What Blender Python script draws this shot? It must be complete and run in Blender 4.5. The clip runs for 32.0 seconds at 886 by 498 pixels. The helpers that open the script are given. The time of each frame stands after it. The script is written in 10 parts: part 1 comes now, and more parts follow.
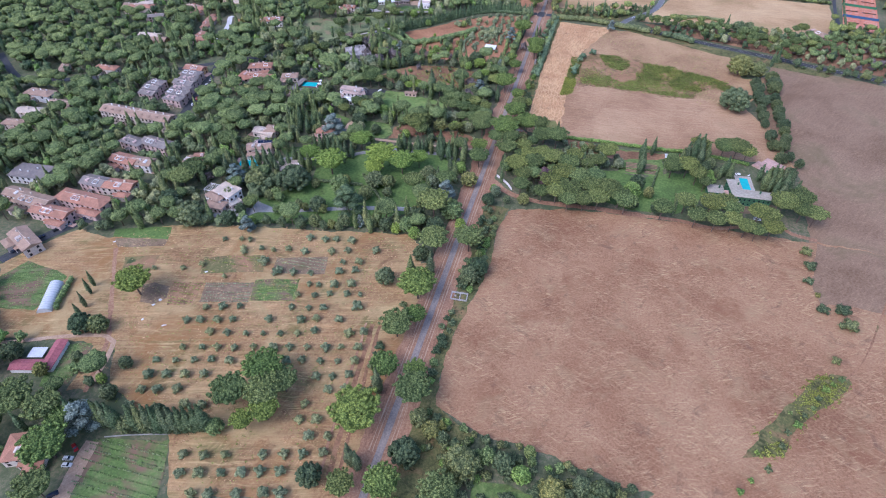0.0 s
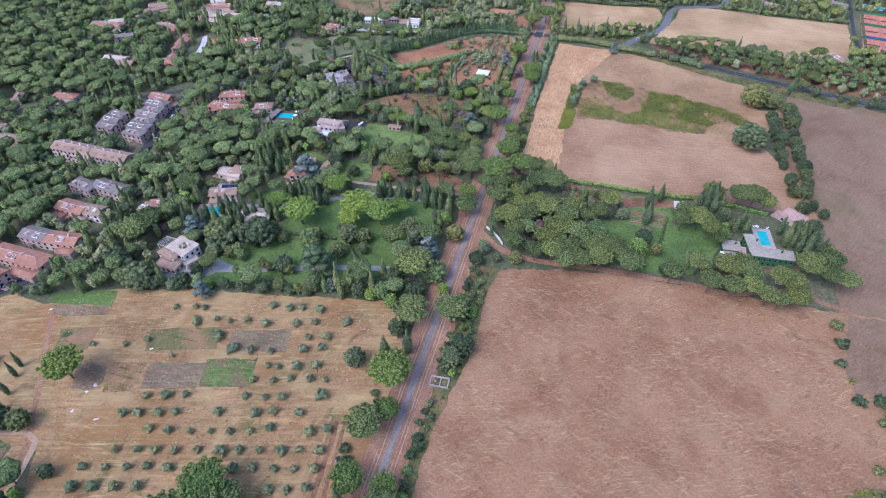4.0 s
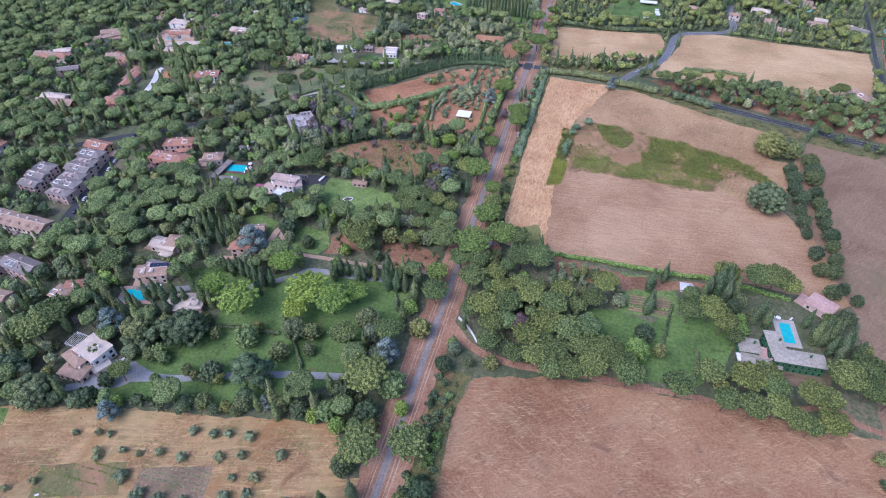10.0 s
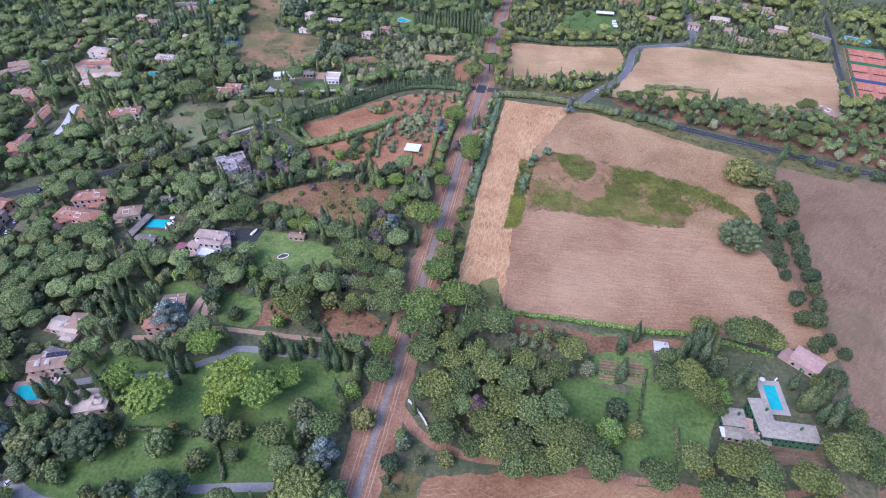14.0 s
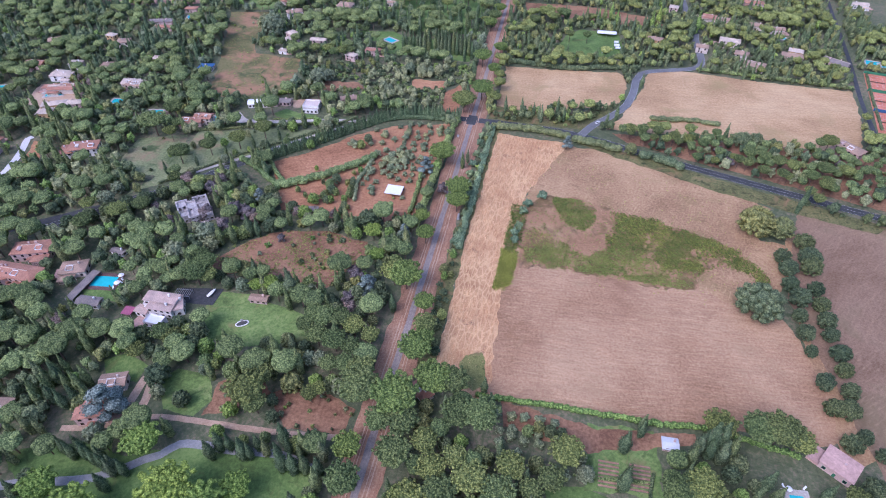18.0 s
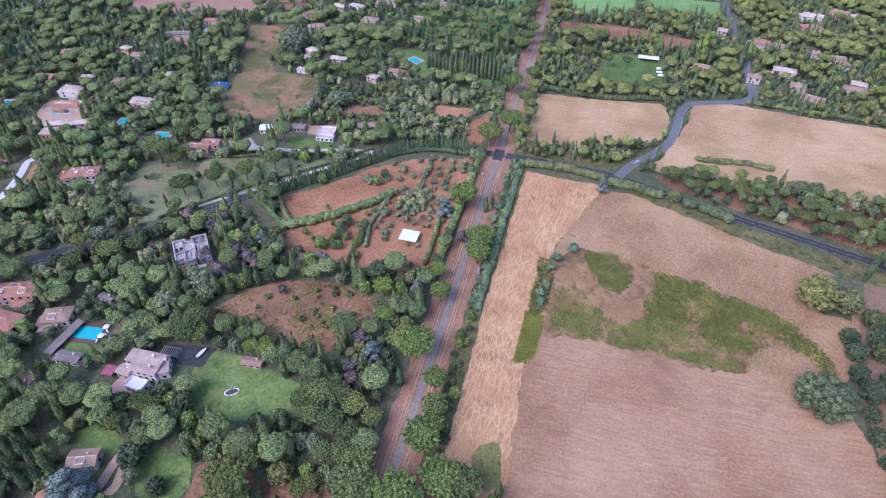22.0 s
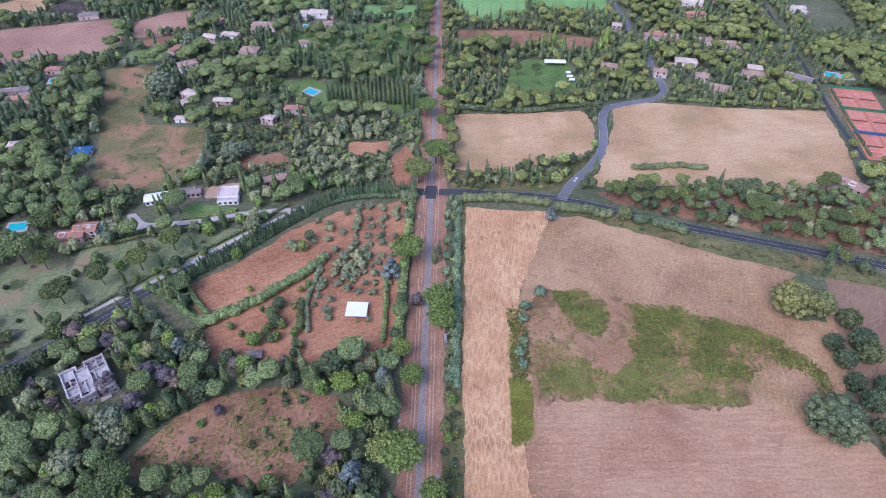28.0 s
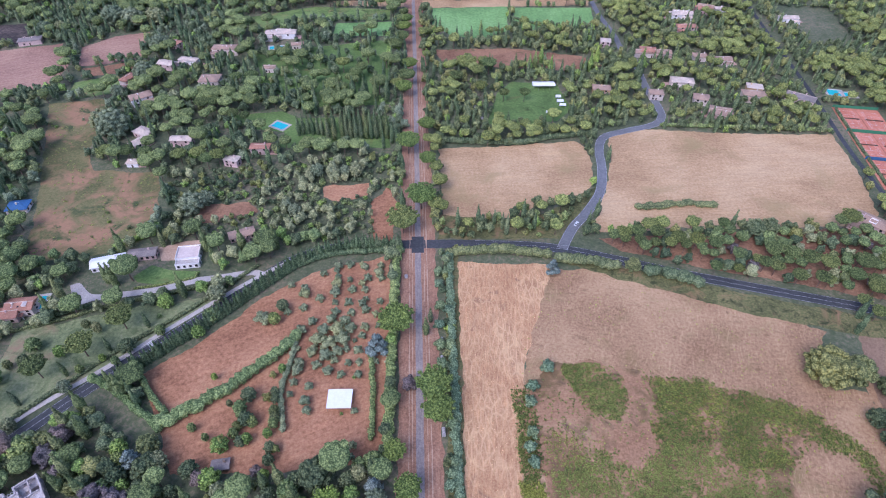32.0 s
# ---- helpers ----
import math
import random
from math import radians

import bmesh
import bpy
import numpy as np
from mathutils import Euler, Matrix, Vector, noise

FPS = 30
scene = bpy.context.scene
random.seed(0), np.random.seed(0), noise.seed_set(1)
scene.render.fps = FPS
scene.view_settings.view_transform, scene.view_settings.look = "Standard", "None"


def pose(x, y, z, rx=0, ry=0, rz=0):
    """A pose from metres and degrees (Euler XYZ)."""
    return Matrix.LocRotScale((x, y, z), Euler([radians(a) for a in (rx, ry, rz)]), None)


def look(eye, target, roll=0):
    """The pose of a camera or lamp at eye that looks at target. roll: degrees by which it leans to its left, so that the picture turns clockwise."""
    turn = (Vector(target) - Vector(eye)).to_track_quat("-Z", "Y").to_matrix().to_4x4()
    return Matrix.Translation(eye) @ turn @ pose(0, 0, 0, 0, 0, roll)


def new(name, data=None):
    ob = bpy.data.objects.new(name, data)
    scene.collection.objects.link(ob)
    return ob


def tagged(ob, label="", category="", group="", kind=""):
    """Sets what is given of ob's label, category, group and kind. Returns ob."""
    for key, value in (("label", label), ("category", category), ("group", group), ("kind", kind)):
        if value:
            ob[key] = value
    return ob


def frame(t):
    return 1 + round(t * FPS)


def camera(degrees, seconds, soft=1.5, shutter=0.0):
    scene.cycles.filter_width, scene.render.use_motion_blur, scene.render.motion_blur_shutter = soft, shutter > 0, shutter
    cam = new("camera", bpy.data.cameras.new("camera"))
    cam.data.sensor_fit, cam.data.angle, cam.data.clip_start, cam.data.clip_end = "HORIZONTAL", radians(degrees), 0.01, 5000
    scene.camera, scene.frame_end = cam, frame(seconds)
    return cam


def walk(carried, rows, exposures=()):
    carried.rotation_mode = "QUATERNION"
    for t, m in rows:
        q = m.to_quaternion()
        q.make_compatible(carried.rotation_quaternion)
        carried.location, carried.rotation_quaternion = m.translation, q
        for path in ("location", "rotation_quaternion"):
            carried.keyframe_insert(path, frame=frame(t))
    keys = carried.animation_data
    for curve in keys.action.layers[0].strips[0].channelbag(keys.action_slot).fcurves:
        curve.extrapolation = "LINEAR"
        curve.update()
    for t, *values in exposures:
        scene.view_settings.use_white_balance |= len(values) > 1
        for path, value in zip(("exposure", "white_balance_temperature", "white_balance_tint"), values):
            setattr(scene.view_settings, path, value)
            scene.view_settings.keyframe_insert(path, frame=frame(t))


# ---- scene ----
cam = camera(76.0, 32.0, soft=1.05)
METRES, EYE, TILT, LEAN, TURN = 393.0, 227.3, 0.0, 0.0, 16.2
ROWS = [
    (0.0, 0.0, 0.0, 0.0, -0.11, -42.92, 0.12),
    (0.5, 0.0035, 0.0172, 0.0, -0.09, -42.93, 0.11),
    (1.0, 0.007, 0.0345, -0.0002, -0.07, -42.92, 0.1),
    (1.5, 0.011, 0.0521, -0.0003, -0.02, -42.93, 0.11),
    (2.0, 0.0139, 0.0698, -0.0004, 0.0, -42.94, 0.08),
    (2.5, 0.0171, 0.0869, -0.0008, 0.0, -42.92, 0.07),
    (3.0, 0.0205, 0.1047, -0.0004, 0.01, -42.96, 0.06),
    (3.5, 0.0235, 0.1217, -0.0007, 0.01, -42.95, 0.04),
    (5.5, 0.0374, 0.1883, -0.0017, 0.01, -42.98, 0.05),
    (6.0, 0.041, 0.204, -0.0022, 0.0, -42.97, 0.05),
    (6.5, 0.045, 0.2197, -0.002, 0.01, -42.99, 0.06),
    (7.0, 0.0489, 0.2348, -0.0019, -0.01, -42.99, 0.07),
    (7.5, 0.0531, 0.2497, -0.0017, -0.03, -43.0, 0.07),
    (8.0, 0.0574, 0.2645, -0.0018, -0.03, -43.0, 0.08),
    (8.5, 0.062, 0.2785, -0.0014, -0.0, -43.04, 0.1),
    (9.0, 0.0662, 0.2935, -0.0015, -0.0, -43.04, 0.08),
    (9.5, 0.0698, 0.3083, -0.002, -0.01, -43.01, 0.06),
    (10.0, 0.0739, 0.3236, -0.002, -0.0, -43.03, 0.07),
    (10.5, 0.0794, 0.3391, -0.0021, -0.95, -43.05, 0.11),
    (11.0, 0.0821, 0.3544, -0.0022, -1.49, -43.07, 0.08),
    (11.5, 0.0872, 0.3697, -0.0027, -1.75, -43.05, 0.08),
    (12.0, 0.0907, 0.3851, -0.0028, -2.62, -43.07, 0.07),
    (12.5, 0.0954, 0.4008, -0.0028, -2.62, -43.1, 0.08),
    (13.0, 0.1, 0.4161, -0.0032, -2.62, -43.08, 0.09),
    (13.5, 0.1048, 0.4317, -0.0034, -2.61, -43.09, 0.08),
    (14.0, 0.1102, 0.4475, -0.0032, -3.97, -43.14, 0.13),
    (14.5, 0.1146, 0.4629, -0.0036, -3.97, -43.12, 0.08),
    (16.5, 0.1333, 0.5262, -0.0046, -3.94, -43.13, 0.05),
    (17.0, 0.1382, 0.5421, -0.0046, -3.93, -43.13, 0.06),
    (17.5, 0.1431, 0.5581, -0.0049, -3.92, -43.13, 0.06),
    (18.0, 0.146, 0.5743, -0.0051, -3.75, -43.13, 0.01),
    (18.5, 0.1529, 0.5902, -0.0049, -0.52, -43.14, 0.1),
    (19.0, 0.1569, 0.606, -0.0053, -0.51, -43.14, 0.1),
    (19.5, 0.1608, 0.622, -0.0053, -0.49, -43.16, 0.1),
    (20.0, 0.1634, 0.6372, -0.0053, -0.48, -43.15, 0.1),
    (20.5, 0.1643, 0.6516, -0.0056, -0.49, -43.13, 0.09),
    (21.0, 0.1638, 0.6651, -0.0059, -0.49, -43.11, 0.07),
    (21.5, 0.1621, 0.6781, -0.0058, -0.51, -43.11, 0.05),
    (22.0, 0.1593, 0.6905, -0.0058, -0.52, -43.11, 0.01),
    (22.5, 0.1557, 0.7025, -0.0059, -0.53, -43.09, -0.01),
    (23.0, 0.1507, 0.7141, -0.0055, -3.42, -43.13, -0.05),
    (23.5, 0.1456, 0.7256, -0.006, -3.45, -43.14, -0.06),
    (24.0, 0.1401, 0.7369, -0.0066, -4.37, -43.15, -0.07),
    (24.5, 0.1353, 0.7484, -0.0069, -5.26, -43.18, -0.06),
    (25.0, 0.1304, 0.7597, -0.0073, -7.13, -43.22, -0.04),
    (25.5, 0.1255, 0.7712, -0.0082, -9.12, -43.26, -0.05),
    (27.5, 0.1069, 0.8201, -0.0117, -14.32, -43.39, -0.06),
    (28.0, 0.103, 0.834, -0.0121, -14.35, -43.41, -0.09),
    (28.5, 0.1006, 0.8486, -0.0125, -14.38, -43.43, -0.11),
    (29.0, 0.0998, 0.864, -0.0126, -14.43, -43.47, -0.13),
    (29.5, 0.1005, 0.8801, -0.0126, -14.5, -43.51, -0.16),
    (30.0, 0.1034, 0.8963, -0.0125, -16.75, -43.57, -0.2),
    (30.5, 0.106, 0.9129, -0.0125, -16.99, -43.61, -0.25),
    (31.0, 0.1104, 0.9296, -0.0125, -17.07, -43.65, -0.27),
    (31.5, 0.1154, 0.9465, -0.0123, -17.17, -43.69, -0.25),
    (32.0, 0.1213, 0.9638, -0.0118, -17.25, -43.73, -0.23),
]
walk(cam, [(t, pose(0, 0, EYE, TILT, LEAN, TURN) @ pose(METRES * x, METRES * y, METRES * z, 90 + pitch, roll, yaw)) for t, x, y, z, yaw, pitch, roll in ROWS], exposures=[(0.0, 0.78, 5265.0, 22.0), (12.0, 0.8, 5225.0, 26.0), (18.0, 0.79, 5225.0, 30.0), (32.0, 0.73, 5195.0, 29.0)])

# ---- world, sun ----
SUN_AZ, SUN_EL = 215.0, 50.0
world = bpy.data.worlds.new("overcast_sky")
scene.world = world
world.use_nodes = True
wn = world.node_tree
wn.nodes.clear()
sky = wn.nodes.new("ShaderNodeTexSky")
sky.sky_type, sky.sun_disc = "NISHITA", False
sky.sun_elevation, sky.sun_rotation = radians(SUN_EL), radians(SUN_AZ)
sky.air_density, sky.dust_density, sky.ozone_density = 1.0, 2.5, 1.2
bg = wn.nodes.new("ShaderNodeBackground")
bg.inputs["Strength"].default_value = 0.15
wo = wn.nodes.new("ShaderNodeOutputWorld")
wn.links.new(sky.outputs[0], bg.inputs["Color"])
wn.links.new(bg.outputs[0], wo.inputs["Surface"])
sun_data = bpy.data.lights.new("sun", "SUN")
sun_data.energy, sun_data.angle, sun_data.color = 0.8, radians(35), (1.0, 0.97, 0.94)
sun = new("sun", sun_data)
az, el = radians(SUN_AZ), radians(SUN_EL)
sun.matrix_world = look((0, 0, 400), (-math.sin(az) * 400 * math.cos(el), -math.cos(az) * 400 * math.cos(el), 400 - 400 * math.sin(el)))


# ---- materials ----
def nodes_of(name, rough=0.9, metal=0.0):
    m = bpy.data.materials.new(name)
    m.use_nodes = True
    t = m.node_tree
    b = t.nodes["Principled BSDF"]
    b.inputs["Roughness"].default_value = rough
    b.inputs["Metallic"].default_value = metal
    b.inputs["Specular IOR Level"].default_value = 0.25
    return m, t, b


def ramp_node(t, stops):
    r = t.nodes.new("ShaderNodeValToRGB")
    e = r.color_ramp.elements
    while len(e) < len(stops):
        e.new(0.5)
    for k, (p, c) in zip(e, stops):
        k.position, k.color = p, (*c, 1)
    return r


def noise_node(t, coord, scale, detail=5.0, rough=0.6, distort=0.0):
    n = t.nodes.new("ShaderNodeTexNoise")
    n.inputs["Scale"].default_value, n.inputs["Detail"].default_value = scale, detail
    n.inputs["Roughness"].default_value, n.inputs["Distortion"].default_value = rough, distort
    t.links.new(coord, n.inputs["Vector"])
    return n


def mixed(t, a, b, fac, blend="MIX"):
    n = t.nodes.new("ShaderNodeMix")
    n.data_type, n.blend_type = "RGBA", blend
    for socket, value in ((n.inputs["Factor"], fac), (n.inputs[6], a), (n.inputs[7], b)):
        if isinstance(value, (int, float)):
            socket.default_value = value
        elif isinstance(value, tuple):
            socket.default_value = (*value, 1)
        else:
            t.links.new(value, socket)
    return n.outputs[2]


def ground_mat(name, stops, fine=0.9, big=0.03, spread=0.35, streak=None, patches=None, bump=0.35, rough=0.95, trails=None, fibres=()):
    """Soil, grass or crop: a ramp over a fine noise, shifted by a broad one; streak: (degrees, stretch, scale, strength);
    patches: (colour, scale, from, to), blotches of a second cover."""
    m, t, b = nodes_of(name, rough)
    geo = t.nodes.new("ShaderNodeNewGeometry").outputs["Position"]
    n1, n2 = noise_node(t, geo, fine, 8, 0.7), noise_node(t, geo, big, 4, 0.6, 0.4)
    add = t.nodes.new("ShaderNodeMath")
    add.operation = "MULTIPLY_ADD"
    t.links.new(n2.outputs["Fac"], add.inputs[0])
    add.inputs[1].default_value = spread * 2
    sub = t.nodes.new("ShaderNodeMath")
    sub.operation = "SUBTRACT"
    t.links.new(n1.outputs["Fac"], sub.inputs[0])
    sub.inputs[1].default_value = spread
    t.links.new(sub.outputs[0], add.inputs[2])
    r = ramp_node(t, stops)
    t.links.new(add.outputs[0], r.inputs["Fac"])
    colour, height = r.outputs["Color"], n1.outputs["Fac"]
    if streak:
        turn, stretch, scale, strength = streak
        mp = t.nodes.new("ShaderNodeMapping")
        mp.vector_type = "TEXTURE"
        mp.inputs["Rotation"].default_value = (0, 0, radians(turn))
        mp.inputs["Scale"].default_value = (stretch, 1, 1)
        t.links.new(geo, mp.inputs["Vector"])
        s = noise_node(t, mp.outputs[0], scale, 5, 0.75, 0.9)
        sr = ramp_node(t, [(0.32, (0.55, 0.5, 0.47)), (0.5, (1, 1, 1)), (0.68, (1.45, 1.42, 1.36))])
        t.links.new(s.outputs["Fac"], sr.inputs["Fac"])
        colour = mixed(t, colour, sr.outputs["Color"], strength, "MULTIPLY")
    for pc, ps, p0, p1 in patches or ():
        pn = noise_node(t, geo, ps, 6, 0.65, 0.6)
        pr = ramp_node(t, [(p0, (0, 0, 0)), (p1, (1, 1, 1))])
        t.links.new(pn.outputs["Fac"], pr.inputs["Fac"])
        own = mixed(t, pc, tuple(c * 0.55 for c in pc), n1.outputs["Fac"])
        colour = mixed(t, colour, own, pr.outputs["Color"])
    if trails:
        pale, stretch, scale, strength = trails
        mp = t.nodes.new("ShaderNodeMapping")
        mp.vector_type = "TEXTURE"
        mp.inputs["Scale"].default_value = (1, stretch, 1)
        wav = noise_node(t, geo, 0.25, 3)
        off = mixed(t, geo, wav.outputs["Color"], 0.8, "ADD")
        t.links.new(off, mp.inputs["Vector"])
        vo = t.nodes.new("ShaderNodeTexVoronoi")
        vo.feature = "DISTANCE_TO_EDGE"
        vo.inputs["Scale"].default_value = scale
        t.links.new(mp.outputs[0], vo.inputs["Vector"])
        vr = ramp_node(t, [(0.03, (1, 1, 1)), (0.12, (0, 0, 0))])
        t.links.new(vo.outputs["Distance"], vr.inputs["Fac"])
        weak = t.nodes.new("ShaderNodeMath")
        weak.operation = "MULTIPLY"
        t.links.new(vr.outputs["Color"], weak.inputs[0])
        rr_ = ramp_node(t, [(0.35, (0.15, 0.15, 0.15)), (0.6, (strength,) * 3)])
        t.links.new(n2.outputs["Fac"], rr_.inputs["Fac"])
        t.links.new(rr_.outputs["Color"], weak.inputs[1])
        colour = mixed(t, colour, pale, weak.outputs[0])
    for pale, turn, stretch, scale, strength in fibres:
        # laid stalks: long thin flecks whose direction drifts over the field
        drift = noise_node(t, geo, 0.03, 2, 0.5)
        mp = t.nodes.new("ShaderNodeMapping")
        mp.vector_type = "TEXTURE"
        mp.inputs["Rotation"].default_value = (0, 0, radians(turn))
        mp.inputs["Scale"].default_value = (stretch, 1, 1)
        bent = t.nodes.new("ShaderNodeVectorMath")
        bent.operation = "MULTIPLY_ADD"
        t.links.new(drift.outputs["Color"], bent.inputs[0])
        bent.inputs[1].default_value = (9, 9, 0)
        t.links.new(geo, bent.inputs[2])
        t.links.new(bent.outputs[0], mp.inputs["Vector"])
        fn = noise_node(t, mp.outputs[0], scale, 4, 0.7, 0.5)
        fr = ramp_node(t, [(0.53, (0, 0, 0)), (0.66, (strength,) * 3)])
        t.links.new(fn.outputs["Fac"], fr.inputs["Fac"])
        where = noise_node(t, geo, 0.05, 5, 0.7, 0.3)
        wr = ramp_node(t, [(0.38, (0.2, 0.2, 0.2)), (0.62, (1, 1, 1))])
        t.links.new(where.outputs["Fac"], wr.inputs["Fac"])
        both = mixed(t, fr.outputs["Color"], wr.outputs["Color"], 1.0, "MULTIPLY")
        colour = mixed(t, colour, pale, both)
    t.links.new(colour, b.inputs["Base Color"])
    bp = t.nodes.new("ShaderNodeBump")
    bp.inputs["Strength"].default_value, bp.inputs["Distance"].default_value = bump, 0.4
    t.links.new(height, bp.inputs["Height"])
    t.links.new(bp.outputs[0], b.inputs["Normal"])
    return m


def leaf_mat(name, dark, light, hue=0.35, grain=1.5):
    """Foliage: each leaf clump and each tree has its own tone; within a clump, shade between tufts is put into the
    colour.
    """
    m, t, b = nodes_of(name, 0.8)
    b.inputs["Specular IOR Level"].default_value = 0.1
    geo = t.nodes.new("ShaderNodeNewGeometry")
    info = t.nodes.new("ShaderNodeObjectInfo")
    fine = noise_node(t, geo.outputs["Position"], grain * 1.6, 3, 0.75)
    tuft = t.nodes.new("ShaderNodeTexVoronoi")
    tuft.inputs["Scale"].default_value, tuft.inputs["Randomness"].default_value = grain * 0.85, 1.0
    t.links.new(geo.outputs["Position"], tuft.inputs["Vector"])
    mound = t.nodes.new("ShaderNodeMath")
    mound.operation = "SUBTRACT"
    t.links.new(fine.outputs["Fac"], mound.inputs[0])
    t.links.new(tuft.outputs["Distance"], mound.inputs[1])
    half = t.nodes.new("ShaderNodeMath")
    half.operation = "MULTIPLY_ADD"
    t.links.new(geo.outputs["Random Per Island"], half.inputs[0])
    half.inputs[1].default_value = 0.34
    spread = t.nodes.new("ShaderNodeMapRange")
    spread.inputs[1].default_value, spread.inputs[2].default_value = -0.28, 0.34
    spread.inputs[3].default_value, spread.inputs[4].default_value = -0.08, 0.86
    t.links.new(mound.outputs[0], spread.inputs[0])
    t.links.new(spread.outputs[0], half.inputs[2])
    # low end of the ramp paints shade into the gaps between tufts
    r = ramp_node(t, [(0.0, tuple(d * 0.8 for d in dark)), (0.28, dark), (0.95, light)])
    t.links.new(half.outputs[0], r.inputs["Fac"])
    n = noise_node(t, geo.outputs["Position"], 0.11, 3, 0.6)
    tone = ramp_node(t, [(0.3, (0.75, 0.78, 0.78)), (0.7, (1.25, 1.2, 1.1))])
    t.links.new(n.outputs["Fac"], tone.inputs["Fac"])
    own = ramp_node(t, [(0.0, (0.68, 0.78, 0.8)), (0.35, (0.92, 0.96, 1.0)), (0.65, (1.05, 1.02, 0.98)), (1.0, (1.4, 1.24, 0.95))])
    t.links.new(info.outputs["Random"], own.inputs["Fac"])
    c = mixed(t, r.outputs["Color"], tone.outputs["Color"], 0.8, "MULTIPLY")
    c = mixed(t, c, own.outputs["Color"], hue * 2, "MULTIPLY")
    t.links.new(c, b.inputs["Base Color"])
    bp = t.nodes.new("ShaderNodeBump")
    bp.inputs["Strength"].default_value, bp.inputs["Distance"].default_value = 1.0, 0.5
    t.links.new(mound.outputs[0], bp.inputs["Height"])
    t.links.new(bp.outputs[0], b.inputs["Normal"])
    return m


def plain_mat(name, colour, rough=0.8, metal=0.0, vary=0.18, scale=0.8, bump=0.0):
    m, t, b = nodes_of(name, rough, metal)
    geo = t.nodes.new("ShaderNodeNewGeometry").outputs["Position"]
    n, n2 = noise_node(t, geo, scale, 6, 0.65), noise_node(t, geo, scale * 0.13, 3)
    lo, hi = tuple(c * (1 - vary) for c in colour), tuple(min(1, c * (1 + vary)) for c in colour)
    r = ramp_node(t, [(0.3, lo), (0.7, hi)])
    t.links.new(n.outputs["Fac"], r.inputs["Fac"])
    r2 = ramp_node(t, [(0.3, (1 - vary,) * 3), (0.7, (1, 1, 1))])
    t.links.new(n2.outputs["Fac"], r2.inputs["Fac"])
    t.links.new(mixed(t, r.outputs["Color"], r2.outputs["Color"], 0.7, "MULTIPLY"), b.inputs["Base Color"])
    if bump:
        bp = t.nodes.new("ShaderNodeBump")
        bp.inputs["Strength"].default_value, bp.inputs["Distance"].default_value = bump, 0.1
        t.links.new(n.outputs["Fac"], bp.inputs["Height"])
        t.links.new(bp.outputs[0], b.inputs["Normal"])
    return m


def tile_mat(name, colour, vary=0.3):
    """Rows of clay tiles down the slope, weathered in blotches."""
    m, t, b = nodes_of(name, 0.9)
    tc = t.nodes.new("ShaderNodeTexCoord")
    geo = t.nodes.new("ShaderNodeNewGeometry").outputs["Position"]
    w = t.nodes.new("ShaderNodeTexWave")
    w.inputs["Scale"].default_value, w.inputs["Distortion"].default_value = 1.3, 0.6
    w.bands_direction = "X"
    t.links.new(tc.outputs["Object"], w.inputs["Vector"])
    n, n2 = noise_node(t, geo, 1.6, 6, 0.7), noise_node(t, geo, 0.25, 4)
    r = ramp_node(t, [(0.25, tuple(c * (1 - vary) for c in colour)), (0.55, colour), (0.8, tuple(min(1, c * (1 + vary)) for c in colour))])
    t.links.new(n.outputs["Fac"], r.inputs["Fac"])
    g = ramp_node(t, [(0.35, (0.6, 0.6, 0.6)), (0.65, (1.05, 1.0, 0.97))])
    t.links.new(n2.outputs["Fac"], g.inputs["Fac"])
    c = mixed(t, r.outputs["Color"], g.outputs["Color"], 0.6, "MULTIPLY")
    ws = ramp_node(t, [(0.0, (0.7, 0.7, 0.7)), (0.6, (1, 1, 1))])
    t.links.new(w.outputs["Color"], ws.inputs["Fac"])
    t.links.new(mixed(t, c, ws.outputs["Color"], 0.5, "MULTIPLY"), b.inputs["Base Color"])
    bp = t.nodes.new("ShaderNodeBump")
    bp.inputs["Strength"].default_value, bp.inputs["Distance"].default_value = 0.5, 0.08
    t.links.new(w.outputs["Fac"], bp.inputs["Height"])
    t.links.new(bp.outputs[0], b.inputs["Normal"])
    return m


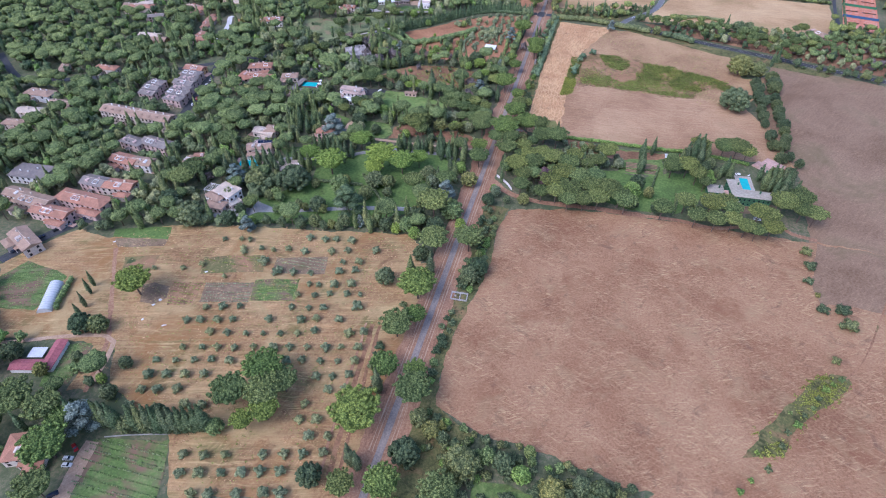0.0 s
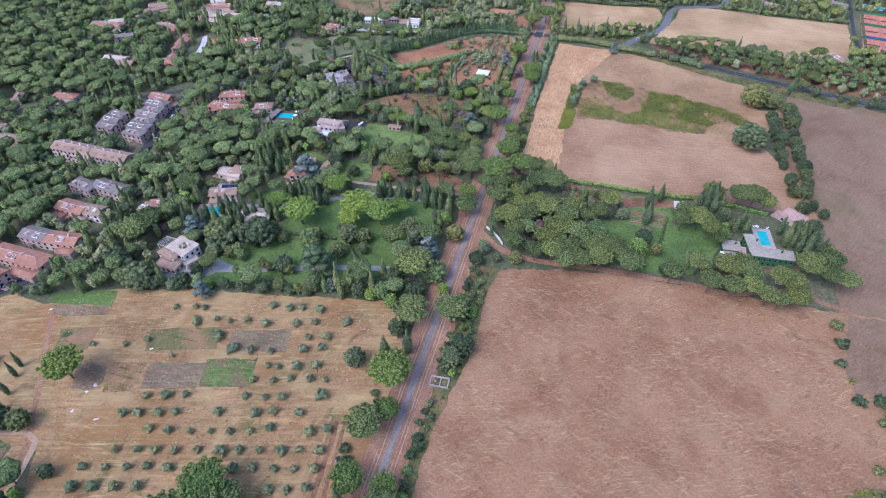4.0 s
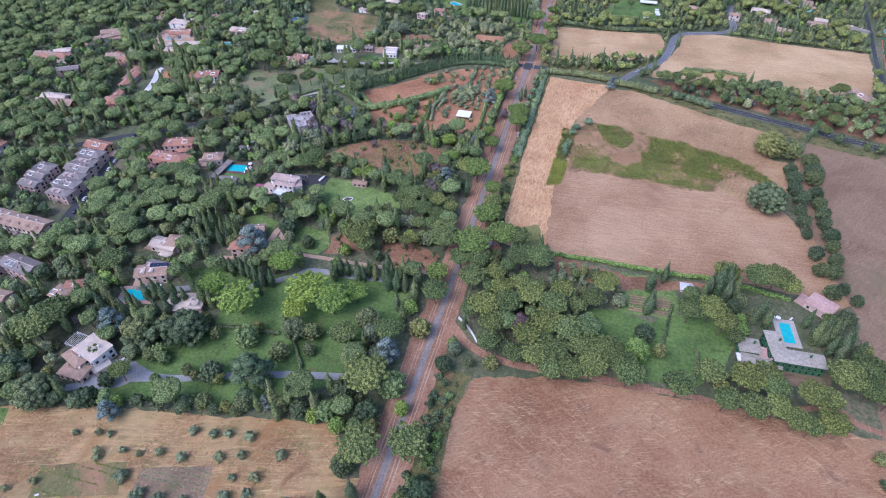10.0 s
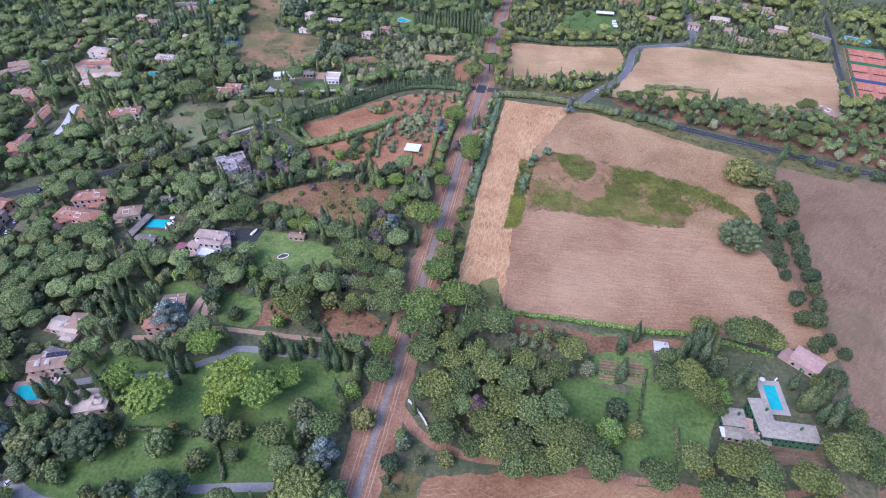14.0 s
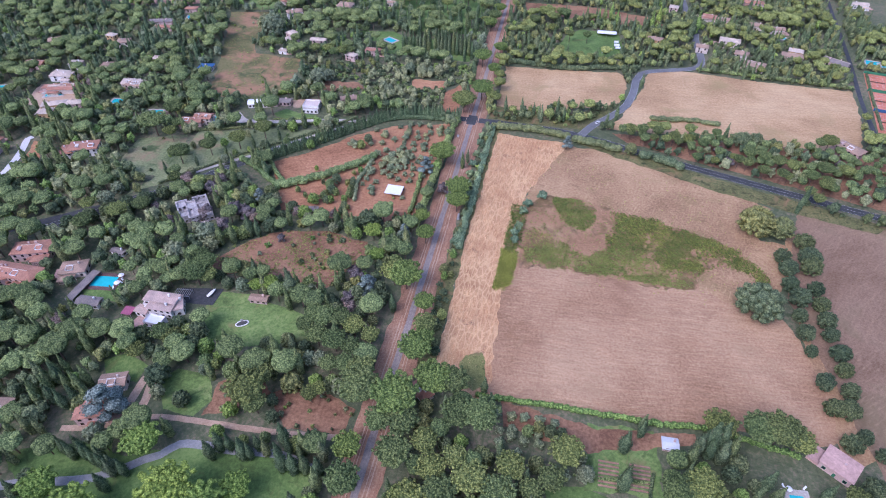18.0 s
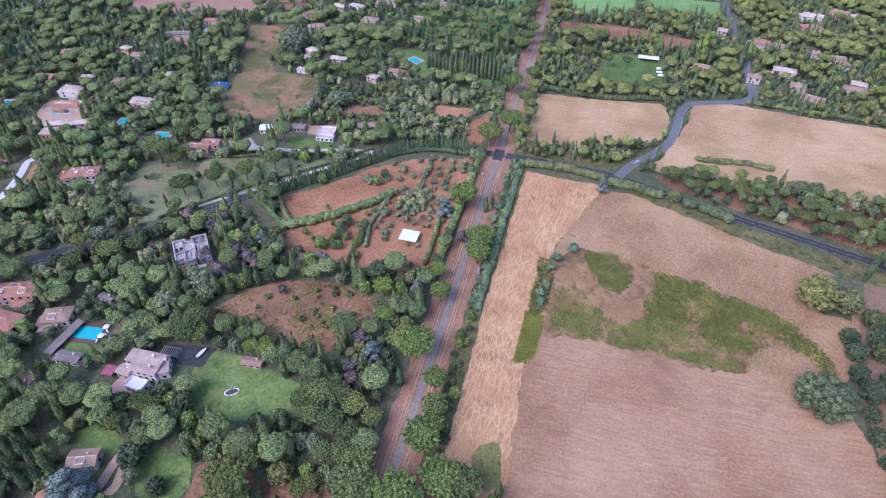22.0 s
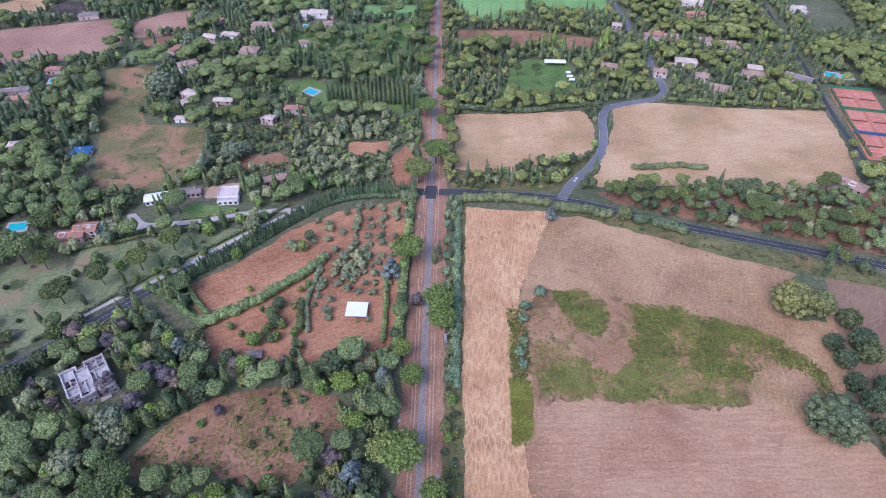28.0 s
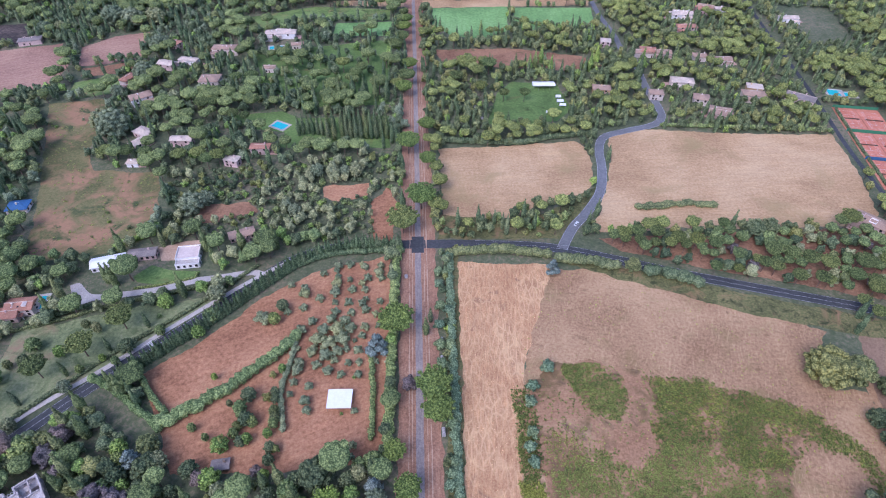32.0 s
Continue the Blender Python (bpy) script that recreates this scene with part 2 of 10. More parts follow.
M = {
    "ground": ground_mat("undergrowth", [(0.3, (0.064, 0.084, 0.043)), (0.5, (0.128, 0.139, 0.070)), (0.72, (0.272, 0.204, 0.134))], 0.5, 0.02, 0.3, None, [((0.104, 0.136, 0.060), 0.15, 0.5, 0.65)], 0.9),
    "east": ground_mat("dry_red_grass", [(0.28, (0.207, 0.099, 0.049)), (0.5, (0.326, 0.174, 0.089)), (0.72, (0.412, 0.249, 0.132))], 0.9, 0.02, 0.45, None, [((0.451, 0.293, 0.148), 0.07, 0.52, 0.76), ((0.278, 0.120, 0.057), 0.035, 0.52, 0.78), ((0.220, 0.127, 0.076), 0.1, 0.58, 0.75)], 0.5, 0.95, None, (((0.652, 0.461, 0.239), 24, 8, 1.35, 0.6), ((0.594, 0.414, 0.207), -24, 7, 0.8, 0.45), ((0.144, 0.075, 0.040), 50, 5, 0.9, 0.5))),
    "strip": ground_mat("tall_straw_grass", [(0.3, (0.377, 0.189, 0.083)), (0.5, (0.488, 0.273, 0.128)), (0.7, (0.599, 0.378, 0.190))], 1.1, 0.03, 0.35, (84, 6, 0.7, 0.5), [((0.400, 0.189, 0.081), 0.03, 0.55, 0.7), ((0.300, 0.158, 0.087), 0.09, 0.6, 0.7)], 0.6, 0.95, ((0.732, 0.493, 0.248), 3.2, 0.42, 0.5), (((0.755, 0.493, 0.239), 84, 10, 1.3, 0.6), ((0.688, 0.441, 0.210), 98, 8, 0.8, 0.5))),
    "bank": ground_mat("rank_bank_grass", [(0.3, (0.078, 0.082, 0.029)), (0.5, (0.144, 0.143, 0.050)), (0.72, (0.264, 0.219, 0.090))], 0.9, 0.05, 0.35, None, [((0.396, 0.224, 0.113), 0.06, 0.54, 0.7), ((0.066, 0.076, 0.027), 0.2, 0.52, 0.65)], 1.0),
    "grazed": ground_mat("grazed_dry_pasture", [(0.3, (0.242, 0.136, 0.067)), (0.5, (0.384, 0.233, 0.116)), (0.7, (0.494, 0.325, 0.167))], 0.7, 0.02, 0.45, None, [((0.285, 0.218, 0.078), 0.03, 0.52, 0.78), ((0.220, 0.121, 0.057), 0.12, 0.6, 0.75)], 0.4, 0.95, None, (((0.614, 0.407, 0.218), 70, 6, 0.9, 0.5), ((0.185, 0.127, 0.054), -12, 4, 0.5, 0.45))),
    "stubble": ground_mat("mown_stubble", [(0.3, (0.269, 0.148, 0.074)), (0.5, (0.385, 0.228, 0.122)), (0.7, (0.479, 0.313, 0.171))], 0.8, 0.02, 0.42, (2, 16, 0.8, 0.36), [((0.461, 0.304, 0.158), 0.03, 0.58, 0.8), ((0.289, 0.151, 0.081), 0.025, 0.55, 0.75)], 0.35, 0.95, None, (((0.597, 0.409, 0.221), 8, 9, 1.0, 0.5),)),
    "north": ground_mat("pale_dry_meadow", [(0.3, (0.335, 0.204, 0.097)), (0.5, (0.474, 0.306, 0.150)), (0.7, (0.572, 0.396, 0.211))], 0.6, 0.018, 0.42, (4, 8, 0.4, 0.25), [((0.412, 0.306, 0.125), 0.02, 0.55, 0.75)]),
    "weeds": ground_mat("weedy_pasture", [(0.28, (0.239, 0.127, 0.063)), (0.5, (0.360, 0.205, 0.103)), (0.72, (0.456, 0.283, 0.147))], 0.9, 0.05, 0.35, None, [((0.249, 0.162, 0.069), 0.06, 0.5, 0.62), ((0.170, 0.113, 0.064), 0.1, 0.56, 0.68), ((0.530, 0.356, 0.184), 0.05, 0.6, 0.7)], 1.0),
    "lawn": ground_mat("lawn", [(0.3, (0.073, 0.113, 0.031)), (0.5, (0.121, 0.194, 0.049)), (0.72, (0.198, 0.269, 0.078))], 0.6, 0.04, 0.4, None, [((0.205, 0.172, 0.063), 0.05, 0.6, 0.75), ((0.066, 0.097, 0.025), 0.12, 0.58, 0.72)], 0.3),
    "lawn_bright": ground_mat("watered_lawn", [(0.3, (0.090, 0.135, 0.037)), (0.5, (0.159, 0.235, 0.063)), (0.72, (0.265, 0.315, 0.103))], 0.5, 0.05, 0.4, (52, 6, 0.35, 0.4), [((0.307, 0.265, 0.103), 0.07, 0.54, 0.68), ((0.074, 0.112, 0.032), 0.09, 0.55, 0.68)], 0.3),
    "lawn_far": ground_mat("bright_mown_lawn", [(0.3, (0.12, 0.22, 0.065)), (0.5, (0.19, 0.34, 0.1)), (0.72, (0.27, 0.42, 0.15))], 0.4, 0.02, 0.4, (90, 8, 0.2, 0.3), None, 0.15),
    "weed_leaf": leaf_mat("weed_leaves", (0.175, 0.204, 0.048), (0.424, 0.464, 0.115), 0.35, 2.5),
    "weed_dark": leaf_mat("dark_weed_leaves", (0.126, 0.153, 0.039), (0.324, 0.366, 0.094), 0.35, 2.5),
    "straw_leaf": leaf_mat("straw_stalks", (0.345, 0.209, 0.100), (0.782, 0.550, 0.300), 0.2, 2.5),
    "thick_weeds": ground_mat("thick_green_weeds", [(0.28, (0.110, 0.117, 0.034)), (0.5, (0.206, 0.206, 0.063)), (0.72, (0.344, 0.313, 0.111))], 1.5, 0.05, 0.3, None, [((0.286, 0.183, 0.096), 0.09, 0.6, 0.7), ((0.103, 0.117, 0.034), 0.3, 0.55, 0.66)], 1.0),
    "outer": ground_mat("far_dry_field", [(0.3, (0.179, 0.108, 0.059)), (0.5, (0.253, 0.160, 0.095)), (0.7, (0.319, 0.216, 0.129))], 0.8, 0.02, 0.42, (60, 8, 0.7, 0.3), [((0.195, 0.150, 0.069), 0.02, 0.52, 0.75)], 0.35, 0.95, None, (((0.408, 0.283, 0.164), 40, 6, 0.9, 0.45),)),
    "pale_asphalt": ground_mat("pale_asphalt", [(0.3, (0.24, 0.235, 0.215)), (0.5, (0.31, 0.3, 0.28)), (0.7, (0.38, 0.37, 0.345))], 1.0, 0.06, 0.3, None, None, 0.1, 0.85),
    "park": ground_mat("dull_park_grass", [(0.3, (0.116, 0.145, 0.062)), (0.5, (0.207, 0.236, 0.101)), (0.7, (0.330, 0.325, 0.165))], 0.6, 0.022, 0.4, None, [((0.380, 0.243, 0.149), 0.03, 0.54, 0.68), ((0.100, 0.139, 0.052), 0.1, 0.55, 0.68)], 0.5),
    "grove": ground_mat("grove_soil", [(0.3, (0.215, 0.116, 0.051)), (0.5, (0.344, 0.204, 0.092)), (0.7, (0.464, 0.301, 0.138))], 0.9, 0.03, 0.42, (16, 12, 0.42, 0.7), [((0.559, 0.388, 0.175), 0.035, 0.46, 0.62), ((0.190, 0.170, 0.055), 0.05, 0.55, 0.7), ((0.219, 0.107, 0.051), 0.06, 0.6, 0.72), ((0.399, 0.209, 0.078), 0.025, 0.5, 0.64)], 0.5, 0.95, None, (((0.638, 0.456, 0.212), 16, 10, 0.7, 0.75), ((0.180, 0.160, 0.051), 16, 9, 0.45, 0.7), ((0.598, 0.417, 0.193), 74, 6, 0.8, 0.4))),
    "orange": ground_mat("orange_soil", [(0.3, (0.231, 0.108, 0.054)), (0.5, (0.382, 0.186, 0.092)), (0.7, (0.497, 0.274, 0.142))], 0.6, 0.03, 0.4, (28, 7, 0.5, 0.35), [((0.231, 0.167, 0.068), 0.06, 0.66, 0.74)]),
    "red_soil": ground_mat("red_brown_soil", [(0.3, (0.158, 0.080, 0.043)), (0.5, (0.280, 0.149, 0.080)), (0.7, (0.402, 0.228, 0.123))], 0.6, 0.04, 0.42, None, [((0.133, 0.137, 0.047), 0.08, 0.6, 0.7)]),
    "mottled": ground_mat("mottled_pasture", [(0.3, (0.1, 0.1, 0.035)), (0.5, (0.165, 0.155, 0.058)), (0.7, (0.25, 0.2, 0.085))], 0.6, 0.025, 0.4, None, [((0.44, 0.25, 0.13), 0.03, 0.47, 0.58), ((0.34, 0.21, 0.1), 0.12, 0.55, 0.66), ((0.09, 0.12, 0.042), 0.07, 0.56, 0.66)], 0.5),
    "pink_soil": ground_mat("ploughed_pink_soil", [(0.3, (0.240, 0.130, 0.086)), (0.5, (0.349, 0.200, 0.133)), (0.7, (0.436, 0.270, 0.172))], 0.5, 0.02, 0.35, (30, 8, 0.4, 0.4)),
    "grey_soil": ground_mat("dug_grey_soil", [(0.3, (0.158, 0.105, 0.063)), (0.5, (0.242, 0.168, 0.101)), (0.7, (0.336, 0.242, 0.143))], 0.9, 0.06, 0.35, (2, 8, 0.6, 0.6), [((0.179, 0.173, 0.063), 0.12, 0.56, 0.7)]),
    "burnt": ground_mat("burnt_stubble", [(0.3, (0.03, 0.025, 0.022)), (0.5, (0.07, 0.055, 0.045)), (0.7, (0.16, 0.12, 0.09))], 0.4, 0.03, 0.4),
    "crop": ground_mat("low_green_crop", [(0.3, (0.075, 0.12, 0.03)), (0.5, (0.12, 0.19, 0.05)), (0.72, (0.23, 0.25, 0.1))], 0.9, 0.06, 0.3, (2, 10, 0.7, 0.8), [((0.29, 0.18, 0.115), 0.07, 0.48, 0.6), ((0.2, 0.21, 0.09), 0.15, 0.56, 0.68)]),
    "dirt": ground_mat("trodden_dirt", [(0.3, (0.218, 0.115, 0.068)), (0.5, (0.337, 0.184, 0.107)), (0.7, (0.446, 0.276, 0.168))], 1.1, 0.05, 0.35, (90, 9, 0.8, 0.5), [((0.167, 0.129, 0.055), 0.12, 0.64, 0.74)]),
    "pale_dirt": ground_mat("pale_track", [(0.3, (0.360, 0.230, 0.142)), (0.5, (0.469, 0.320, 0.206)), (0.7, (0.578, 0.420, 0.284))], 1.1, 0.05, 0.3),
    "old_road": ground_mat("worn_asphalt", [(0.3, (0.196, 0.165, 0.140)), (0.5, (0.278, 0.234, 0.200)), (0.7, (0.378, 0.319, 0.258))], 1.2, 0.05, 0.35, (90, 14, 0.9, 0.45), None, 0.1, 0.85),
    "asphalt": ground_mat("dark_asphalt", [(0.3, (0.038, 0.040, 0.041)), (0.5, (0.055, 0.057, 0.058)), (0.7, (0.085, 0.085, 0.083))], 0.8, 0.04, 0.3, None, None, 0.08, 0.75),
    "grey_road": ground_mat("grey_asphalt", [(0.3, (0.122, 0.122, 0.123)), (0.5, (0.169, 0.169, 0.166)), (0.7, (0.225, 0.225, 0.219))], 0.8, 0.06, 0.3, None, None, 0.08, 0.8),
    "paving": ground_mat("stone_paving", [(0.3, (0.343, 0.300, 0.258)), (0.5, (0.458, 0.410, 0.350)), (0.7, (0.572, 0.520, 0.442))], 1.4, 0.1, 0.25, None, None, 0.2),
    "white_gravel": ground_mat("white_gravel", [(0.3, (0.52, 0.49, 0.45)), (0.5, (0.64, 0.61, 0.57)), (0.7, (0.74, 0.71, 0.67))], 1.2, 0.08, 0.3, None, None, 0.15),
    "clay": ground_mat("clay_court", [(0.3, (0.43, 0.15, 0.085)), (0.5, (0.53, 0.2, 0.12)), (0.7, (0.62, 0.28, 0.18))], 0.7, 0.06, 0.35, (80, 6, 0.5, 0.3), None, 0.05),
    "white_line": plain_mat("white_road_paint", (0.62, 0.62, 0.6), 0.7),
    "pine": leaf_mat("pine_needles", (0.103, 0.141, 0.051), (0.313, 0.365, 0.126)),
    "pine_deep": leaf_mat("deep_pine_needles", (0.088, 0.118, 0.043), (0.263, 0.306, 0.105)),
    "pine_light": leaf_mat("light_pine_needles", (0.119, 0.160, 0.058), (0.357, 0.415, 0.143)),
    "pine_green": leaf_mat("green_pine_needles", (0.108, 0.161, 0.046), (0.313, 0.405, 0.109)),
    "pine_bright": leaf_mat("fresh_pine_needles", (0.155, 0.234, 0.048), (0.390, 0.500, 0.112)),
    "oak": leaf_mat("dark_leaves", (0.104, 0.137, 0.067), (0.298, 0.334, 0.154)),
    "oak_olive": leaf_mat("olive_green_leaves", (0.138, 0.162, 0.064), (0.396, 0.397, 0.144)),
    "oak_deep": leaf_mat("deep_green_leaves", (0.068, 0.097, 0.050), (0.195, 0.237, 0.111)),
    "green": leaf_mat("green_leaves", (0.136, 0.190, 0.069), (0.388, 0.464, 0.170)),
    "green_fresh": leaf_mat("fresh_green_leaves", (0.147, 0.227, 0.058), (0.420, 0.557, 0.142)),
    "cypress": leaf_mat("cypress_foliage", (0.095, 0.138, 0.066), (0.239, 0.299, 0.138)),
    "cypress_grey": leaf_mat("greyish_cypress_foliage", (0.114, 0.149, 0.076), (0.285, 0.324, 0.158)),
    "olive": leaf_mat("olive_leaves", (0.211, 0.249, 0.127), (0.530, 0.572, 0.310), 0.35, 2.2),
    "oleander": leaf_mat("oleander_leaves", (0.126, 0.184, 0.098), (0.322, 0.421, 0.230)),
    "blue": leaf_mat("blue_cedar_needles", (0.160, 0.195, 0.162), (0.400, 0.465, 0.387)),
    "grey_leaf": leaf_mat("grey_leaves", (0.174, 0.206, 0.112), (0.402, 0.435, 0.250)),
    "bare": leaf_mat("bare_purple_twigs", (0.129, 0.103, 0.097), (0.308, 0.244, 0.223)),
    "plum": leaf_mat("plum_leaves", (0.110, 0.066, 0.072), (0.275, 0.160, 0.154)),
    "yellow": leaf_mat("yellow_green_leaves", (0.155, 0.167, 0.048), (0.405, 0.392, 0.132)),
    "bark": plain_mat("bark", (0.16, 0.11, 0.08), 0.95, 0, 0.35, 2.0, 0.6),
    "plaster_pink": plain_mat("pink_plaster", (0.62, 0.45, 0.39), 0.9),
    "plaster_cream": plain_mat("cream_plaster", (0.66, 0.56, 0.47), 0.9),
    "plaster_white": plain_mat("white_plaster", (0.82, 0.78, 0.73), 0.9),
    "plaster_ochre": plain_mat("ochre_plaster", (0.6, 0.4, 0.2), 0.9),
    "plaster_green": plain_mat("ivy_green_wall", (0.07, 0.16, 0.08), 0.9, 0, 0.5, 1.5),
    "ruin_floor": ground_mat("stained_concrete", [(0.3, (0.3, 0.27, 0.25)), (0.5, (0.46, 0.42, 0.39)), (0.7, (0.6, 0.56, 0.52))], 1.2, 0.25, 0.35, None, [((0.26, 0.23, 0.2), 0.6, 0.55, 0.7), ((0.68, 0.63, 0.58), 0.4, 0.58, 0.7)], 0.3),
    "terrace_pink": ground_mat("pale_pink_terrace", [(0.3, (0.5, 0.4, 0.34)), (0.5, (0.6, 0.49, 0.42)), (0.7, (0.68, 0.58, 0.5))], 1.4, 0.2, 0.3, None, None, 0.1),
    "ruin_stone": plain_mat("pale_ruin_stone", (0.56, 0.5, 0.46), 0.95, 0, 0.3, 0.8, 0.5),
    "stone": plain_mat("weathered_stone", (0.42, 0.39, 0.36), 0.95, 0, 0.3, 1.0, 0.5),
    "concrete": plain_mat("stained_concrete", (0.420, 0.367, 0.284), 0.95, 0, 0.3, 0.7, 0.3),
    "tiles_brown": tile_mat("brown_clay_tiles", (0.46, 0.315, 0.22)),
    "tiles_red": tile_mat("red_clay_tiles", (0.50, 0.255, 0.165)),
    "pond": plain_mat("dark_pond_water", (0.09, 0.085, 0.07), 0.2),
    "tiles_rose": tile_mat("rose_clay_tiles", (0.62, 0.46, 0.37)),
    "tiles_pale": tile_mat("pale_clay_tiles", (0.70, 0.575, 0.45)),
    "slate": tile_mat("grey_roof_tiles", (0.300, 0.258, 0.226)),
    "roof_white": plain_mat("white_roof_sheet", (0.8, 0.79, 0.76), 0.6, 0, 0.06),
    "sheet_pink": plain_mat("magenta_cloth", (0.42, 0.13, 0.2), 0.8, 0, 0.2),
    "deck": plain_mat("dark_timber_deck", (0.17, 0.1, 0.085), 0.85, 0, 0.3, 1.5),
    "sheet_red": plain_mat("red_painted_sheet", (0.36, 0.12, 0.125), 0.75, 0, 0.3),
    "pool_water": plain_mat("pool_water", (0.045, 0.5, 0.51), 0.12, 0, 0.12, 0.5),
    "tarp_blue": plain_mat("blue_cover", (0.05, 0.13, 0.26), 0.5),
    "shutter": plain_mat("brown_shutters", (0.13, 0.08, 0.055), 0.7),
    "shutter_green": plain_mat("green_shutters", (0.05, 0.2, 0.1), 0.7),
    "wood": plain_mat("weathered_wood", (0.22, 0.16, 0.12), 0.9, 0, 0.3, 2.0),
    "metal": plain_mat("galvanised_metal", (0.4, 0.42, 0.43), 0.45, 0.6, 0.12),
    "tyre": plain_mat("black_rubber", (0.02, 0.02, 0.02), 0.85),
    "solar": plain_mat("solar_cells", (0.02, 0.03, 0.06), 0.15, 0.2, 0.2),
    "terracotta": plain_mat("terracotta_paving", (0.56, 0.36, 0.29), 0.9, 0, 0.2),
    "film": plain_mat("milky_plastic_film", (0.62, 0.63, 0.61), 0.35, 0, 0.12, 0.9),
}


def glass_mat(name, colour):
    m, t, b = nodes_of(name, 0.06)
    b.inputs["Base Color"].default_value = (*colour, 1)
    b.inputs["Specular IOR Level"].default_value = 0.6
    return m


M["glass"] = glass_mat("dark_window_glass", (0.02, 0.025, 0.03))
CAR_COLOURS = ((0.72, 0.72, 0.7), (0.4, 0.03, 0.03), (0.03, 0.04, 0.07), (0.35, 0.36, 0.38), (0.6, 0.6, 0.62), (0.05, 0.05, 0.055))
CAR_WORDS = ("white", "red", "dark blue", "grey", "silver", "black")
CAR_PAINT = [plain_mat(w.replace(" ", "_") + "_car_paint", c, 0.25, 0.1, 0.04) for w, c in zip(CAR_WORDS, CAR_COLOURS)]


# ---- mesh helpers ----
def mesh_of(name, verts, faces, *mats, index=None, smooth=False):
    me = bpy.data.meshes.new(name)
    me.from_pydata(verts, [], faces)
    for m in mats:
        me.materials.append(m)
    if index is not None:
        me.polygons.foreach_set("material_index", index)
    if smooth:
        me.polygons.foreach_set("use_smooth", [True] * len(me.polygons))
    me.update()
    return me


def part(name, mesh, parent, label="", at=None):
    ob = new(name, mesh)
    ob.parent = parent
    if at is not None:
        ob.matrix_local = at
    return tagged(ob, label)


class Shape:
    """Collects boxes, prisms and the like into one mesh."""

    def __init__(self):
        self.v, self.f = [], []

    def add(self, verts, faces):
        n = len(self.v)
        self.v += [tuple(p) for p in verts]
        self.f += [tuple(n + i for i in f) for f in faces]
        return self

    def box(self, x0, y0, z0, x1, y1, z1, m=None):
        p = [(x, y, z) for z in (z0, z1) for y in (y0, y1) for x in (x0, x1)]
        if m is not None:
            p = [m @ Vector(q) for q in p]
        return self.add(p, [(0, 2, 3, 1), (4, 5, 7, 6), (0, 1, 5, 4), (2, 6, 7, 3), (0, 4, 6, 2), (1, 3, 7, 5)])

    def tube(self, a, b, ra, rb, n=6):
        a, b = Vector(a), Vector(b)
        q = (b - a).to_track_quat("Z", "Y")
        ring = [Vector((math.cos(k * 2 * math.pi / n), math.sin(k * 2 * math.pi / n), 0)) for k in range(n)]
        p = [a + q @ (r * ra) for r in ring] + [b + q @ (r * rb) for r in ring]
        return self.add(p, [(k, (k + 1) % n, n + (k + 1) % n, n + k) for k in range(n)] + [tuple(range(n - 1, -1, -1)), tuple(range(n, 2 * n))])

    def mesh(self, name, mat, smooth=False):
        return mesh_of(name, self.v, self.f, mat, smooth=smooth)


def wobbled(points, amount, step=4.0, seed=1):
    """A closed outline, cut into short steps and made uneven."""
    rng, out = random.Random(seed), []
    for (x0, y0), (x1, y1) in zip(points, points[1:] + points[:1]):
        n = max(1, int(math.hypot(x1 - x0, y1 - y0) / step))
        for k in range(n):
            x, y = x0 + (x1 - x0) * k / n, y0 + (y1 - y0) * k / n
            dx = noise.noise((x * 0.11, y * 0.11, seed)) + 0.5 * noise.noise((x * 0.4, y * 0.4, seed + 7))
            dy = noise.noise((x * 0.11, y * 0.11, seed + 31)) + 0.5 * noise.noise((x * 0.4, y * 0.4, seed + 43))
            out.append((x + dx * amount * 1.7 + rng.uniform(-0.1, 0.1) * amount, y + dy * amount * 1.7 + rng.uniform(-0.1, 0.1) * amount))
    return out


LEVEL = [0.02]


def area(name, outline, mat, label, category="ground", rough=1.0, z=None, kind="structure"):
    """A flat piece of ground cover with an uneven edge."""
    from_below = LEVEL[0]
    LEVEL[0] += 0.003
    pts = wobbled(outline, rough, 2.2, len(label)) if rough else outline
    z = from_below if z is None else z
    bm = bmesh.new()
    vs = [bm.verts.new((x, y, z)) for x, y in pts]
    es = [bm.edges.new((vs[i], vs[(i + 1) % len(vs)])) for i in range(len(vs))]
    bmesh.ops.triangle_fill(bm, use_beauty=True, use_dissolve=False, edges=es, normal=(0, 0, 1))
    for f in bm.faces:
        if f.normal.z < 0:
            f.normal_flip()
    me = bpy.data.meshes.new(name)
    bm.to_mesh(me)
    bm.free()
    me.materials.append(mat)
    return tagged(new(name, me), label, category, kind=kind)


def smooth_line(points, step=3.0):
    """A line through the points, rounded, in even steps."""
    p = [Vector((*q, 0)) for q in points]
    p = [p[0] * 2 - p[1]] + p + [p[-1] * 2 - p[-2]]
    out = []
    for a, b, c, d in zip(p, p[1:], p[2:], p[3:]):
        n = max(1, int((c - b).length / step))
        for k in range(n):
            t = k / n
            out.append(0.5 * ((2 * b) + (c - a) * t + (2 * a - 5 * b + 4 * c - d) * t * t + (3 * b - a - 3 * c + d) * t ** 3))
    return out + [p[-2]]


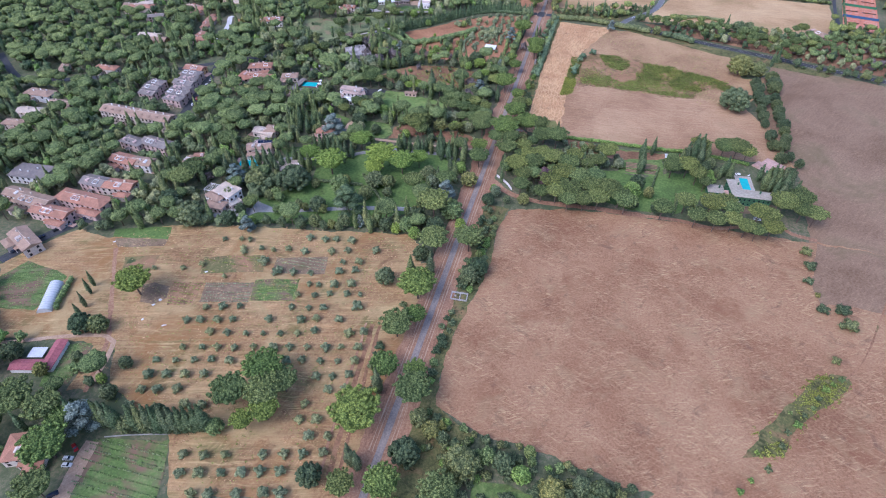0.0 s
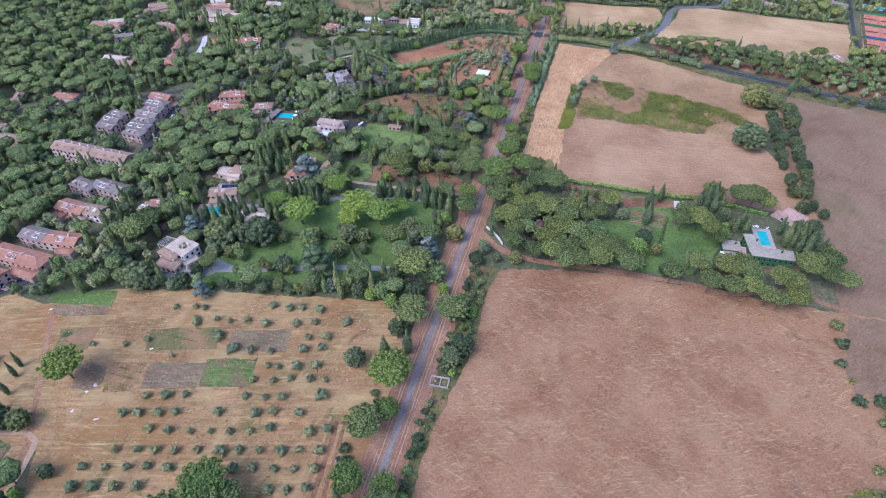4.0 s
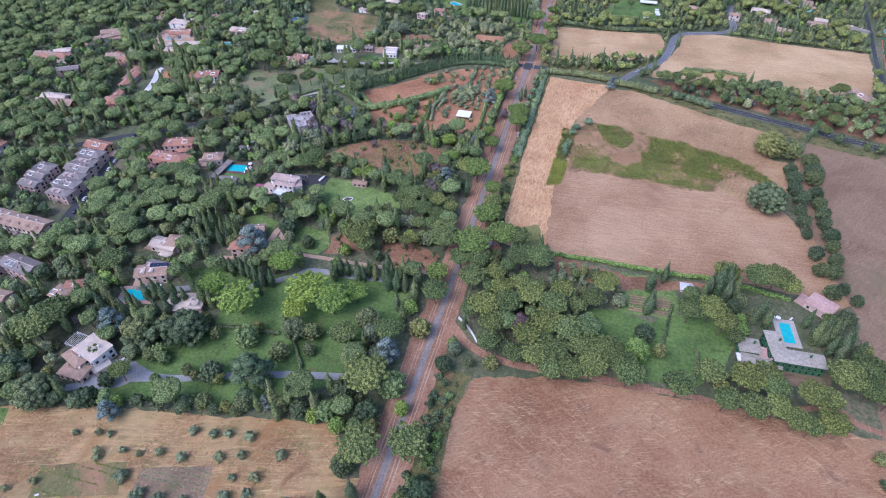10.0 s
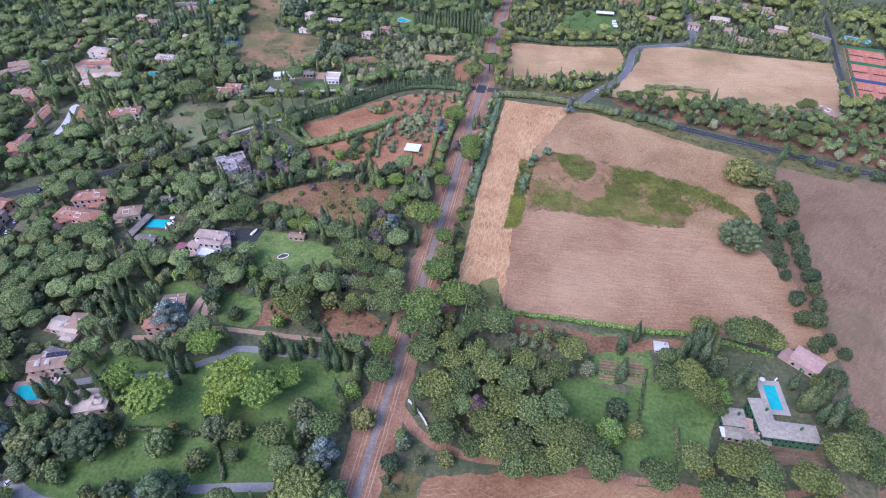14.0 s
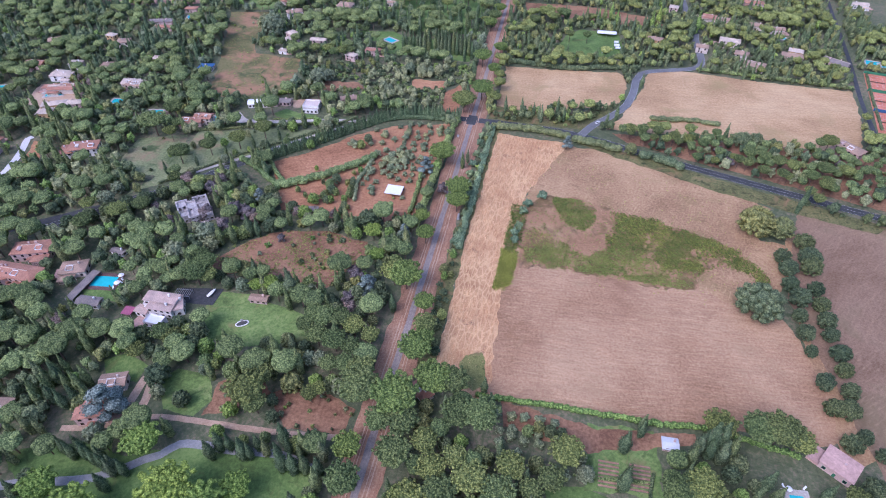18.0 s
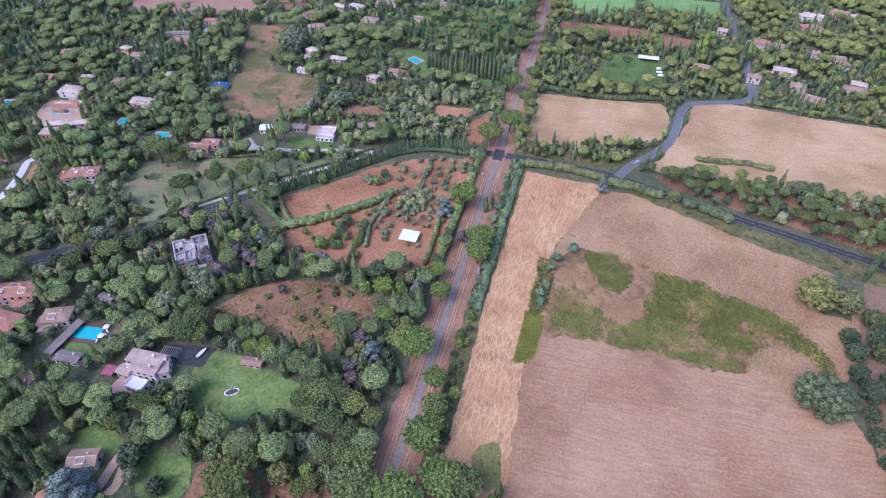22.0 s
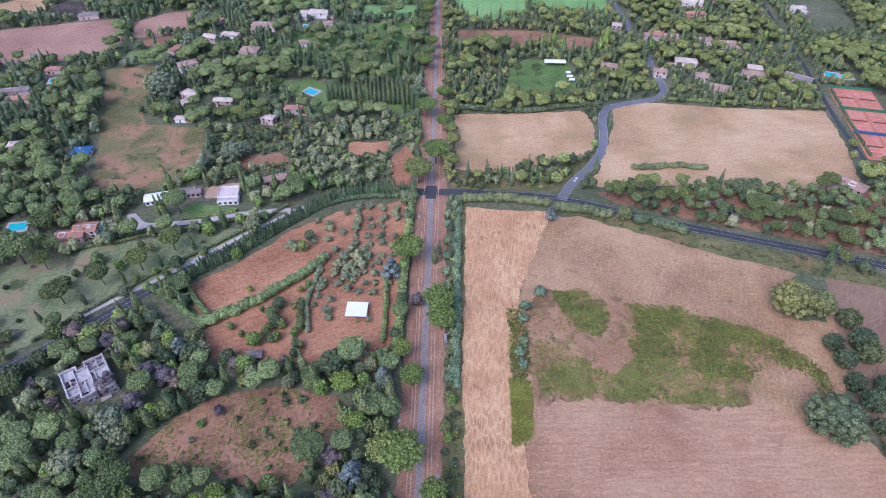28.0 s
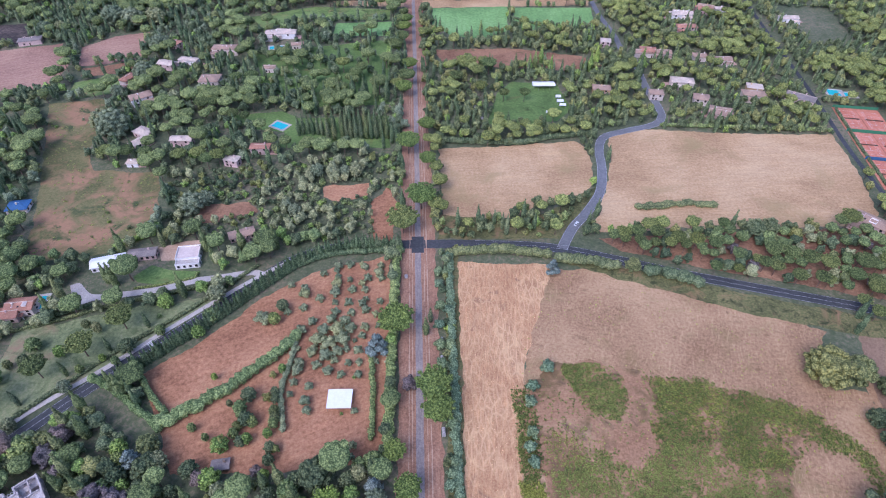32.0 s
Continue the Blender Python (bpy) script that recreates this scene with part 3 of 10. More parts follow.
def strip_faces(points, width, z, offset=0.0, wob=0.0, step=3.0, seed=3):
    line = smooth_line(points, step)
    v = []
    for i, q in enumerate(line):
        d = (line[min(i + 1, len(line) - 1)] - line[max(i - 1, 0)]).normalized()
        n = Vector((-d.y, d.x, 0))
        for s in (-0.5, 0.5):
            r = q + n * (offset + s * width + 1.8 * wob * (noise.noise((q.x * 0.13 + s * 9, q.y * 0.13, seed + offset)) + 0.5 * noise.noise((q.x * 0.5, q.y * 0.5, s * 7 + offset))))
            v.append((r.x, r.y, z))
    return v, [(2 * i, 2 * i + 1, 2 * i + 3, 2 * i + 2) for i in range(len(line) - 1)]


def strip(name, points, width, mat, label, category="road", wob=0.0, z=None, offset=0.0):
    if z is None:
        z = LEVEL[0]
        LEVEL[0] += 0.003
    v, f = strip_faces(points, width, z, offset, wob)
    f = [tuple(reversed(q)) for q in f]
    return tagged(new(name, mesh_of(name, v, f, mat)), label, category, kind="structure")


def inside(x, y, outline):
    hit, n = False, len(outline)
    for i in range(n):
        (x0, y0), (x1, y1) = outline[i], outline[i - 1]
        if (y0 > y) != (y1 > y) and x < (x1 - x0) * (y - y0) / (y1 - y0) + x0:
            hit = not hit
    return hit


# ---- trees: shared meshes ----
def ball(rng, rough=0.18, level=1):
    """A rough ball of 20 or 80 faces."""
    bm = bmesh.new()
    bmesh.ops.create_icosphere(bm, subdivisions=max(1, level), radius=1)
    v = np.array([[*p.co] for p in bm.verts])
    f = np.array([[q.index for q in p.verts] for p in bm.faces])
    bm.free()
    return v * (1 + np.array([rng.uniform(-rough, rough) for _ in v])[:, None]), f


def crown_arrays(lobes, cards, size, seed, core=0.86, level=1, tilt=0.4, up=0.45):
    """Leaf clumps: for each lobe (centre, radii) a rough core and many small leaf sprays round it. Sprays go by the lobe's size."""
    rng = random.Random(seed)
    verts, faces, n = [], [], 0
    most = max(r[0] for _, r in lobes)
    for (cx, cy, cz), (rx, ry, rz) in lobes:
        v, f = ball(rng, 0.1, level + 1 if rx == most and rx > 2.0 else level)
        verts.append(v * (rx * core, ry * core, rz * core) + (cx, cy, cz))
        faces += (f + n).tolist()
        n += len(v)
        for _ in range(int(cards * (0.4 + 0.6 * (rx / most) ** 2)) + 1):
            d = Vector((rng.gauss(0, 1), rng.gauss(0, 1), rng.gauss(up, 1))).normalized()
            k = rng.uniform(0.86, 1.06)
            c = Vector((cx + d.x * rx * k, cy + d.y * ry * k, cz + d.z * rz * k))
            nrm = Vector((d.x / rx, d.y / ry, d.z / rz)).normalized()
            nrm = (nrm + Vector((rng.uniform(-1, 1), rng.uniform(-1, 1), rng.uniform(-0.5, 1))) * tilt).normalized()
            a = nrm.orthogonal().normalized()
            a.rotate(Matrix.Rotation(rng.uniform(0, 6.3), 3, nrm))
            b = nrm.cross(a)
            s = size * rng.uniform(0.6, 1.3)
            w = s * rng.uniform(0.6, 0.95)
            verts.append(np.array([c - a * s - nrm * s * 0.2, c - b * w + nrm * s * 0.2, c + a * s - nrm * s * 0.2, c + b * w + nrm * s * 0.2]))
            faces.append((n, n + 1, n + 2, n + 3))
            n += 4
    return np.concatenate(verts), faces


def pine_lobes(rng, r, h, n):
    """A wide shallow dome of many tufted swellings; few of them for far trees."""
    thick = r * rng.uniform(0.4, 0.48)
    out = [((0, 0, h - thick), (r * 0.88, r * 0.85, thick * 0.84))]
    for k in range(n):
        u = math.sqrt((k + 0.6) / n)
        a, d = k * 2.4 + rng.uniform(-0.35, 0.35), r * (0.86 if n > 20 else 0.66) * u * rng.uniform(0.9, 1.06)
        s = r * (rng.uniform(0.08, 0.125) if n > 20 else rng.uniform(0.2, 0.3))
        dome = thick * 0.95 * math.sqrt(max(0.03, 1 - (d / (r * 0.98)) ** 2))
        out.append(((d * math.cos(a), d * math.sin(a), h - thick + dome * (0.84 if n > 20 else 0.6) - rng.uniform(0, 0.07) * r), (s, s, s * rng.uniform(0.6, 0.8))))
    return out


def round_lobes(rng, r, h, n, low=0.2):
    """A tall rounded body with swellings all over it."""
    out = [((0, 0, h * 0.56), (r * 0.72, r * 0.72, h * 0.37))]
    for k in range(n):
        u, a = (k + 0.5) / n, k * 2.4 + rng.uniform(-0.3, 0.3)
        z = h * (low + 0.7 * u)
        w = math.sin(math.pi * (0.24 + 0.62 * u)) * r * rng.uniform(0.46, 0.62)
        s = r * (rng.uniform(0.13, 0.22) if n > 20 else rng.uniform(0.26, 0.4))
        w *= 1.32 if n > 20 else 1.1
        out.append(((w * math.cos(a), w * math.sin(a), z), (s, s, s * rng.uniform(0.8, 1.0))))
    return out


def column_lobes(rng, r, h, n):
    """A spindle."""
    out = []
    for k in range(n):
        u = (k + 0.5) / n
        w = r * (0.66 + 0.34 * math.sin(math.pi * min(1, u * 1.25))) * (1 - 0.72 * (max(0, u - 0.4) / 0.6) ** 1.4)
        out.append(((rng.uniform(-0.08, 0.08) * r, rng.uniform(-0.08, 0.08) * r, h * (0.06 + 0.92 * u)), (w, w, h / n * 1.35)))
    return out


def cedar_lobes(rng, r, h, n):
    out = []
    for k in range(n):
        u, a = (k + 0.5) / n, k * 2.4
        w = r * (1 - 0.85 * u) * rng.uniform(0.45, 0.85)
        s = r * (0.5 - 0.22 * u) * rng.uniform(0.8, 1.1)
        out.append(((w * math.cos(a), w * math.sin(a), h * (0.16 + 0.8 * u)), (s, s, s * 0.5)))
    return out


def trunk_mesh(name, rng, h, r0, spread, limbs, from_z):
    s = Shape()
    lean = (rng.uniform(-0.04, 0.04) * h, rng.uniform(-0.04, 0.04) * h)
    mid = Vector((lean[0] * 0.5, lean[1] * 0.5, h * from_z))
    s.tube((0, 0, -0.15), mid, r0, r0 * 0.72)
    s.tube(mid, (lean[0], lean[1], h * 0.86), r0 * 0.72, r0 * 0.25)
    for k in range(limbs):
        a = k * 6.283 / limbs + rng.uniform(-0.4, 0.4)
        s.tube(mid + Vector((0, 0, h * 0.04 * (k % 3))), (spread * math.cos(a), spread * math.sin(a), h * rng.uniform(0.76, 0.9)), r0 * 0.42, r0 * 0.14, 5)
    return s.mesh(name, M["bark"])


LOBES = {"pine": pine_lobes, "round": round_lobes, "column": column_lobes, "cedar": cedar_lobes}
# kind: form, radius, height, lobes, sprays a lobe, spray size, leaf material, trunk radius, branching height, words, category
KINDS = {
    "umbrella_pine": ("pine", 8.0, 14.0, 96, 46, 0.22, "pine", 0.38, 0.62, "umbrella pine with a flat dense dark green crown", "pine tree"),
    "fresh_umbrella_pine": ("pine", 8.0, 13.0, 84, 46, 0.22, "pine_bright", 0.36, 0.6, "umbrella pine with a light fresh green crown", "pine tree"),
    "green_umbrella_pine": ("pine", 8.0, 13.5, 96, 46, 0.22, "pine_green", 0.36, 0.6, "umbrella pine with a dense mid green crown", "pine tree"),
    "oak_tree": ("round", 6.0, 10.0, 66, 46, 0.22, "oak", 0.32, 0.35, "broad evergreen oak with dark leaves", "tree"),
    "dark_oak": ("round", 6.0, 10.0, 66, 46, 0.22, "oak_deep", 0.32, 0.35, "broad dense evergreen oak with very dark leaves", "tree"),
    "leafy_tree": ("round", 5.0, 9.0, 52, 46, 0.2, "green", 0.24, 0.35, "round leafy garden tree with mid green leaves", "tree"),
    "grey_leaved_tree": ("round", 6.0, 11.0, 56, 46, 0.24, "grey_leaf", 0.3, 0.35, "tall loose tree with grey-green leaves", "tree"),
    "yellow_green_tree": ("round", 4.0, 7.0, 9, 70, 0.27, "yellow", 0.2, 0.35, "small tree with yellow-green leaves", "tree"),
    "bare_tree": ("round", 5.0, 9.0, 9, 80, 0.24, "bare", 0.22, 0.4, "leafless tree with purple-grey twigs", "tree"),
    "plum_tree": ("round", 4.5, 8.0, 9, 70, 0.28, "plum", 0.2, 0.35, "small tree with dull purple leaves", "tree"),
    "cypress": ("column", 1.9, 12.0, 8, 90, 0.26, "cypress", 0.18, 0.2, "slender dark green cypress", "cypress"),
    "poplar": ("column", 2.6, 16.0, 8, 50, 0.45, "green", 0.22, 0.2, "tall narrow green poplar", "poplar"),
    "olive_tree": ("round", 2.5, 3.6, 7, 60, 0.22, "olive", 0.16, 0.3, "small olive tree with silvery leaves on bare soil", "olive tree"),
    "blue_cedar": ("cedar", 6.0, 13.0, 14, 70, 0.34, "blue", 0.34, 0.3, "blue cedar with silvery tiers of needles", "cedar"),
    "dark_cedar": ("cedar", 7.5, 15.0, 15, 76, 0.38, "cypress", 0.4, 0.3, "large dark spreading cedar", "cedar"),
    "shrub": ("round", 2.4, 2.8, 6, 36, 0.28, "green", 0.08, 0.2, "rounded wild green shrub", "shrub"),
    "dark_shrub": ("round", 2.6, 3.2, 6, 36, 0.28, "oak", 0.08, 0.2, "dense dark evergreen shrub", "shrub"),
    "oleander": ("round", 3.0, 4.2, 7, 44, 0.3, "oleander", 0.08, 0.2, "rounded blue-green oleander beside the road", "shrub"),
}
# each kind of tree comes in leaves of three tones
TONES = {"oak": ("oak", "oak_deep", "oak_olive"), "pine": ("pine", "pine_deep", "pine_light"), "pine_green": ("pine_green", "pine", "pine_green"), "green": ("green", "oak", "green_fresh"), "cypress": ("cypress", "cypress", "cypress_grey")}
MADE, COUNT, LIMIT = {}, {}, 170


def tree_models(kind):
    if kind not in MADE:
        form, r, h, n, cards, size, mat, r0, fz, words, cat = KINDS[kind]
        MADE[kind] = []
        for s in range(3):
            rng = random.Random(kind + str(s))
            v, f = crown_arrays(LOBES[form](rng, r, h, n), cards, size, kind + "c" + str(s), level=1, tilt=0.42)
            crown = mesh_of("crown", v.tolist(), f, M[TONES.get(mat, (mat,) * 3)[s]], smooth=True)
            trunk = trunk_mesh("trunk", rng, h, r0, r * 0.55, 5 if form in ("pine", "round") else 3, fz)
            MADE[kind].append((crown, trunk))
    return MADE[kind]


PLACED = []


def tree(kind, x, y, r, group="", tall=1.0, words=""):
    form, r0, h0, *_, label, cat = KINDS[kind]
    models = tree_models(kind)
    k = int(abs(x * 7.3 + y * 3.1)) % 3
    crown, trunk = models[k]
    s = r / r0
    sz = tall * (0.45 + 0.55 * s if form == "pine" else 0.35 + 0.65 * s)
    ob = new(kind)
    ob.matrix_basis = pose(x, y, 0, 0, 0, (x * 37 + y * 17) % 360) @ Matrix.Diagonal((s, s, sz, 1))
    part("trunk", trunk, ob)
    part("crown", crown, ob)
    COUNT[kind] = COUNT.get(kind, 0) + 1
    PLACED.append((x, y, r))
    return tagged(ob, words or label, cat, group)


def wood(name, kind, rows, label, sprays=16, tall=1.0):
    """Uncounted trees or bushes of a kind, joined: real crowns, with fewer leaf sprays each."""
    if not rows:
        return
    form, r0, h0, n, cards, size, mat, *_ = KINDS[kind]
    models = []
    for s in range(4):
        rng = random.Random(name + str(s))
        m = {"pine": 8, "round": 7, "column": 4}[form]
        v, f = crown_arrays(LOBES[form](rng, r0, h0, m), sprays * 0.8, size * 1.6, name + str(s), 0.9)
        tr = Shape().tube((0, 0, 0), (0, 0, h0 * 0.7), r0 * 0.05, r0 * 0.025, 4)
        models.append((v, f, np.array(tr.v), tr.f))
    vs, fs, idx, n0 = [], [], [], 0
    rng = random.Random(name)
    for x, y, r in rows:
        v, f, tv, tf = models[rng.randrange(4)]
        tone = rng.choice((0, 1, 1, 2))
        a, s = rng.uniform(0, 6.283), r / r0
        sz = tall * (0.4 + 0.6 * s) * rng.uniform(0.88, 1.14)
        rot = np.array([[math.cos(a) * s, -math.sin(a) * s, 0], [math.sin(a) * s, math.cos(a) * s, 0], [0, 0, sz]])
        for vv, ff, mi in ((v, f, tone), (tv, tf, 3)):
            vs.append(vv @ rot.T + (x, y, 0))
            fs += [tuple(i + n0 for i in q) for q in ff]
            idx += [mi] * len(ff)
            n0 += len(vv)
    me = mesh_of(name, np.concatenate(vs).tolist(), fs, *(M[k] for k in TONES.get(mat, (mat,) * 3)), M["bark"], index=idx)
    return tagged(new(name, me), label, "trees", kind="stuff")


def hedge(points, width, height, mat="green", label="clipped green hedge", name="hedge"):
    """A hedge along a line: a solid core with leaf sprays over it."""
    rng = random.Random(label + str(points[0]))
    line = smooth_line(points, max(1.0, width * 0.45))
    lobes = []
    for i, q in enumerate(line):
        w = width * 0.5
        lobes.append(((q.x + rng.uniform(-0.12, 0.12) * width, q.y + rng.uniform(-0.12, 0.12) * width, height * 0.5), (w * rng.uniform(0.9, 1.2), w * rng.uniform(0.9, 1.2), height * 0.55 * rng.uniform(0.88, 1.12))))
    v, f = crown_arrays(lobes, 12, 0.2 + 0.05 * width, label, 0.92)
    ob = new(name)
    ob.location = line[0]
    part("foliage", mesh_of("foliage", (v - np.array(line[0])).tolist(), f, M[mat]), ob)
    s = Shape()
    for q in line[:: max(1, len(line) // 12)]:
        s.tube(q - line[0], q - line[0] + Vector((0, 0, height * 0.6)), 0.06, 0.03, 4)
    part("stems", s.mesh("stems", M["bark"]), ob)
    return tagged(ob, label, "hedge")


# ---- plan: outlines, lines and standing places, in metres ----
FIELD_EAST = [(-43.5, 134.2), (-46.7, 168.2), (-39.2, 224.0), (-41.2, 264.2), (-38.2, 281.1), (-3.8, 291.6), (34.4, 296.6), (81.6, 298.2), (129.7, 299.6), (180.5, 300.3),
    (144.6, 301.7), (134.7, 260.5), (140.5, 202.8), (110.1, 162.3), (77.7, 124.5), (47.3, 118.1), (5.1, 124.8), (-19.7, 125.0)]
FIELD_STRIP = [(-51.7, 599.2), (5.2, 595.9), (-7.8, 560.1), (-19.9, 523.4), (-24.1, 495.7), (-26.7, 466.1), (-22.5, 450.0), (-20.5, 417.2), (-20.6, 402.9), (-18.8, 387.3), (-21.0, 372.8), (-42.1, 378.1), (-46.1, 383.2)]
FIELD_GRAZED = [(-1.6, 595.9), (11.8, 592.2), (43.0, 592.6), (79.3, 579.9), (104.6, 567.6), (122.6, 561.6), (129.5, 543.6), (120.5, 518.1), (123.5, 495.7), (125.4, 483.0),
    (114.1, 470.3), (100.8, 472.6), (-1.4, 467.5), (-20.2, 466.8), (-22.8, 498.0), (-17.3, 532.6), (-9.6, 559.9)]
FIELD_STUBBLE = [(-21.3, 464.2), (29.0, 467.2), (80.9, 467.0), (99.1, 458.4), (119.1, 460.3), (127.1, 441.4), (132.1, 409.3), (131.0, 385.7), (121.8, 381.2),
    (101.0, 382.2), (85.9, 382.5), (33.3, 377.6), (-3.0, 376.6), (-20.3, 374.4), (-20.3, 387.3), (-22.6, 402.9), (-22.0, 417.2), (-23.3, 432.0)]
MEADOW_WEEDS = [(-21.3, 512.7), (-3.8, 529.8), (19.5, 531.0), (39.0, 524.1), (67.6, 517.9), (94.1, 509.4), (106.3, 500.8), (102.2, 490.5), (87.8, 482.4), (82.2, 472.1), (79.9, 464.8), (63.3, 461.9), (30.6, 463.8), (12.4, 465.9), (-15.6, 462.7)]
WEED_OVAL = [(-32.1, 380.9), (-34.7, 389.6), (-33.1, 396.6), (-25.5, 399.4), (-22.2, 389.9), (-21.9, 382.2), (-26.2, 378.0)]
FIELD_NORTH_A = [(-56.4, 711.2), (-6.8, 713.4), (40.0, 719.3), (46.3, 710.7), (48.3, 691.7), (41.6, 666.8), (29.7, 654.2), (7.6, 648.9), (-14.7, 636.8), (-28.5, 634.4), (-54.0, 630.6)]
FIELD_NORTH_B = [(66.9, 730.8), (90.7, 735.1), (104.8, 733.4), (158.6, 727.5), (227.7, 725.2), (227.1, 708.5), (221.5, 676.6), (211.7, 636.4), (204.7, 626.1), (166.0, 625.6), (118.4, 625.2), (84.8, 625.7), (50.5, 623.2), (31.0, 622.4), (40.6, 638.7), (53.9, 672.6), (62.5, 704.9)]
FIELD_NORTH_C = [(-57.1, 869.0), (9.2, 870.7), (72.5, 854.1), (87.1, 834.4), (52.8, 827.4), (5.4, 833.1), (-52.4, 842.2)]
LAWN_TENT = [(-19.8, 742.7), (-8.2, 789.1), (5.1, 807.8), (41.6, 802.6), (46.7, 762.2), (32.4, 746.8), (8.5, 740.8)]
LAWN_BRIGHT_A = [(-59.2, 965.4), (18.1, 969.3), (12.0, 908.9), (-15.0, 890.2), (-41.0, 897.9), (-59.4, 922.8)]
LAWN_BRIGHT_B = [(24.8, 966.3), (103.7, 965.7), (97.0, 922.8), (62.7, 915.1), (29.4, 910.1), (19.6, 928.9)]
FIELD_TOP = [(-162.4, 986.2), (104.6, 987.4), (101.5, 971.8), (-62.1, 966.9), (-155.1, 973.7)]
LAWN_PINES = [(-260.5, 934.0), (-177.8, 970.8), (-102.2, 961.3), (-100.9, 935.4), (-173.3, 938.8), (-218.7, 917.5)]
LAWN_BRIGHT_C = [(-152.0, 927.6), (-94.2, 932.6), (-98.0, 898.4), (-152.9, 898.9)]
LAWN_D = [(-212.9, 756.9), (-173.8, 762.2), (-159.3, 752.2), (-92.1, 755.5), (-89.9, 712.4), (-168.6, 713.3), (-166.3, 732.9), (-194.0, 738.5)]
GARDEN_E = [(-217.3, 862.5), (-98.7, 890.9), (-92.9, 772.3), (-149.0, 768.6), (-193.5, 795.7)]
FIELD_NW_A = [(-545.6, 836.4), (-492.1, 853.6), (-422.0, 876.2), (-394.9, 884.1), (-370.7, 839.0), (-365.5, 802.9), (-394.5, 790.9), (-446.5, 778.5), (-495.4, 764.5)]
FIELD_NW_B = [(-374.3, 876.6), (-353.4, 899.8), (-325.0, 908.2), (-317.8, 880.0), (-313.4, 852.4), (-341.6, 842.6), (-360.9, 838.2)]
FIELD_NW_TOP = [(-548.2, 907.4), (-522.4, 933.1), (-506.4, 936.9), (-485.3, 931.3), (-477.2, 895.3), (-508.1, 879.9)]
FIELD_NW_BURNT = [(-466.8, 881.5), (-479.0, 925.2), (-448.4, 929.5), (-421.2, 885.9)]
LAWN_NW = [(-347.5, 785.1), (-351.2, 810.2), (-323.2, 822.7), (-313.6, 813.8), (-309.0, 794.0), (-336.9, 783.4)]
FIELD_NW_SOIL = [(-356.2, 834.7), (-315.8, 847.3), (-314.8, 827.7), (-349.6, 819.4)]
FIELD_MOTTLED = [(-355.2, 775.5), (-310.6, 784.4), (-301.5, 749.9), (-298.2, 727.3), (-299.2, 712.0), (-284.8, 687.8), (-239.4, 684.8), (-226.9, 643.4), (-224.3, 621.9), (-239.7, 609.8), (-259.1, 605.2), (-282.6, 602.2), (-289.0, 611.0), (-299.6, 641.0), (-319.0, 689.7), (-332.1, 721.8)]
PARKLAND = [(-263.2, 535.4), (-266.1, 554.5), (-242.7, 560.1), (-222.4, 565.9), (-182.6, 574.3), (-170.0, 578.9), (-173.3, 569.0), (-187.6, 559.2), (-209.9, 534.6),
    (-228.0, 516.6), (-244.3, 500.4), (-271.3, 474.7), (-263.4, 496.8), (-279.8, 494.6), (-298.6, 503.6), (-303.0, 536.0), (-271.7, 547.4)]
YARD_ALL = [(-167.5, 481.0), (-194.3, 528.0), (-174.0, 545.0), (-149.0, 573.8), (-124.1, 592.7), (-85.3, 604.0), (-80.5, 526.2), (-82.3, 484.3), (-103.8, 483.1),
    (-127.8, 480.3)]
OLIVE_YARD_A = [(-178.0, 513.0), (-194.3, 528.0), (-174.0, 545.0), (-149.0, 573.8), (-124.1, 592.7), (-85.3, 604.0), (-83.4, 567.7), (-105.5, 555.6), (-127.7, 552.4),
    (-150.2, 536.9), (-164.6, 524.5)]
OLIVE_YARD_B = [(-166.7, 481.0), (-174.1, 501.0), (-157.6, 511.7), (-127.9, 522.9), (-129.5, 546.6), (-105.5, 555.6), (-83.4, 567.7), (-80.5, 526.2), (-82.3, 484.3),
    (-103.8, 483.1), (-120.7, 491.5), (-127.8, 480.3)]
LOT_BROWN = [(-183.5, 424.7), (-184.5, 432.6), (-179.2, 439.3), (-172.4, 449.5), (-163.9, 457.4), (-154.0, 462.9), (-131.1, 467.7), (-118.0, 465.5), (-105.1, 462.9), (-99.4, 456.1), (-97.2, 443.5), (-110.1, 436.8), (-114.0, 423.4), (-129.4, 420.8), (-140.1, 421.0), (-146.1, 426.6), (-160.3, 426.3), (-172.1, 421.2)]
LOT_ORANGE = [(-130.3, 667.8), (-100.7, 671.6), (-101.4, 658.2), (-118.6, 653.3), (-129.7, 657.4)]
LOT_ORANGE_B = [(-99.2, 651.4), (-87.8, 668.5), (-81.5, 645.7), (-85.1, 615.3), (-94.9, 615.5)]
LOT_FAR = [(-201.4, 650.0), (-174.6, 653.5), (-165.6, 644.2), (-184.1, 636.5), (-206.2, 631.7)]
LOT_RED_A = [(-142.2, 357.3), (-124.9, 365.4), (-114.4, 354.6), (-127.3, 345.1), (-140.9, 339.3)]
LOT_RED_B = [(-113.7, 356.9), (-93.2, 363.7), (-76.0, 357.5), (-75.7, 343.5), (-104.2, 340.1)]
GARDEN_VILLA = [(-216.4, 227.3), (-196.9, 247.4), (-171.8, 277.0), (-186.5, 308.8), (-127.7, 325.8), (-90.5, 331.8), (-78.7, 306.7), (-93.5, 291.5), (-92.8, 266.6),
    (-125.0, 240.3), (-192.1, 224.2)]
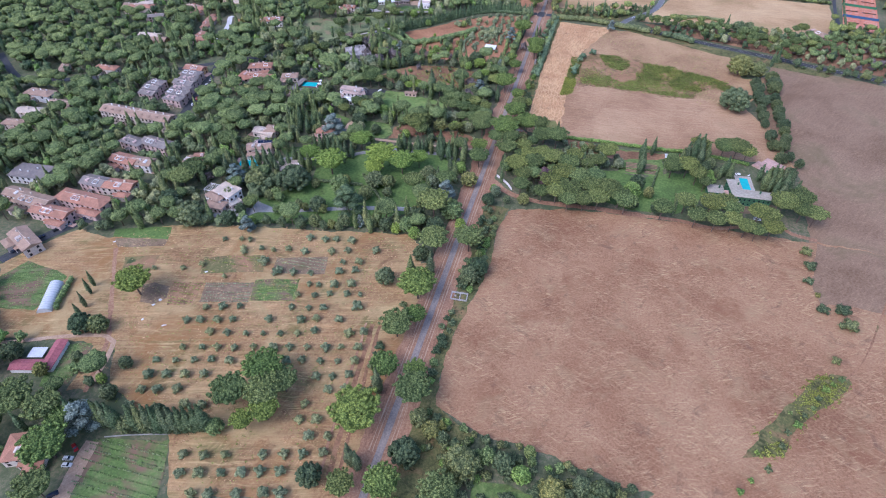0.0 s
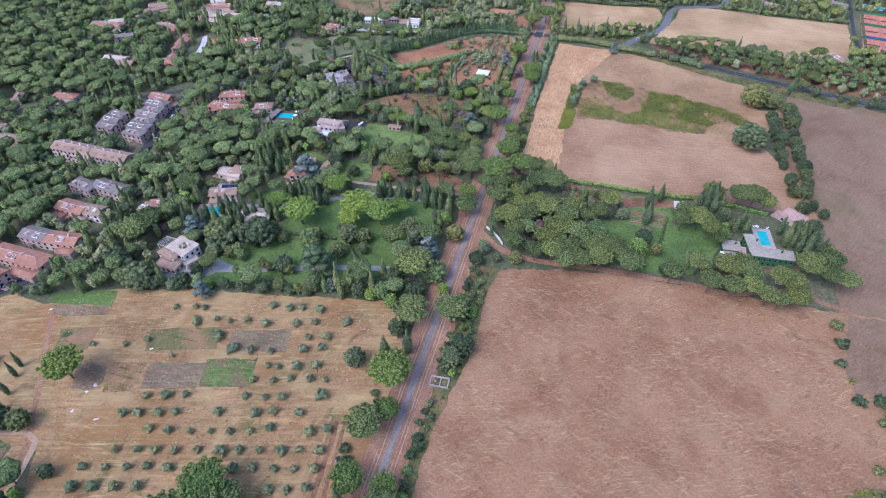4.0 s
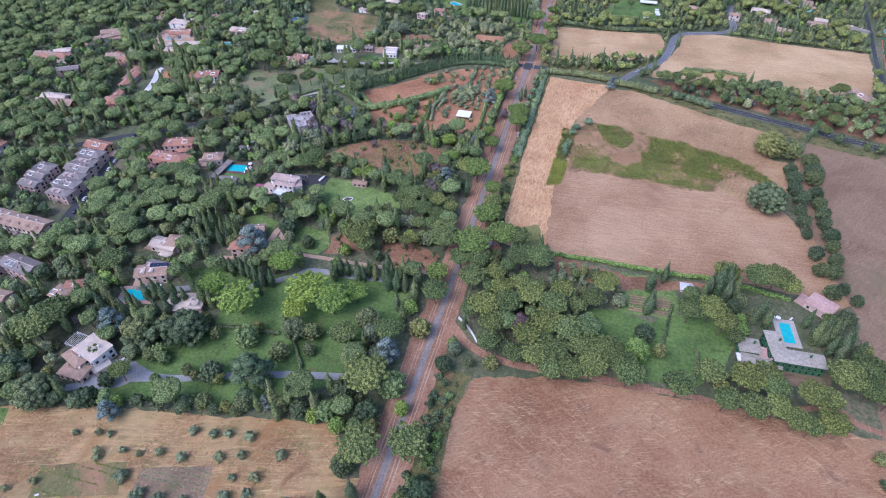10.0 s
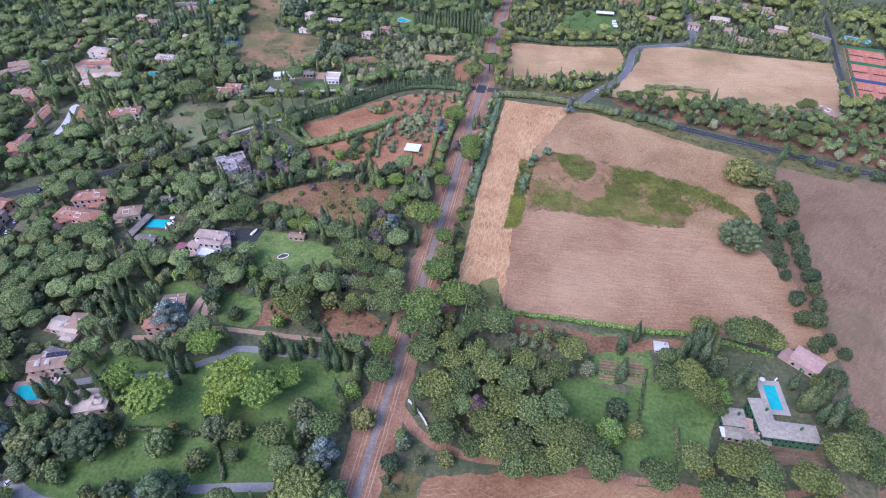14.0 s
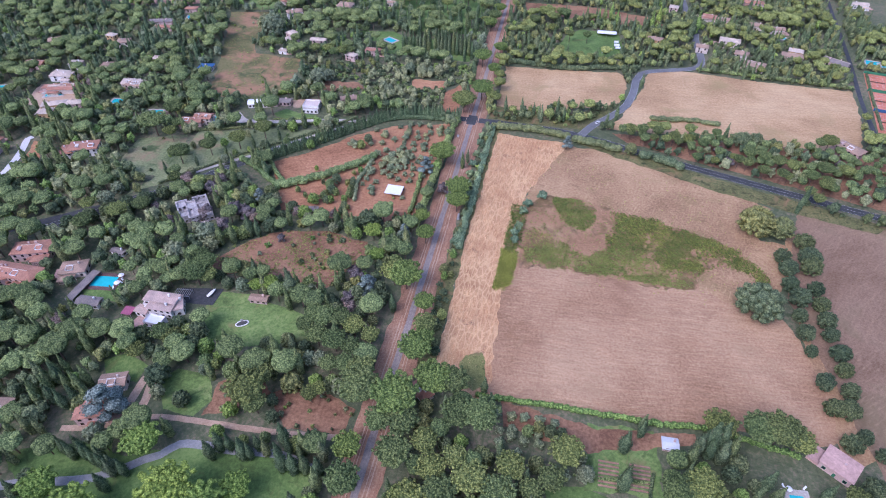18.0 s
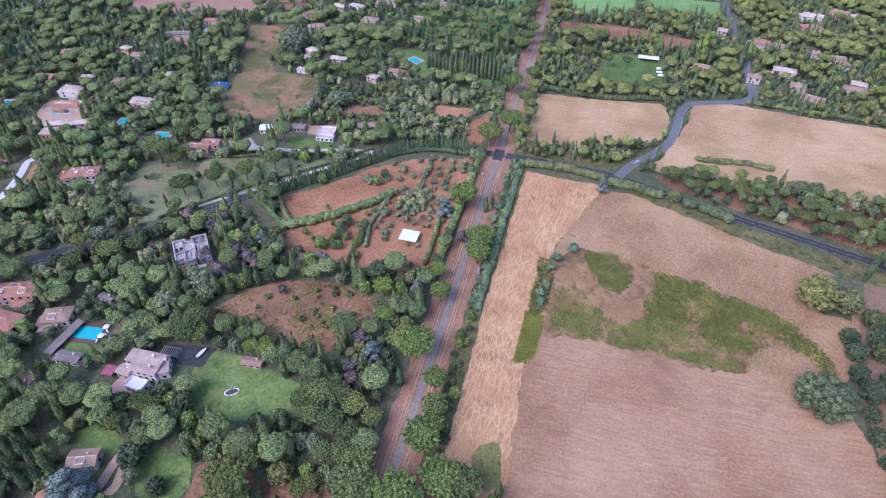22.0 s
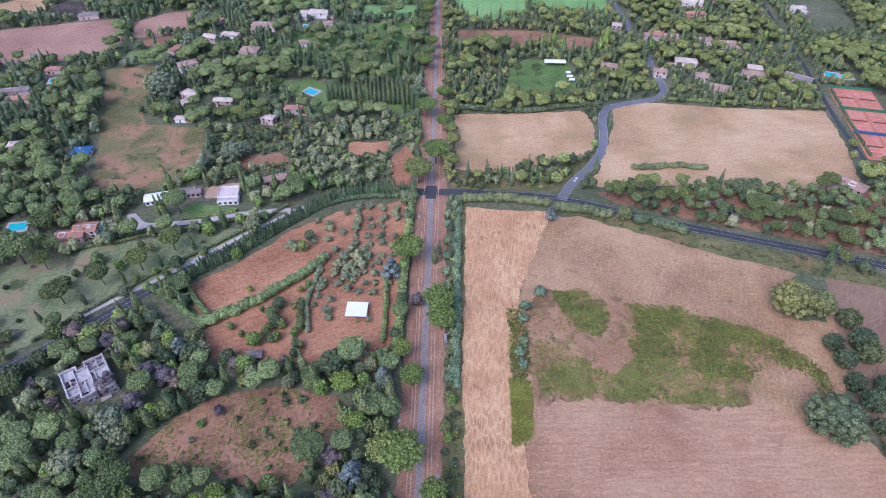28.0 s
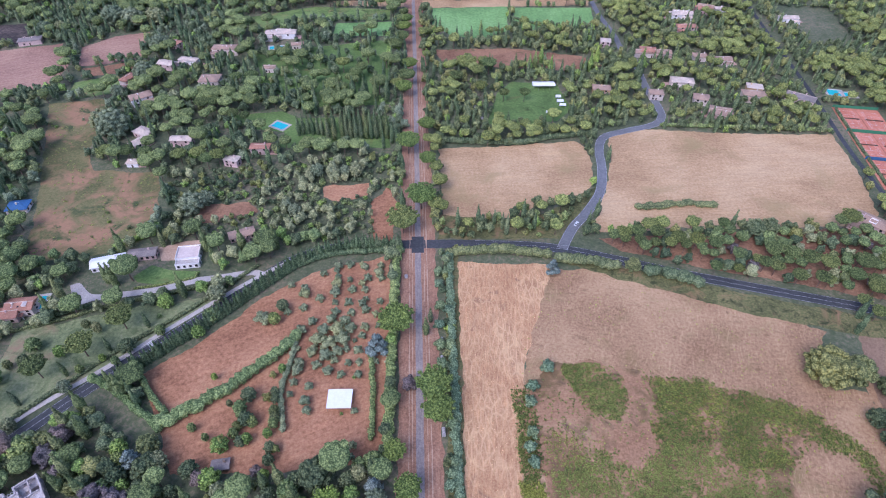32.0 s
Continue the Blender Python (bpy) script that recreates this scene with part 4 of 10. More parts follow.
GARDEN_MID = [(-212.1, 306.3), (-173.4, 322.6), (-166.5, 313.7), (-150.6, 319.9), (-132.9, 326.6), (-118.7, 327.1), (-98.7, 329.2), (-80.2, 326.0), (-77.3, 319.7),
    (-187.8, 288.7)]
LAWN_FOUNTAIN = [(-171.7, 393.6), (-172.8, 408.6), (-155.6, 410.6), (-138.1, 407.1), (-114.6, 402.9), (-108.6, 389.5), (-125.6, 382.4), (-143.6, 377.3), (-159.4, 379.0)]
LAWN_PINK = [(-201.9, 356.4), (-193.3, 362.3), (-179.5, 358.0), (-178.7, 348.2), (-196.0, 348.9)]
LAWN_STAR = [(-169.3, 350.8), (-164.2, 360.0), (-147.3, 359.2), (-140.2, 347.5), (-144.2, 338.4), (-159.4, 338.1)]
LAWN_POOL = [(-247.4, 398.5), (-219.1, 403.4), (-212.3, 390.8), (-236.5, 388.3)]
GARDEN_RIGHT = [(10.8, 339.6), (26.6, 343.4), (41.7, 340.0), (63.6, 352.3), (79.4, 356.1), (83.7, 337.2), (75.5, 319.5), (63.9, 305.7), (39.5, 302.2), (18.4, 305.8)]
KITCHEN_GARDEN = [(26.1, 372.3), (54.3, 374.5), (56.8, 345.6), (25.4, 341.4)]
VINE_STRIP = [(-14.0, 375.6), (28.1, 370.9), (55.3, 373.9), (71.9, 377.1), (71.6, 372.3), (26.7, 357.8), (-10.0, 363.1)]
VILLA_COURT = [(84.8, 325.2), (102.5, 334.0), (124.7, 331.9), (122.6, 319.7), (102.3, 318.4)]
GROVE = [(-263.5, 188.7), (-234.5, 209.0), (-192.0, 220.0), (-92.9, 241.3), (-79.2, 232.1), (-75.4, 204.5), (-77.7, 178.4), (-78.7, 148.4), (-76.8, 129.2), (-73.3, 101.5),
    (-74.1, 80.8), (-132.8, 63.9), (-149.0, 86.5), (-183.4, 98.7), (-191.7, 99.4), (-208.2, 125.6), (-224.1, 136.4), (-245.8, 169.6)]
GROVE_WEST = [(-308.1, 151.8), (-300.6, 168.8), (-287.9, 190.9), (-263.5, 188.7), (-245.8, 169.6), (-224.1, 136.4), (-208.2, 125.6), (-201.8, 96.5), (-209.4, 94.3),
    (-215.3, 119.8), (-237.0, 117.3), (-264.4, 109.4)]
PLOT_GREEN_A = [(-266.2, 197.1), (-233.8, 208.1), (-229.1, 197.5), (-262.5, 190.1)]
PLOT_SOIL_A = [(-260.2, 189.7), (-229.1, 197.5), (-228.0, 191.6), (-253.1, 183.4)]
PLOT_GREEN_B = [(-161.5, 181.6), (-138.3, 189.2), (-133.2, 173.6), (-156.5, 166.9)]
PLOT_ROWS = [(-186.6, 172.2), (-161.0, 179.5), (-156.7, 166.0), (-182.1, 158.3)]
PLOT_PALE = [(-204.1, 167.6), (-187.8, 172.3), (-184.6, 155.9), (-197.6, 152.2)]
PLOT_GREY = [(-158.4, 200.4), (-130.6, 209.9), (-126.4, 196.7), (-155.4, 188.4)]
PLOT_DRY = [(-199.5, 190.2), (-166.1, 201.2), (-160.7, 188.3), (-193.7, 177.5)]
PLOT_STRAW = [(-220.6, 184.1), (-206.2, 190.7), (-199.8, 175.7), (-216.7, 170.9)]
PLOT_WEED = [(-243.7, 177.5), (-224.7, 184.4), (-221.3, 169.6), (-235.1, 163.3)]
PLOT_DARK = [(-219.5, 161.0), (-214.0, 164.8), (-204.9, 163.8), (-201.0, 156.3), (-204.3, 150.3), (-212.9, 150.3)]
PLOT_VEG = [(-179.7, 70.9), (-180.3, 76.7), (-148.2, 85.4), (-142.6, 73.8), (-137.1, 60.8), (-171.8, 50.9), (-176.6, 61.5)]
PLOT_VEG_B = [(-233.0, 114.8), (-217.2, 120.0), (-211.7, 96.9), (-223.3, 91.9)]
PLOT_VEG_C = [(-300.7, 144.5), (-295.5, 159.3), (-273.5, 156.9), (-264.0, 155.0), (-262.7, 129.4), (-281.6, 126.1)]
LAWN_SW = [(-49.7, 108.3), (-38.6, 111.5), (-31.3, 103.3), (-32.9, 92.7), (-48.1, 88.3)]
LAWN_SW_B = [(-17.3, 104.8), (-3.5, 106.4), (8.4, 104.5), (-17.7, 97.0)]
BANK_SHRUBS = [(128.4, 190.2, 2.3), (124.5, 184.5, 1.8), (132.3, 194.5, 1.6), (121.2, 178.4, 1.5), (116.9, 173.3, 1.5), (113.0, 167.3, 2.5), (108.4, 162.4, 1.7),
    (105.1, 154.6, 1.9), (94.5, 148.9, 1.4), (98.1, 142.2, 1.9), (90.9, 135.2, 1.6), (86.1, 129.0, 2.0), (136.6, 198.3, 1.9), (111.1, 173.1, 1.3)]
GROVE_EXTRA = [(-146.7, 220.8, 3.0), (-137.4, 222.0, 2.8), (-131.3, 223.8, 2.5), (-121.8, 225.0, 3.3), (-180.5, 201.7, 2.5), (-170.1, 204.7, 2.2), (-163.0, 205.4, 2.0),
    (-154.8, 208.3, 2.7), (-143.4, 210.2, 2.9), (-129.3, 214.3, 2.7), (-121.0, 216.7, 2.7), (-105.7, 220.6, 3.2), (-162.7, 197.0, 2.2), (-119.8, 207.6, 2.4),
    (-111.5, 209.4, 2.6), (-118.0, 199.1, 3.0), (-110.2, 202.3, 2.6), (-185.7, 208.9, 2.0), (-180.5, 209.8, 2.0), (-195.5, 206.1, 2.0), (-178.7, 178.3, 1.8),
    (-151.6, 191.4, 2.8), (-142.1, 193.3, 2.1), (-116.5, 190.2, 2.7), (-108.2, 192.6, 2.7), (-130.6, 186.2, 2.0)]
BARES_B = [(-235.3, 490.7, 6.7), (-226.3, 489.3, 7.1), (-216.7, 486.6, 6.1), (-232.5, 494.7, 5.8), (-198.4, 473.9, 5.0), (-191.6, 470.9, 5.9), (-183.0, 469.0, 5.8),
    (-176.1, 465.4, 4.4), (-209.1, 480.1, 4.2)]
GREYS_B = [(-176.7, 487.8, 8.1), (-171.0, 484.2, 4.7)]
YARD_B = [(-141.9, 514.5, 4.1), (-144.4, 508.5, 3.6), (-140.5, 502.6, 4.0), (-144.8, 499.8, 3.5), (-146.3, 495.6, 3.4), (-149.2, 492.9, 3.9), (-151.0, 490.3, 5.8),
    (-147.6, 477.4, 6.0), (-150.3, 475.0, 5.1), (-140.8, 492.8, 2.9), (-130.0, 512.8, 2.6), (-129.4, 506.8, 2.8), (-128.8, 501.0, 2.7), (-128.7, 495.4, 2.9),
    (-128.1, 490.0, 2.9), (-127.6, 484.7, 2.8), (-127.0, 479.6, 2.8), (-109.4, 476.9, 9.3), (-102.0, 473.1, 6.9), (-116.9, 473.3, 6.4), (-90.1, 468.2, 6.3)]
PINES_LOT = [(-122.2, 350.1, 9.4), (-120.0, 359.5, 6.1), (-125.4, 345.9, 6.9), (-116.8, 345.7, 5.9), (-95.5, 355.9, 4.2), (-92.5, 359.0, 3.7), (-104.9, 397.0, 6.7),
    (-96.8, 398.8, 6.1), (-88.5, 395.2, 6.0), (-94.8, 385.0, 6.4), (-85.9, 383.6, 5.3), (-104.0, 386.4, 6.0), (-77.6, 375.5, 6.2), (-78.9, 392.0, 4.9),
    (-92.8, 372.2, 4.7), (-85.2, 373.8, 5.2), (-110.1, 398.9, 5.6), (-112.0, 391.8, 5.0)]
CYPRESS_B = [(-123.7, 327.6, 2.1), (-119.6, 327.2, 2.1), (-114.4, 327.1, 2.1), (-109.9, 325.6, 2.1), (-108.2, 329.8, 2.1), (-103.7, 328.2, 2.1), (-98.6, 328.1, 2.1),
    (-95.1, 331.4, 2.1), (-89.6, 330.1, 1.9), (-175.4, 311.1, 2.3), (-170.4, 309.7, 2.3), (-165.5, 308.4, 2.3), (-160.7, 307.0, 2.3), (-179.3, 312.8, 2.3),
    (-181.1, 309.9, 2.3), (-186.2, 311.3, 2.1), (-221.3, 340.3, 2.6), (-215.3, 338.5, 2.6), (-212.6, 340.7, 2.6), (-204.4, 337.9, 2.5), (-217.2, 332.0, 2.5),
    (-207.8, 331.1, 2.5), (-200.9, 329.7, 2.5), (-198.0, 333.3, 2.3)]
WEED_A = [(-1.3, 530.3), (11.8, 531.2), (19.5, 530.1), (24.0, 524.4), (26.2, 514.2), (20.7, 501.7), (9.1, 505.6), (2.9, 515.6)]
WEED_B = [(38.9, 523.2), (53.6, 522.0), (67.4, 516.7), (78.2, 513.0), (94.0, 508.6), (105.7, 500.7), (114.0, 492.0), (119.7, 480.0), (120.7, 468.5), (115.2, 467.3), (114.3, 480.8), (107.7, 486.6), (101.1, 491.3), (87.3, 483.6), (81.9, 477.9), (73.1, 478.7), (65.8, 477.8), (63.5, 484.1), (53.3, 488.3), (45.4, 490.9), (34.3, 487.9), (31.9, 495.5), (38.0, 506.5)]
WEED_C = [(-14.1, 478.4), (-1.7, 483.2), (9.4, 487.0), (17.7, 477.2), (30.1, 484.1), (34.4, 490.4), (46.8, 491.2), (63.3, 482.3), (73.0, 477.6), (81.7, 472.0), (79.4, 467.1), (63.6, 464.4), (48.6, 465.0), (30.7, 466.4), (12.3, 468.2), (-11.8, 466.2)]
WEED_E = [(-15.4, 495.3), (-2.5, 500.0), (12.1, 499.8), (17.8, 490.7), (9.4, 486.3), (-14.0, 477.7)]
WEED_D = [(-25.2, 476.1), (-17.4, 474.1), (-16.8, 460.4), (-20.5, 443.7), (-26.8, 442.3), (-26.8, 458.3)]
FIELD_BASE = [(-2.6, 593.2), (13.4, 593.0), (72.6, 576.8), (133.3, 548.0), (112.7, 517.1), (135.0, 513.6), (133.2, 487.4), (114.3, 454.9), (-31.2, 455.5), (-24.0, 500.8)]
AVENUE = [(135.4, 517.6), (162.7, 552.3), (156.3, 465.7), (150.6, 385.8), (133.2, 373.1), (129.0, 395.5), (128.3, 424.6), (129.6, 465.0)]
RESORT = [(-419.4, 549.4), (-427.7, 571.0), (-434.2, 593.0), (-403.7, 599.4), (-386.4, 582.5), (-378.2, 566.2), (-395.7, 556.0)]
YARD_EXTRA_A = [(-112.1, 595.5, 3.1), (-105.7, 596.3, 3.1), (-97.5, 594.0, 3.1), (-89.0, 595.1, 2.8), (-82.1, 593.8, 3.1), (-111.2, 587.4, 2.4), (-105.2, 585.2, 3.0),
    (-95.4, 586.3, 3.0), (-88.1, 586.2, 2.7), (-111.9, 578.4, 3.0), (-102.7, 577.9, 3.0), (-96.2, 577.8, 2.7), (-80.5, 576.4, 2.7), (-110.9, 569.4, 2.3),
    (-103.9, 568.9, 2.9), (-96.9, 568.5, 2.9), (-88.0, 569.5, 2.6), (-81.6, 569.4, 2.3), (-109.8, 562.6, 2.9), (-101.8, 562.2, 2.6), (-89.5, 561.2, 2.3),
    (-102.9, 553.5, 2.8), (-94.2, 553.0, 2.8), (-87.6, 554.0, 2.2), (-80.3, 553.5, 2.8), (-108.1, 546.0, 2.7), (-95.1, 547.5, 2.7), (-81.6, 546.3, 2.5),
    (-107.9, 540.0, 2.7), (-102.0, 539.9, 2.2), (-88.3, 539.3, 2.7), (-81.9, 539.6, 2.7), (-107.1, 533.5, 2.6)]
YARD_EXTRA_B = [(-100.4, 532.1, 2.4), (-95.2, 532.4, 2.4), (-87.6, 532.6, 2.1), (-81.8, 532.8, 2.4)]
YARD_EXTRA = YARD_EXTRA_A + YARD_EXTRA_B
TRACK_GROVE = [(-254.0, 182.1), (-236.6, 158.3), (-221.2, 137.3), (-212.3, 125.1), (-204.6, 107.1), (-200.8, 95.2)]
TRACK_GROVE_B = [(-262.1, 107.2), (-247.4, 113.6), (-237.8, 118.2), (-220.7, 124.2), (-213.3, 125.6), (-208.1, 123.4), (-204.8, 116.4), (-202.1, 106.2), (-200.9, 98.4)]
TRACK_GATE = [(-56.8, 311.2), (-49.5, 304.4), (-40.1, 297.8), (-24.9, 294.8), (-8.0, 295.4), (13.8, 297.4), (32.5, 297.7), (43.0, 298.7)]
TRACK_YARD = [(-173.6, 46.9), (-174.9, 53.5), (-177.7, 63.7), (-179.2, 71.1), (-179.8, 75.8)]
BANK_HEDGE = [(126.0, 196.2), (133.1, 201.3), (139.9, 201.9), (141.3, 198.4), (136.3, 190.5), (126.8, 181.0), (118.1, 172.0), (111.2, 162.8), (106.0, 150.4), (89.2, 145.6), (96.4, 158.5), (104.6, 169.1), (115.3, 182.8)]
PATH_FIELD = [(139.3, 200.2), (146.7, 208.9), (155.0, 224.2), (162.8, 241.4), (170.1, 257.5), (181.2, 277.9)]
FURROW_A = [(-87.0, 169.8), (-84.0, 146.9), (-80.3, 119.1), (-75.1, 88.2)]
FURROW_B = [(-83.3, 169.7), (-80.2, 146.2), (-76.4, 120.2), (-71.5, 89.3)]
FURROW_C = [(-90.8, 169.9), (-87.1, 146.0), (-84.4, 120.9), (-79.2, 89.5)]
HEDGE_VG_A = [(-169.5, 275.0), (-154.7, 277.9), (-137.9, 279.2)]
HEDGE_VG_B = [(-193.1, 223.7), (-168.8, 232.2), (-151.3, 238.7)]
HEDGE_VG_C = [(-140.6, 290.0), (-122.2, 270.6), (-117.5, 263.9)]
HEDGE_RG_A = [(52.7, 353.9), (49.8, 336.3), (47.2, 318.9)]
HEDGE_RG_B = [(65.0, 326.3), (63.6, 313.8), (61.7, 303.9)]
HEDGE_RG_C = [(21.5, 347.1), (39.5, 348.8), (51.3, 350.5)]
DRIVE_VILLA = [(-217.5, 223.5), (-207.2, 229.5), (-200.0, 235.6), (-196.7, 241.3), (-187.3, 240.4), (-175.0, 241.4), (-161.1, 245.9), (-140.4, 253.3), (-119.0, 259.7),
    (-96.2, 265.1)]
DRIVE_MID = [(-208.6, 290.9), (-195.0, 296.4), (-174.0, 302.2), (-162.3, 308.3), (-153.1, 315.7), (-148.0, 318.9), (-142.8, 324.8), (-132.9, 326.6), (-118.7, 327.1),
    (-104.1, 329.4), (-93.4, 329.0), (-80.2, 326.0)]
TRACK_RED = [(-197.4, 320.6), (-179.3, 325.1), (-170.5, 331.6), (-155.5, 335.2), (-131.9, 337.0), (-105.4, 338.8), (-75.3, 342.4)]
COURT_PINK = [(-175.7, 336.5), (-176.2, 353.3), (-172.8, 352.0), (-169.2, 339.3), (-171.1, 333.8)]
ROAD_LEFT_PATH = [(-244.3, 500.4), (-234.1, 512.0), (-209.9, 534.6), (-194.3, 551.0), (-167.6, 577.3), (-152.6, 590.8), (-139.9, 600.3), (-120.2, 610.7)]
ROAD_FARM = [(-249.3, 584.2), (-244.5, 579.5), (-239.5, 576.0), (-232.5, 575.7), (-224.4, 577.0), (-214.8, 578.9), (-206.6, 580.3), (-195.7, 583.8), (-187.9, 586.8), (-178.0, 588.6)]
ROAD_FARM_B = [(-178.0, 588.6), (-170.6, 590.1), (-159.1, 592.6), (-152.6, 590.8)]
COURT_FARM = [(-216.2, 612.8), (-201.2, 618.2), (-189.8, 619.8), (-188.2, 613.0), (-202.2, 610.6), (-202.5, 602.6), (-211.0, 602.3)]
LAWN_FARM = [(-218.4, 585.8), (-221.6, 590.6), (-214.9, 598.7), (-201.6, 594.5), (-187.2, 594.0), (-188.0, 589.5), (-204.3, 583.5)]
ROAD_TENNIS = [(225.5, 652.7), (231.1, 708.4), (242.5, 780.0), (253.2, 858.0), (262.1, 926.9), (271.1, 986.2)]
ROAD_TOP = [(107.6, 987.4), (107.9, 942.2), (111.3, 901.6), (110.3, 865.1)]
ROAD_TOWN = [(-311.2, 154.8), (-302.0, 178.8), (-291.9, 195.4), (-286.1, 201.0)]
ROAD_TOWN_B = [(-303.1, 307.4), (-311.5, 337.5), (-319.5, 369.5), (-327.6, 401.5), (-333.4, 420.4)]
ROAD_TOWN_C = [(-542.9, 379.4), (-485.1, 344.2), (-450.8, 349.5), (-416.7, 364.8), (-375.2, 386.8), (-344.3, 409.6), (-299.5, 442.0), (-245.1, 486.2)]
ROAD_WHITE_LANE = [(-367.6, 458.9), (-366.9, 465.4), (-366.2, 473.9), (-369.6, 488.3), (-374.9, 502.4), (-382.1, 516.8), (-380.8, 520.3)]
DRIVE_GARDEN_E = [(24.7, 298.3), (39.0, 298.2), (53.0, 299.1), (68.5, 299.6), (86.8, 298.4), (121.0, 310.5), (131.0, 305.0), (144.4, 302.8)]
PATH_TENT = [(-28.1, 771.6), (-24.0, 754.7), (-19.9, 741.1)]
OLIVES_A = [(-180.0, 145.2, 2.6), (-173.4, 147.1, 2.8), (-164.9, 149.6, 2.8), (-157.6, 152.2, 2.2), (-139.6, 157.3, 2.6), (-123.3, 161.5, 2.8), (-116.2, 164.6, 2.6),
    (-104.4, 166.9, 2.9), (-164.3, 141.7, 2.7), (-155.7, 143.7, 2.5), (-146.2, 145.9, 1.9), (-137.8, 148.3, 1.7), (-129.5, 150.6, 2.1), (-121.2, 153.0, 2.1),
    (-113.6, 157.0, 2.5), (-96.1, 160.0, 3.3), (-89.2, 163.2, 2.9), (-171.6, 129.7, 2.1), (-162.5, 132.3, 2.1), (-155.3, 134.3, 2.3), (-146.9, 136.3, 2.3),
    (-138.1, 139.3, 2.1), (-128.2, 141.1, 3.2), (-120.9, 144.2, 2.3), (-112.7, 146.5, 2.1), (-103.5, 148.7, 2.8), (-96.5, 151.2, 2.1), (-88.2, 153.1, 3.0),
    (-179.3, 119.4, 2.4), (-170.4, 121.9, 2.0), (-161.6, 124.5, 2.2), (-153.8, 127.1, 2.4), (-145.0, 128.7, 2.9)]
OLIVES_B = [(-118.7, 136.1, 2.8), (-111.6, 138.8, 2.4), (-102.8, 140.6, 2.2), (-94.8, 142.9, 1.8), (-86.9, 145.2, 2.9), (-177.5, 111.2, 3.1), (-169.4, 113.6, 2.9),
    (-161.0, 116.0, 2.9), (-152.4, 118.5, 2.9), (-100.8, 132.1, 2.7), (-93.5, 134.2, 2.2), (-86.5, 137.3, 2.7), (-175.5, 103.1, 2.8), (-168.4, 105.2, 2.8),
    (-159.7, 108.1, 3.0), (-92.5, 126.9, 2.8), (-85.1, 129.5, 2.5), (-175.0, 94.5, 2.8), (-151.3, 101.8, 3.4), (-143.6, 103.6, 2.9), (-99.3, 117.1, 2.6),
    (-98.1, 109.1, 2.7), (-91.0, 111.5, 2.9), (-90.7, 103.3, 3.1), (-82.8, 105.5, 2.5), (-137.9, 81.0, 2.6), (-129.2, 83.1, 2.7), (-120.9, 85.9, 2.4), (-105.5, 90.3, 2.7),
    (-97.0, 92.8, 2.6), (-89.3, 95.0, 2.6), (-81.5, 98.1, 2.7), (-134.4, 73.4, 2.7)]
OLIVES_C = [(-126.9, 75.6, 3.1), (-118.1, 78.4, 2.5), (-110.2, 80.7, 3.0), (-102.9, 83.3, 2.8), (-95.0, 85.6, 3.0), (-124.8, 67.2, 2.7), (-118.2, 69.1, 2.7),
    (-107.3, 72.2, 3.0), (-97.4, 75.9, 3.1), (-90.4, 77.1, 3.3), (-175.6, 155.7, 2.2), (-167.1, 158.4, 3.0), (-158.7, 161.4, 2.2), (-132.1, 168.2, 2.2),
    (-123.2, 170.2, 2.0), (-115.9, 172.3, 2.6), (-98.9, 177.7, 3.6), (-133.4, 177.1, 2.3), (-124.2, 179.2, 2.1), (-116.8, 182.5, 2.3), (-107.9, 185.0, 2.5),
    (-100.8, 186.5, 1.8), (-125.5, 186.7, 2.1), (-117.1, 189.1, 3.3), (-108.4, 192.5, 3.1), (-152.3, 189.1, 3.0), (-143.1, 191.8, 2.6), (-133.6, 193.9, 2.3),
    (-118.7, 199.4, 3.0), (-110.4, 202.7, 2.6), (-163.2, 194.6, 3.5), (-119.7, 207.1, 2.0), (-110.9, 209.6, 2.8)]
OLIVES_D = [(-178.6, 199.1, 2.4), (-144.5, 208.9, 2.9), (-129.5, 213.2, 2.9), (-104.9, 221.2, 3.1), (-196.3, 183.5, 2.0), (-204.9, 177.9, 1.9), (-220.4, 173.4, 1.7)]
OLIVES = OLIVES_A + OLIVES_B + OLIVES_C + OLIVES_D
OLIVES_YARD_A = [(-127.2, 574.7, 3.2), (-126.3, 565.7, 2.3), (-127.8, 578.7, 2.4), (-118.9, 572.0, 2.4), (-111.3, 582.6, 2.8), (-111.5, 575.8, 2.8), (-104.9, 585.2, 1.8),
    (-98.2, 582.4, 2.0), (-95.3, 571.6, 1.6), (-89.6, 590.1, 2.9), (-99.4, 596.6, 1.7), (-112.5, 592.4, 1.9), (-145.4, 558.5, 3.8), (-140.0, 554.8, 2.8),
    (-134.0, 563.3, 1.9), (-135.3, 581.6, 2.0), (-119.3, 589.7, 2.1), (-104.5, 556.7, 3.0), (-114.1, 550.9, 3.4), (-107.6, 550.8, 4.1), (-101.2, 551.9, 3.0),
    (-117.0, 545.2, 3.3), (-111.3, 542.8, 3.7), (-104.2, 545.0, 4.0), (-96.4, 539.2, 2.5), (-117.9, 538.5, 2.9), (-111.3, 536.2, 3.2), (-106.2, 538.3, 2.9),
    (-115.0, 530.9, 2.5), (-109.3, 527.7, 2.5), (-103.0, 525.5, 2.1), (-95.1, 525.4, 2.1), (-116.8, 519.7, 2.1)]
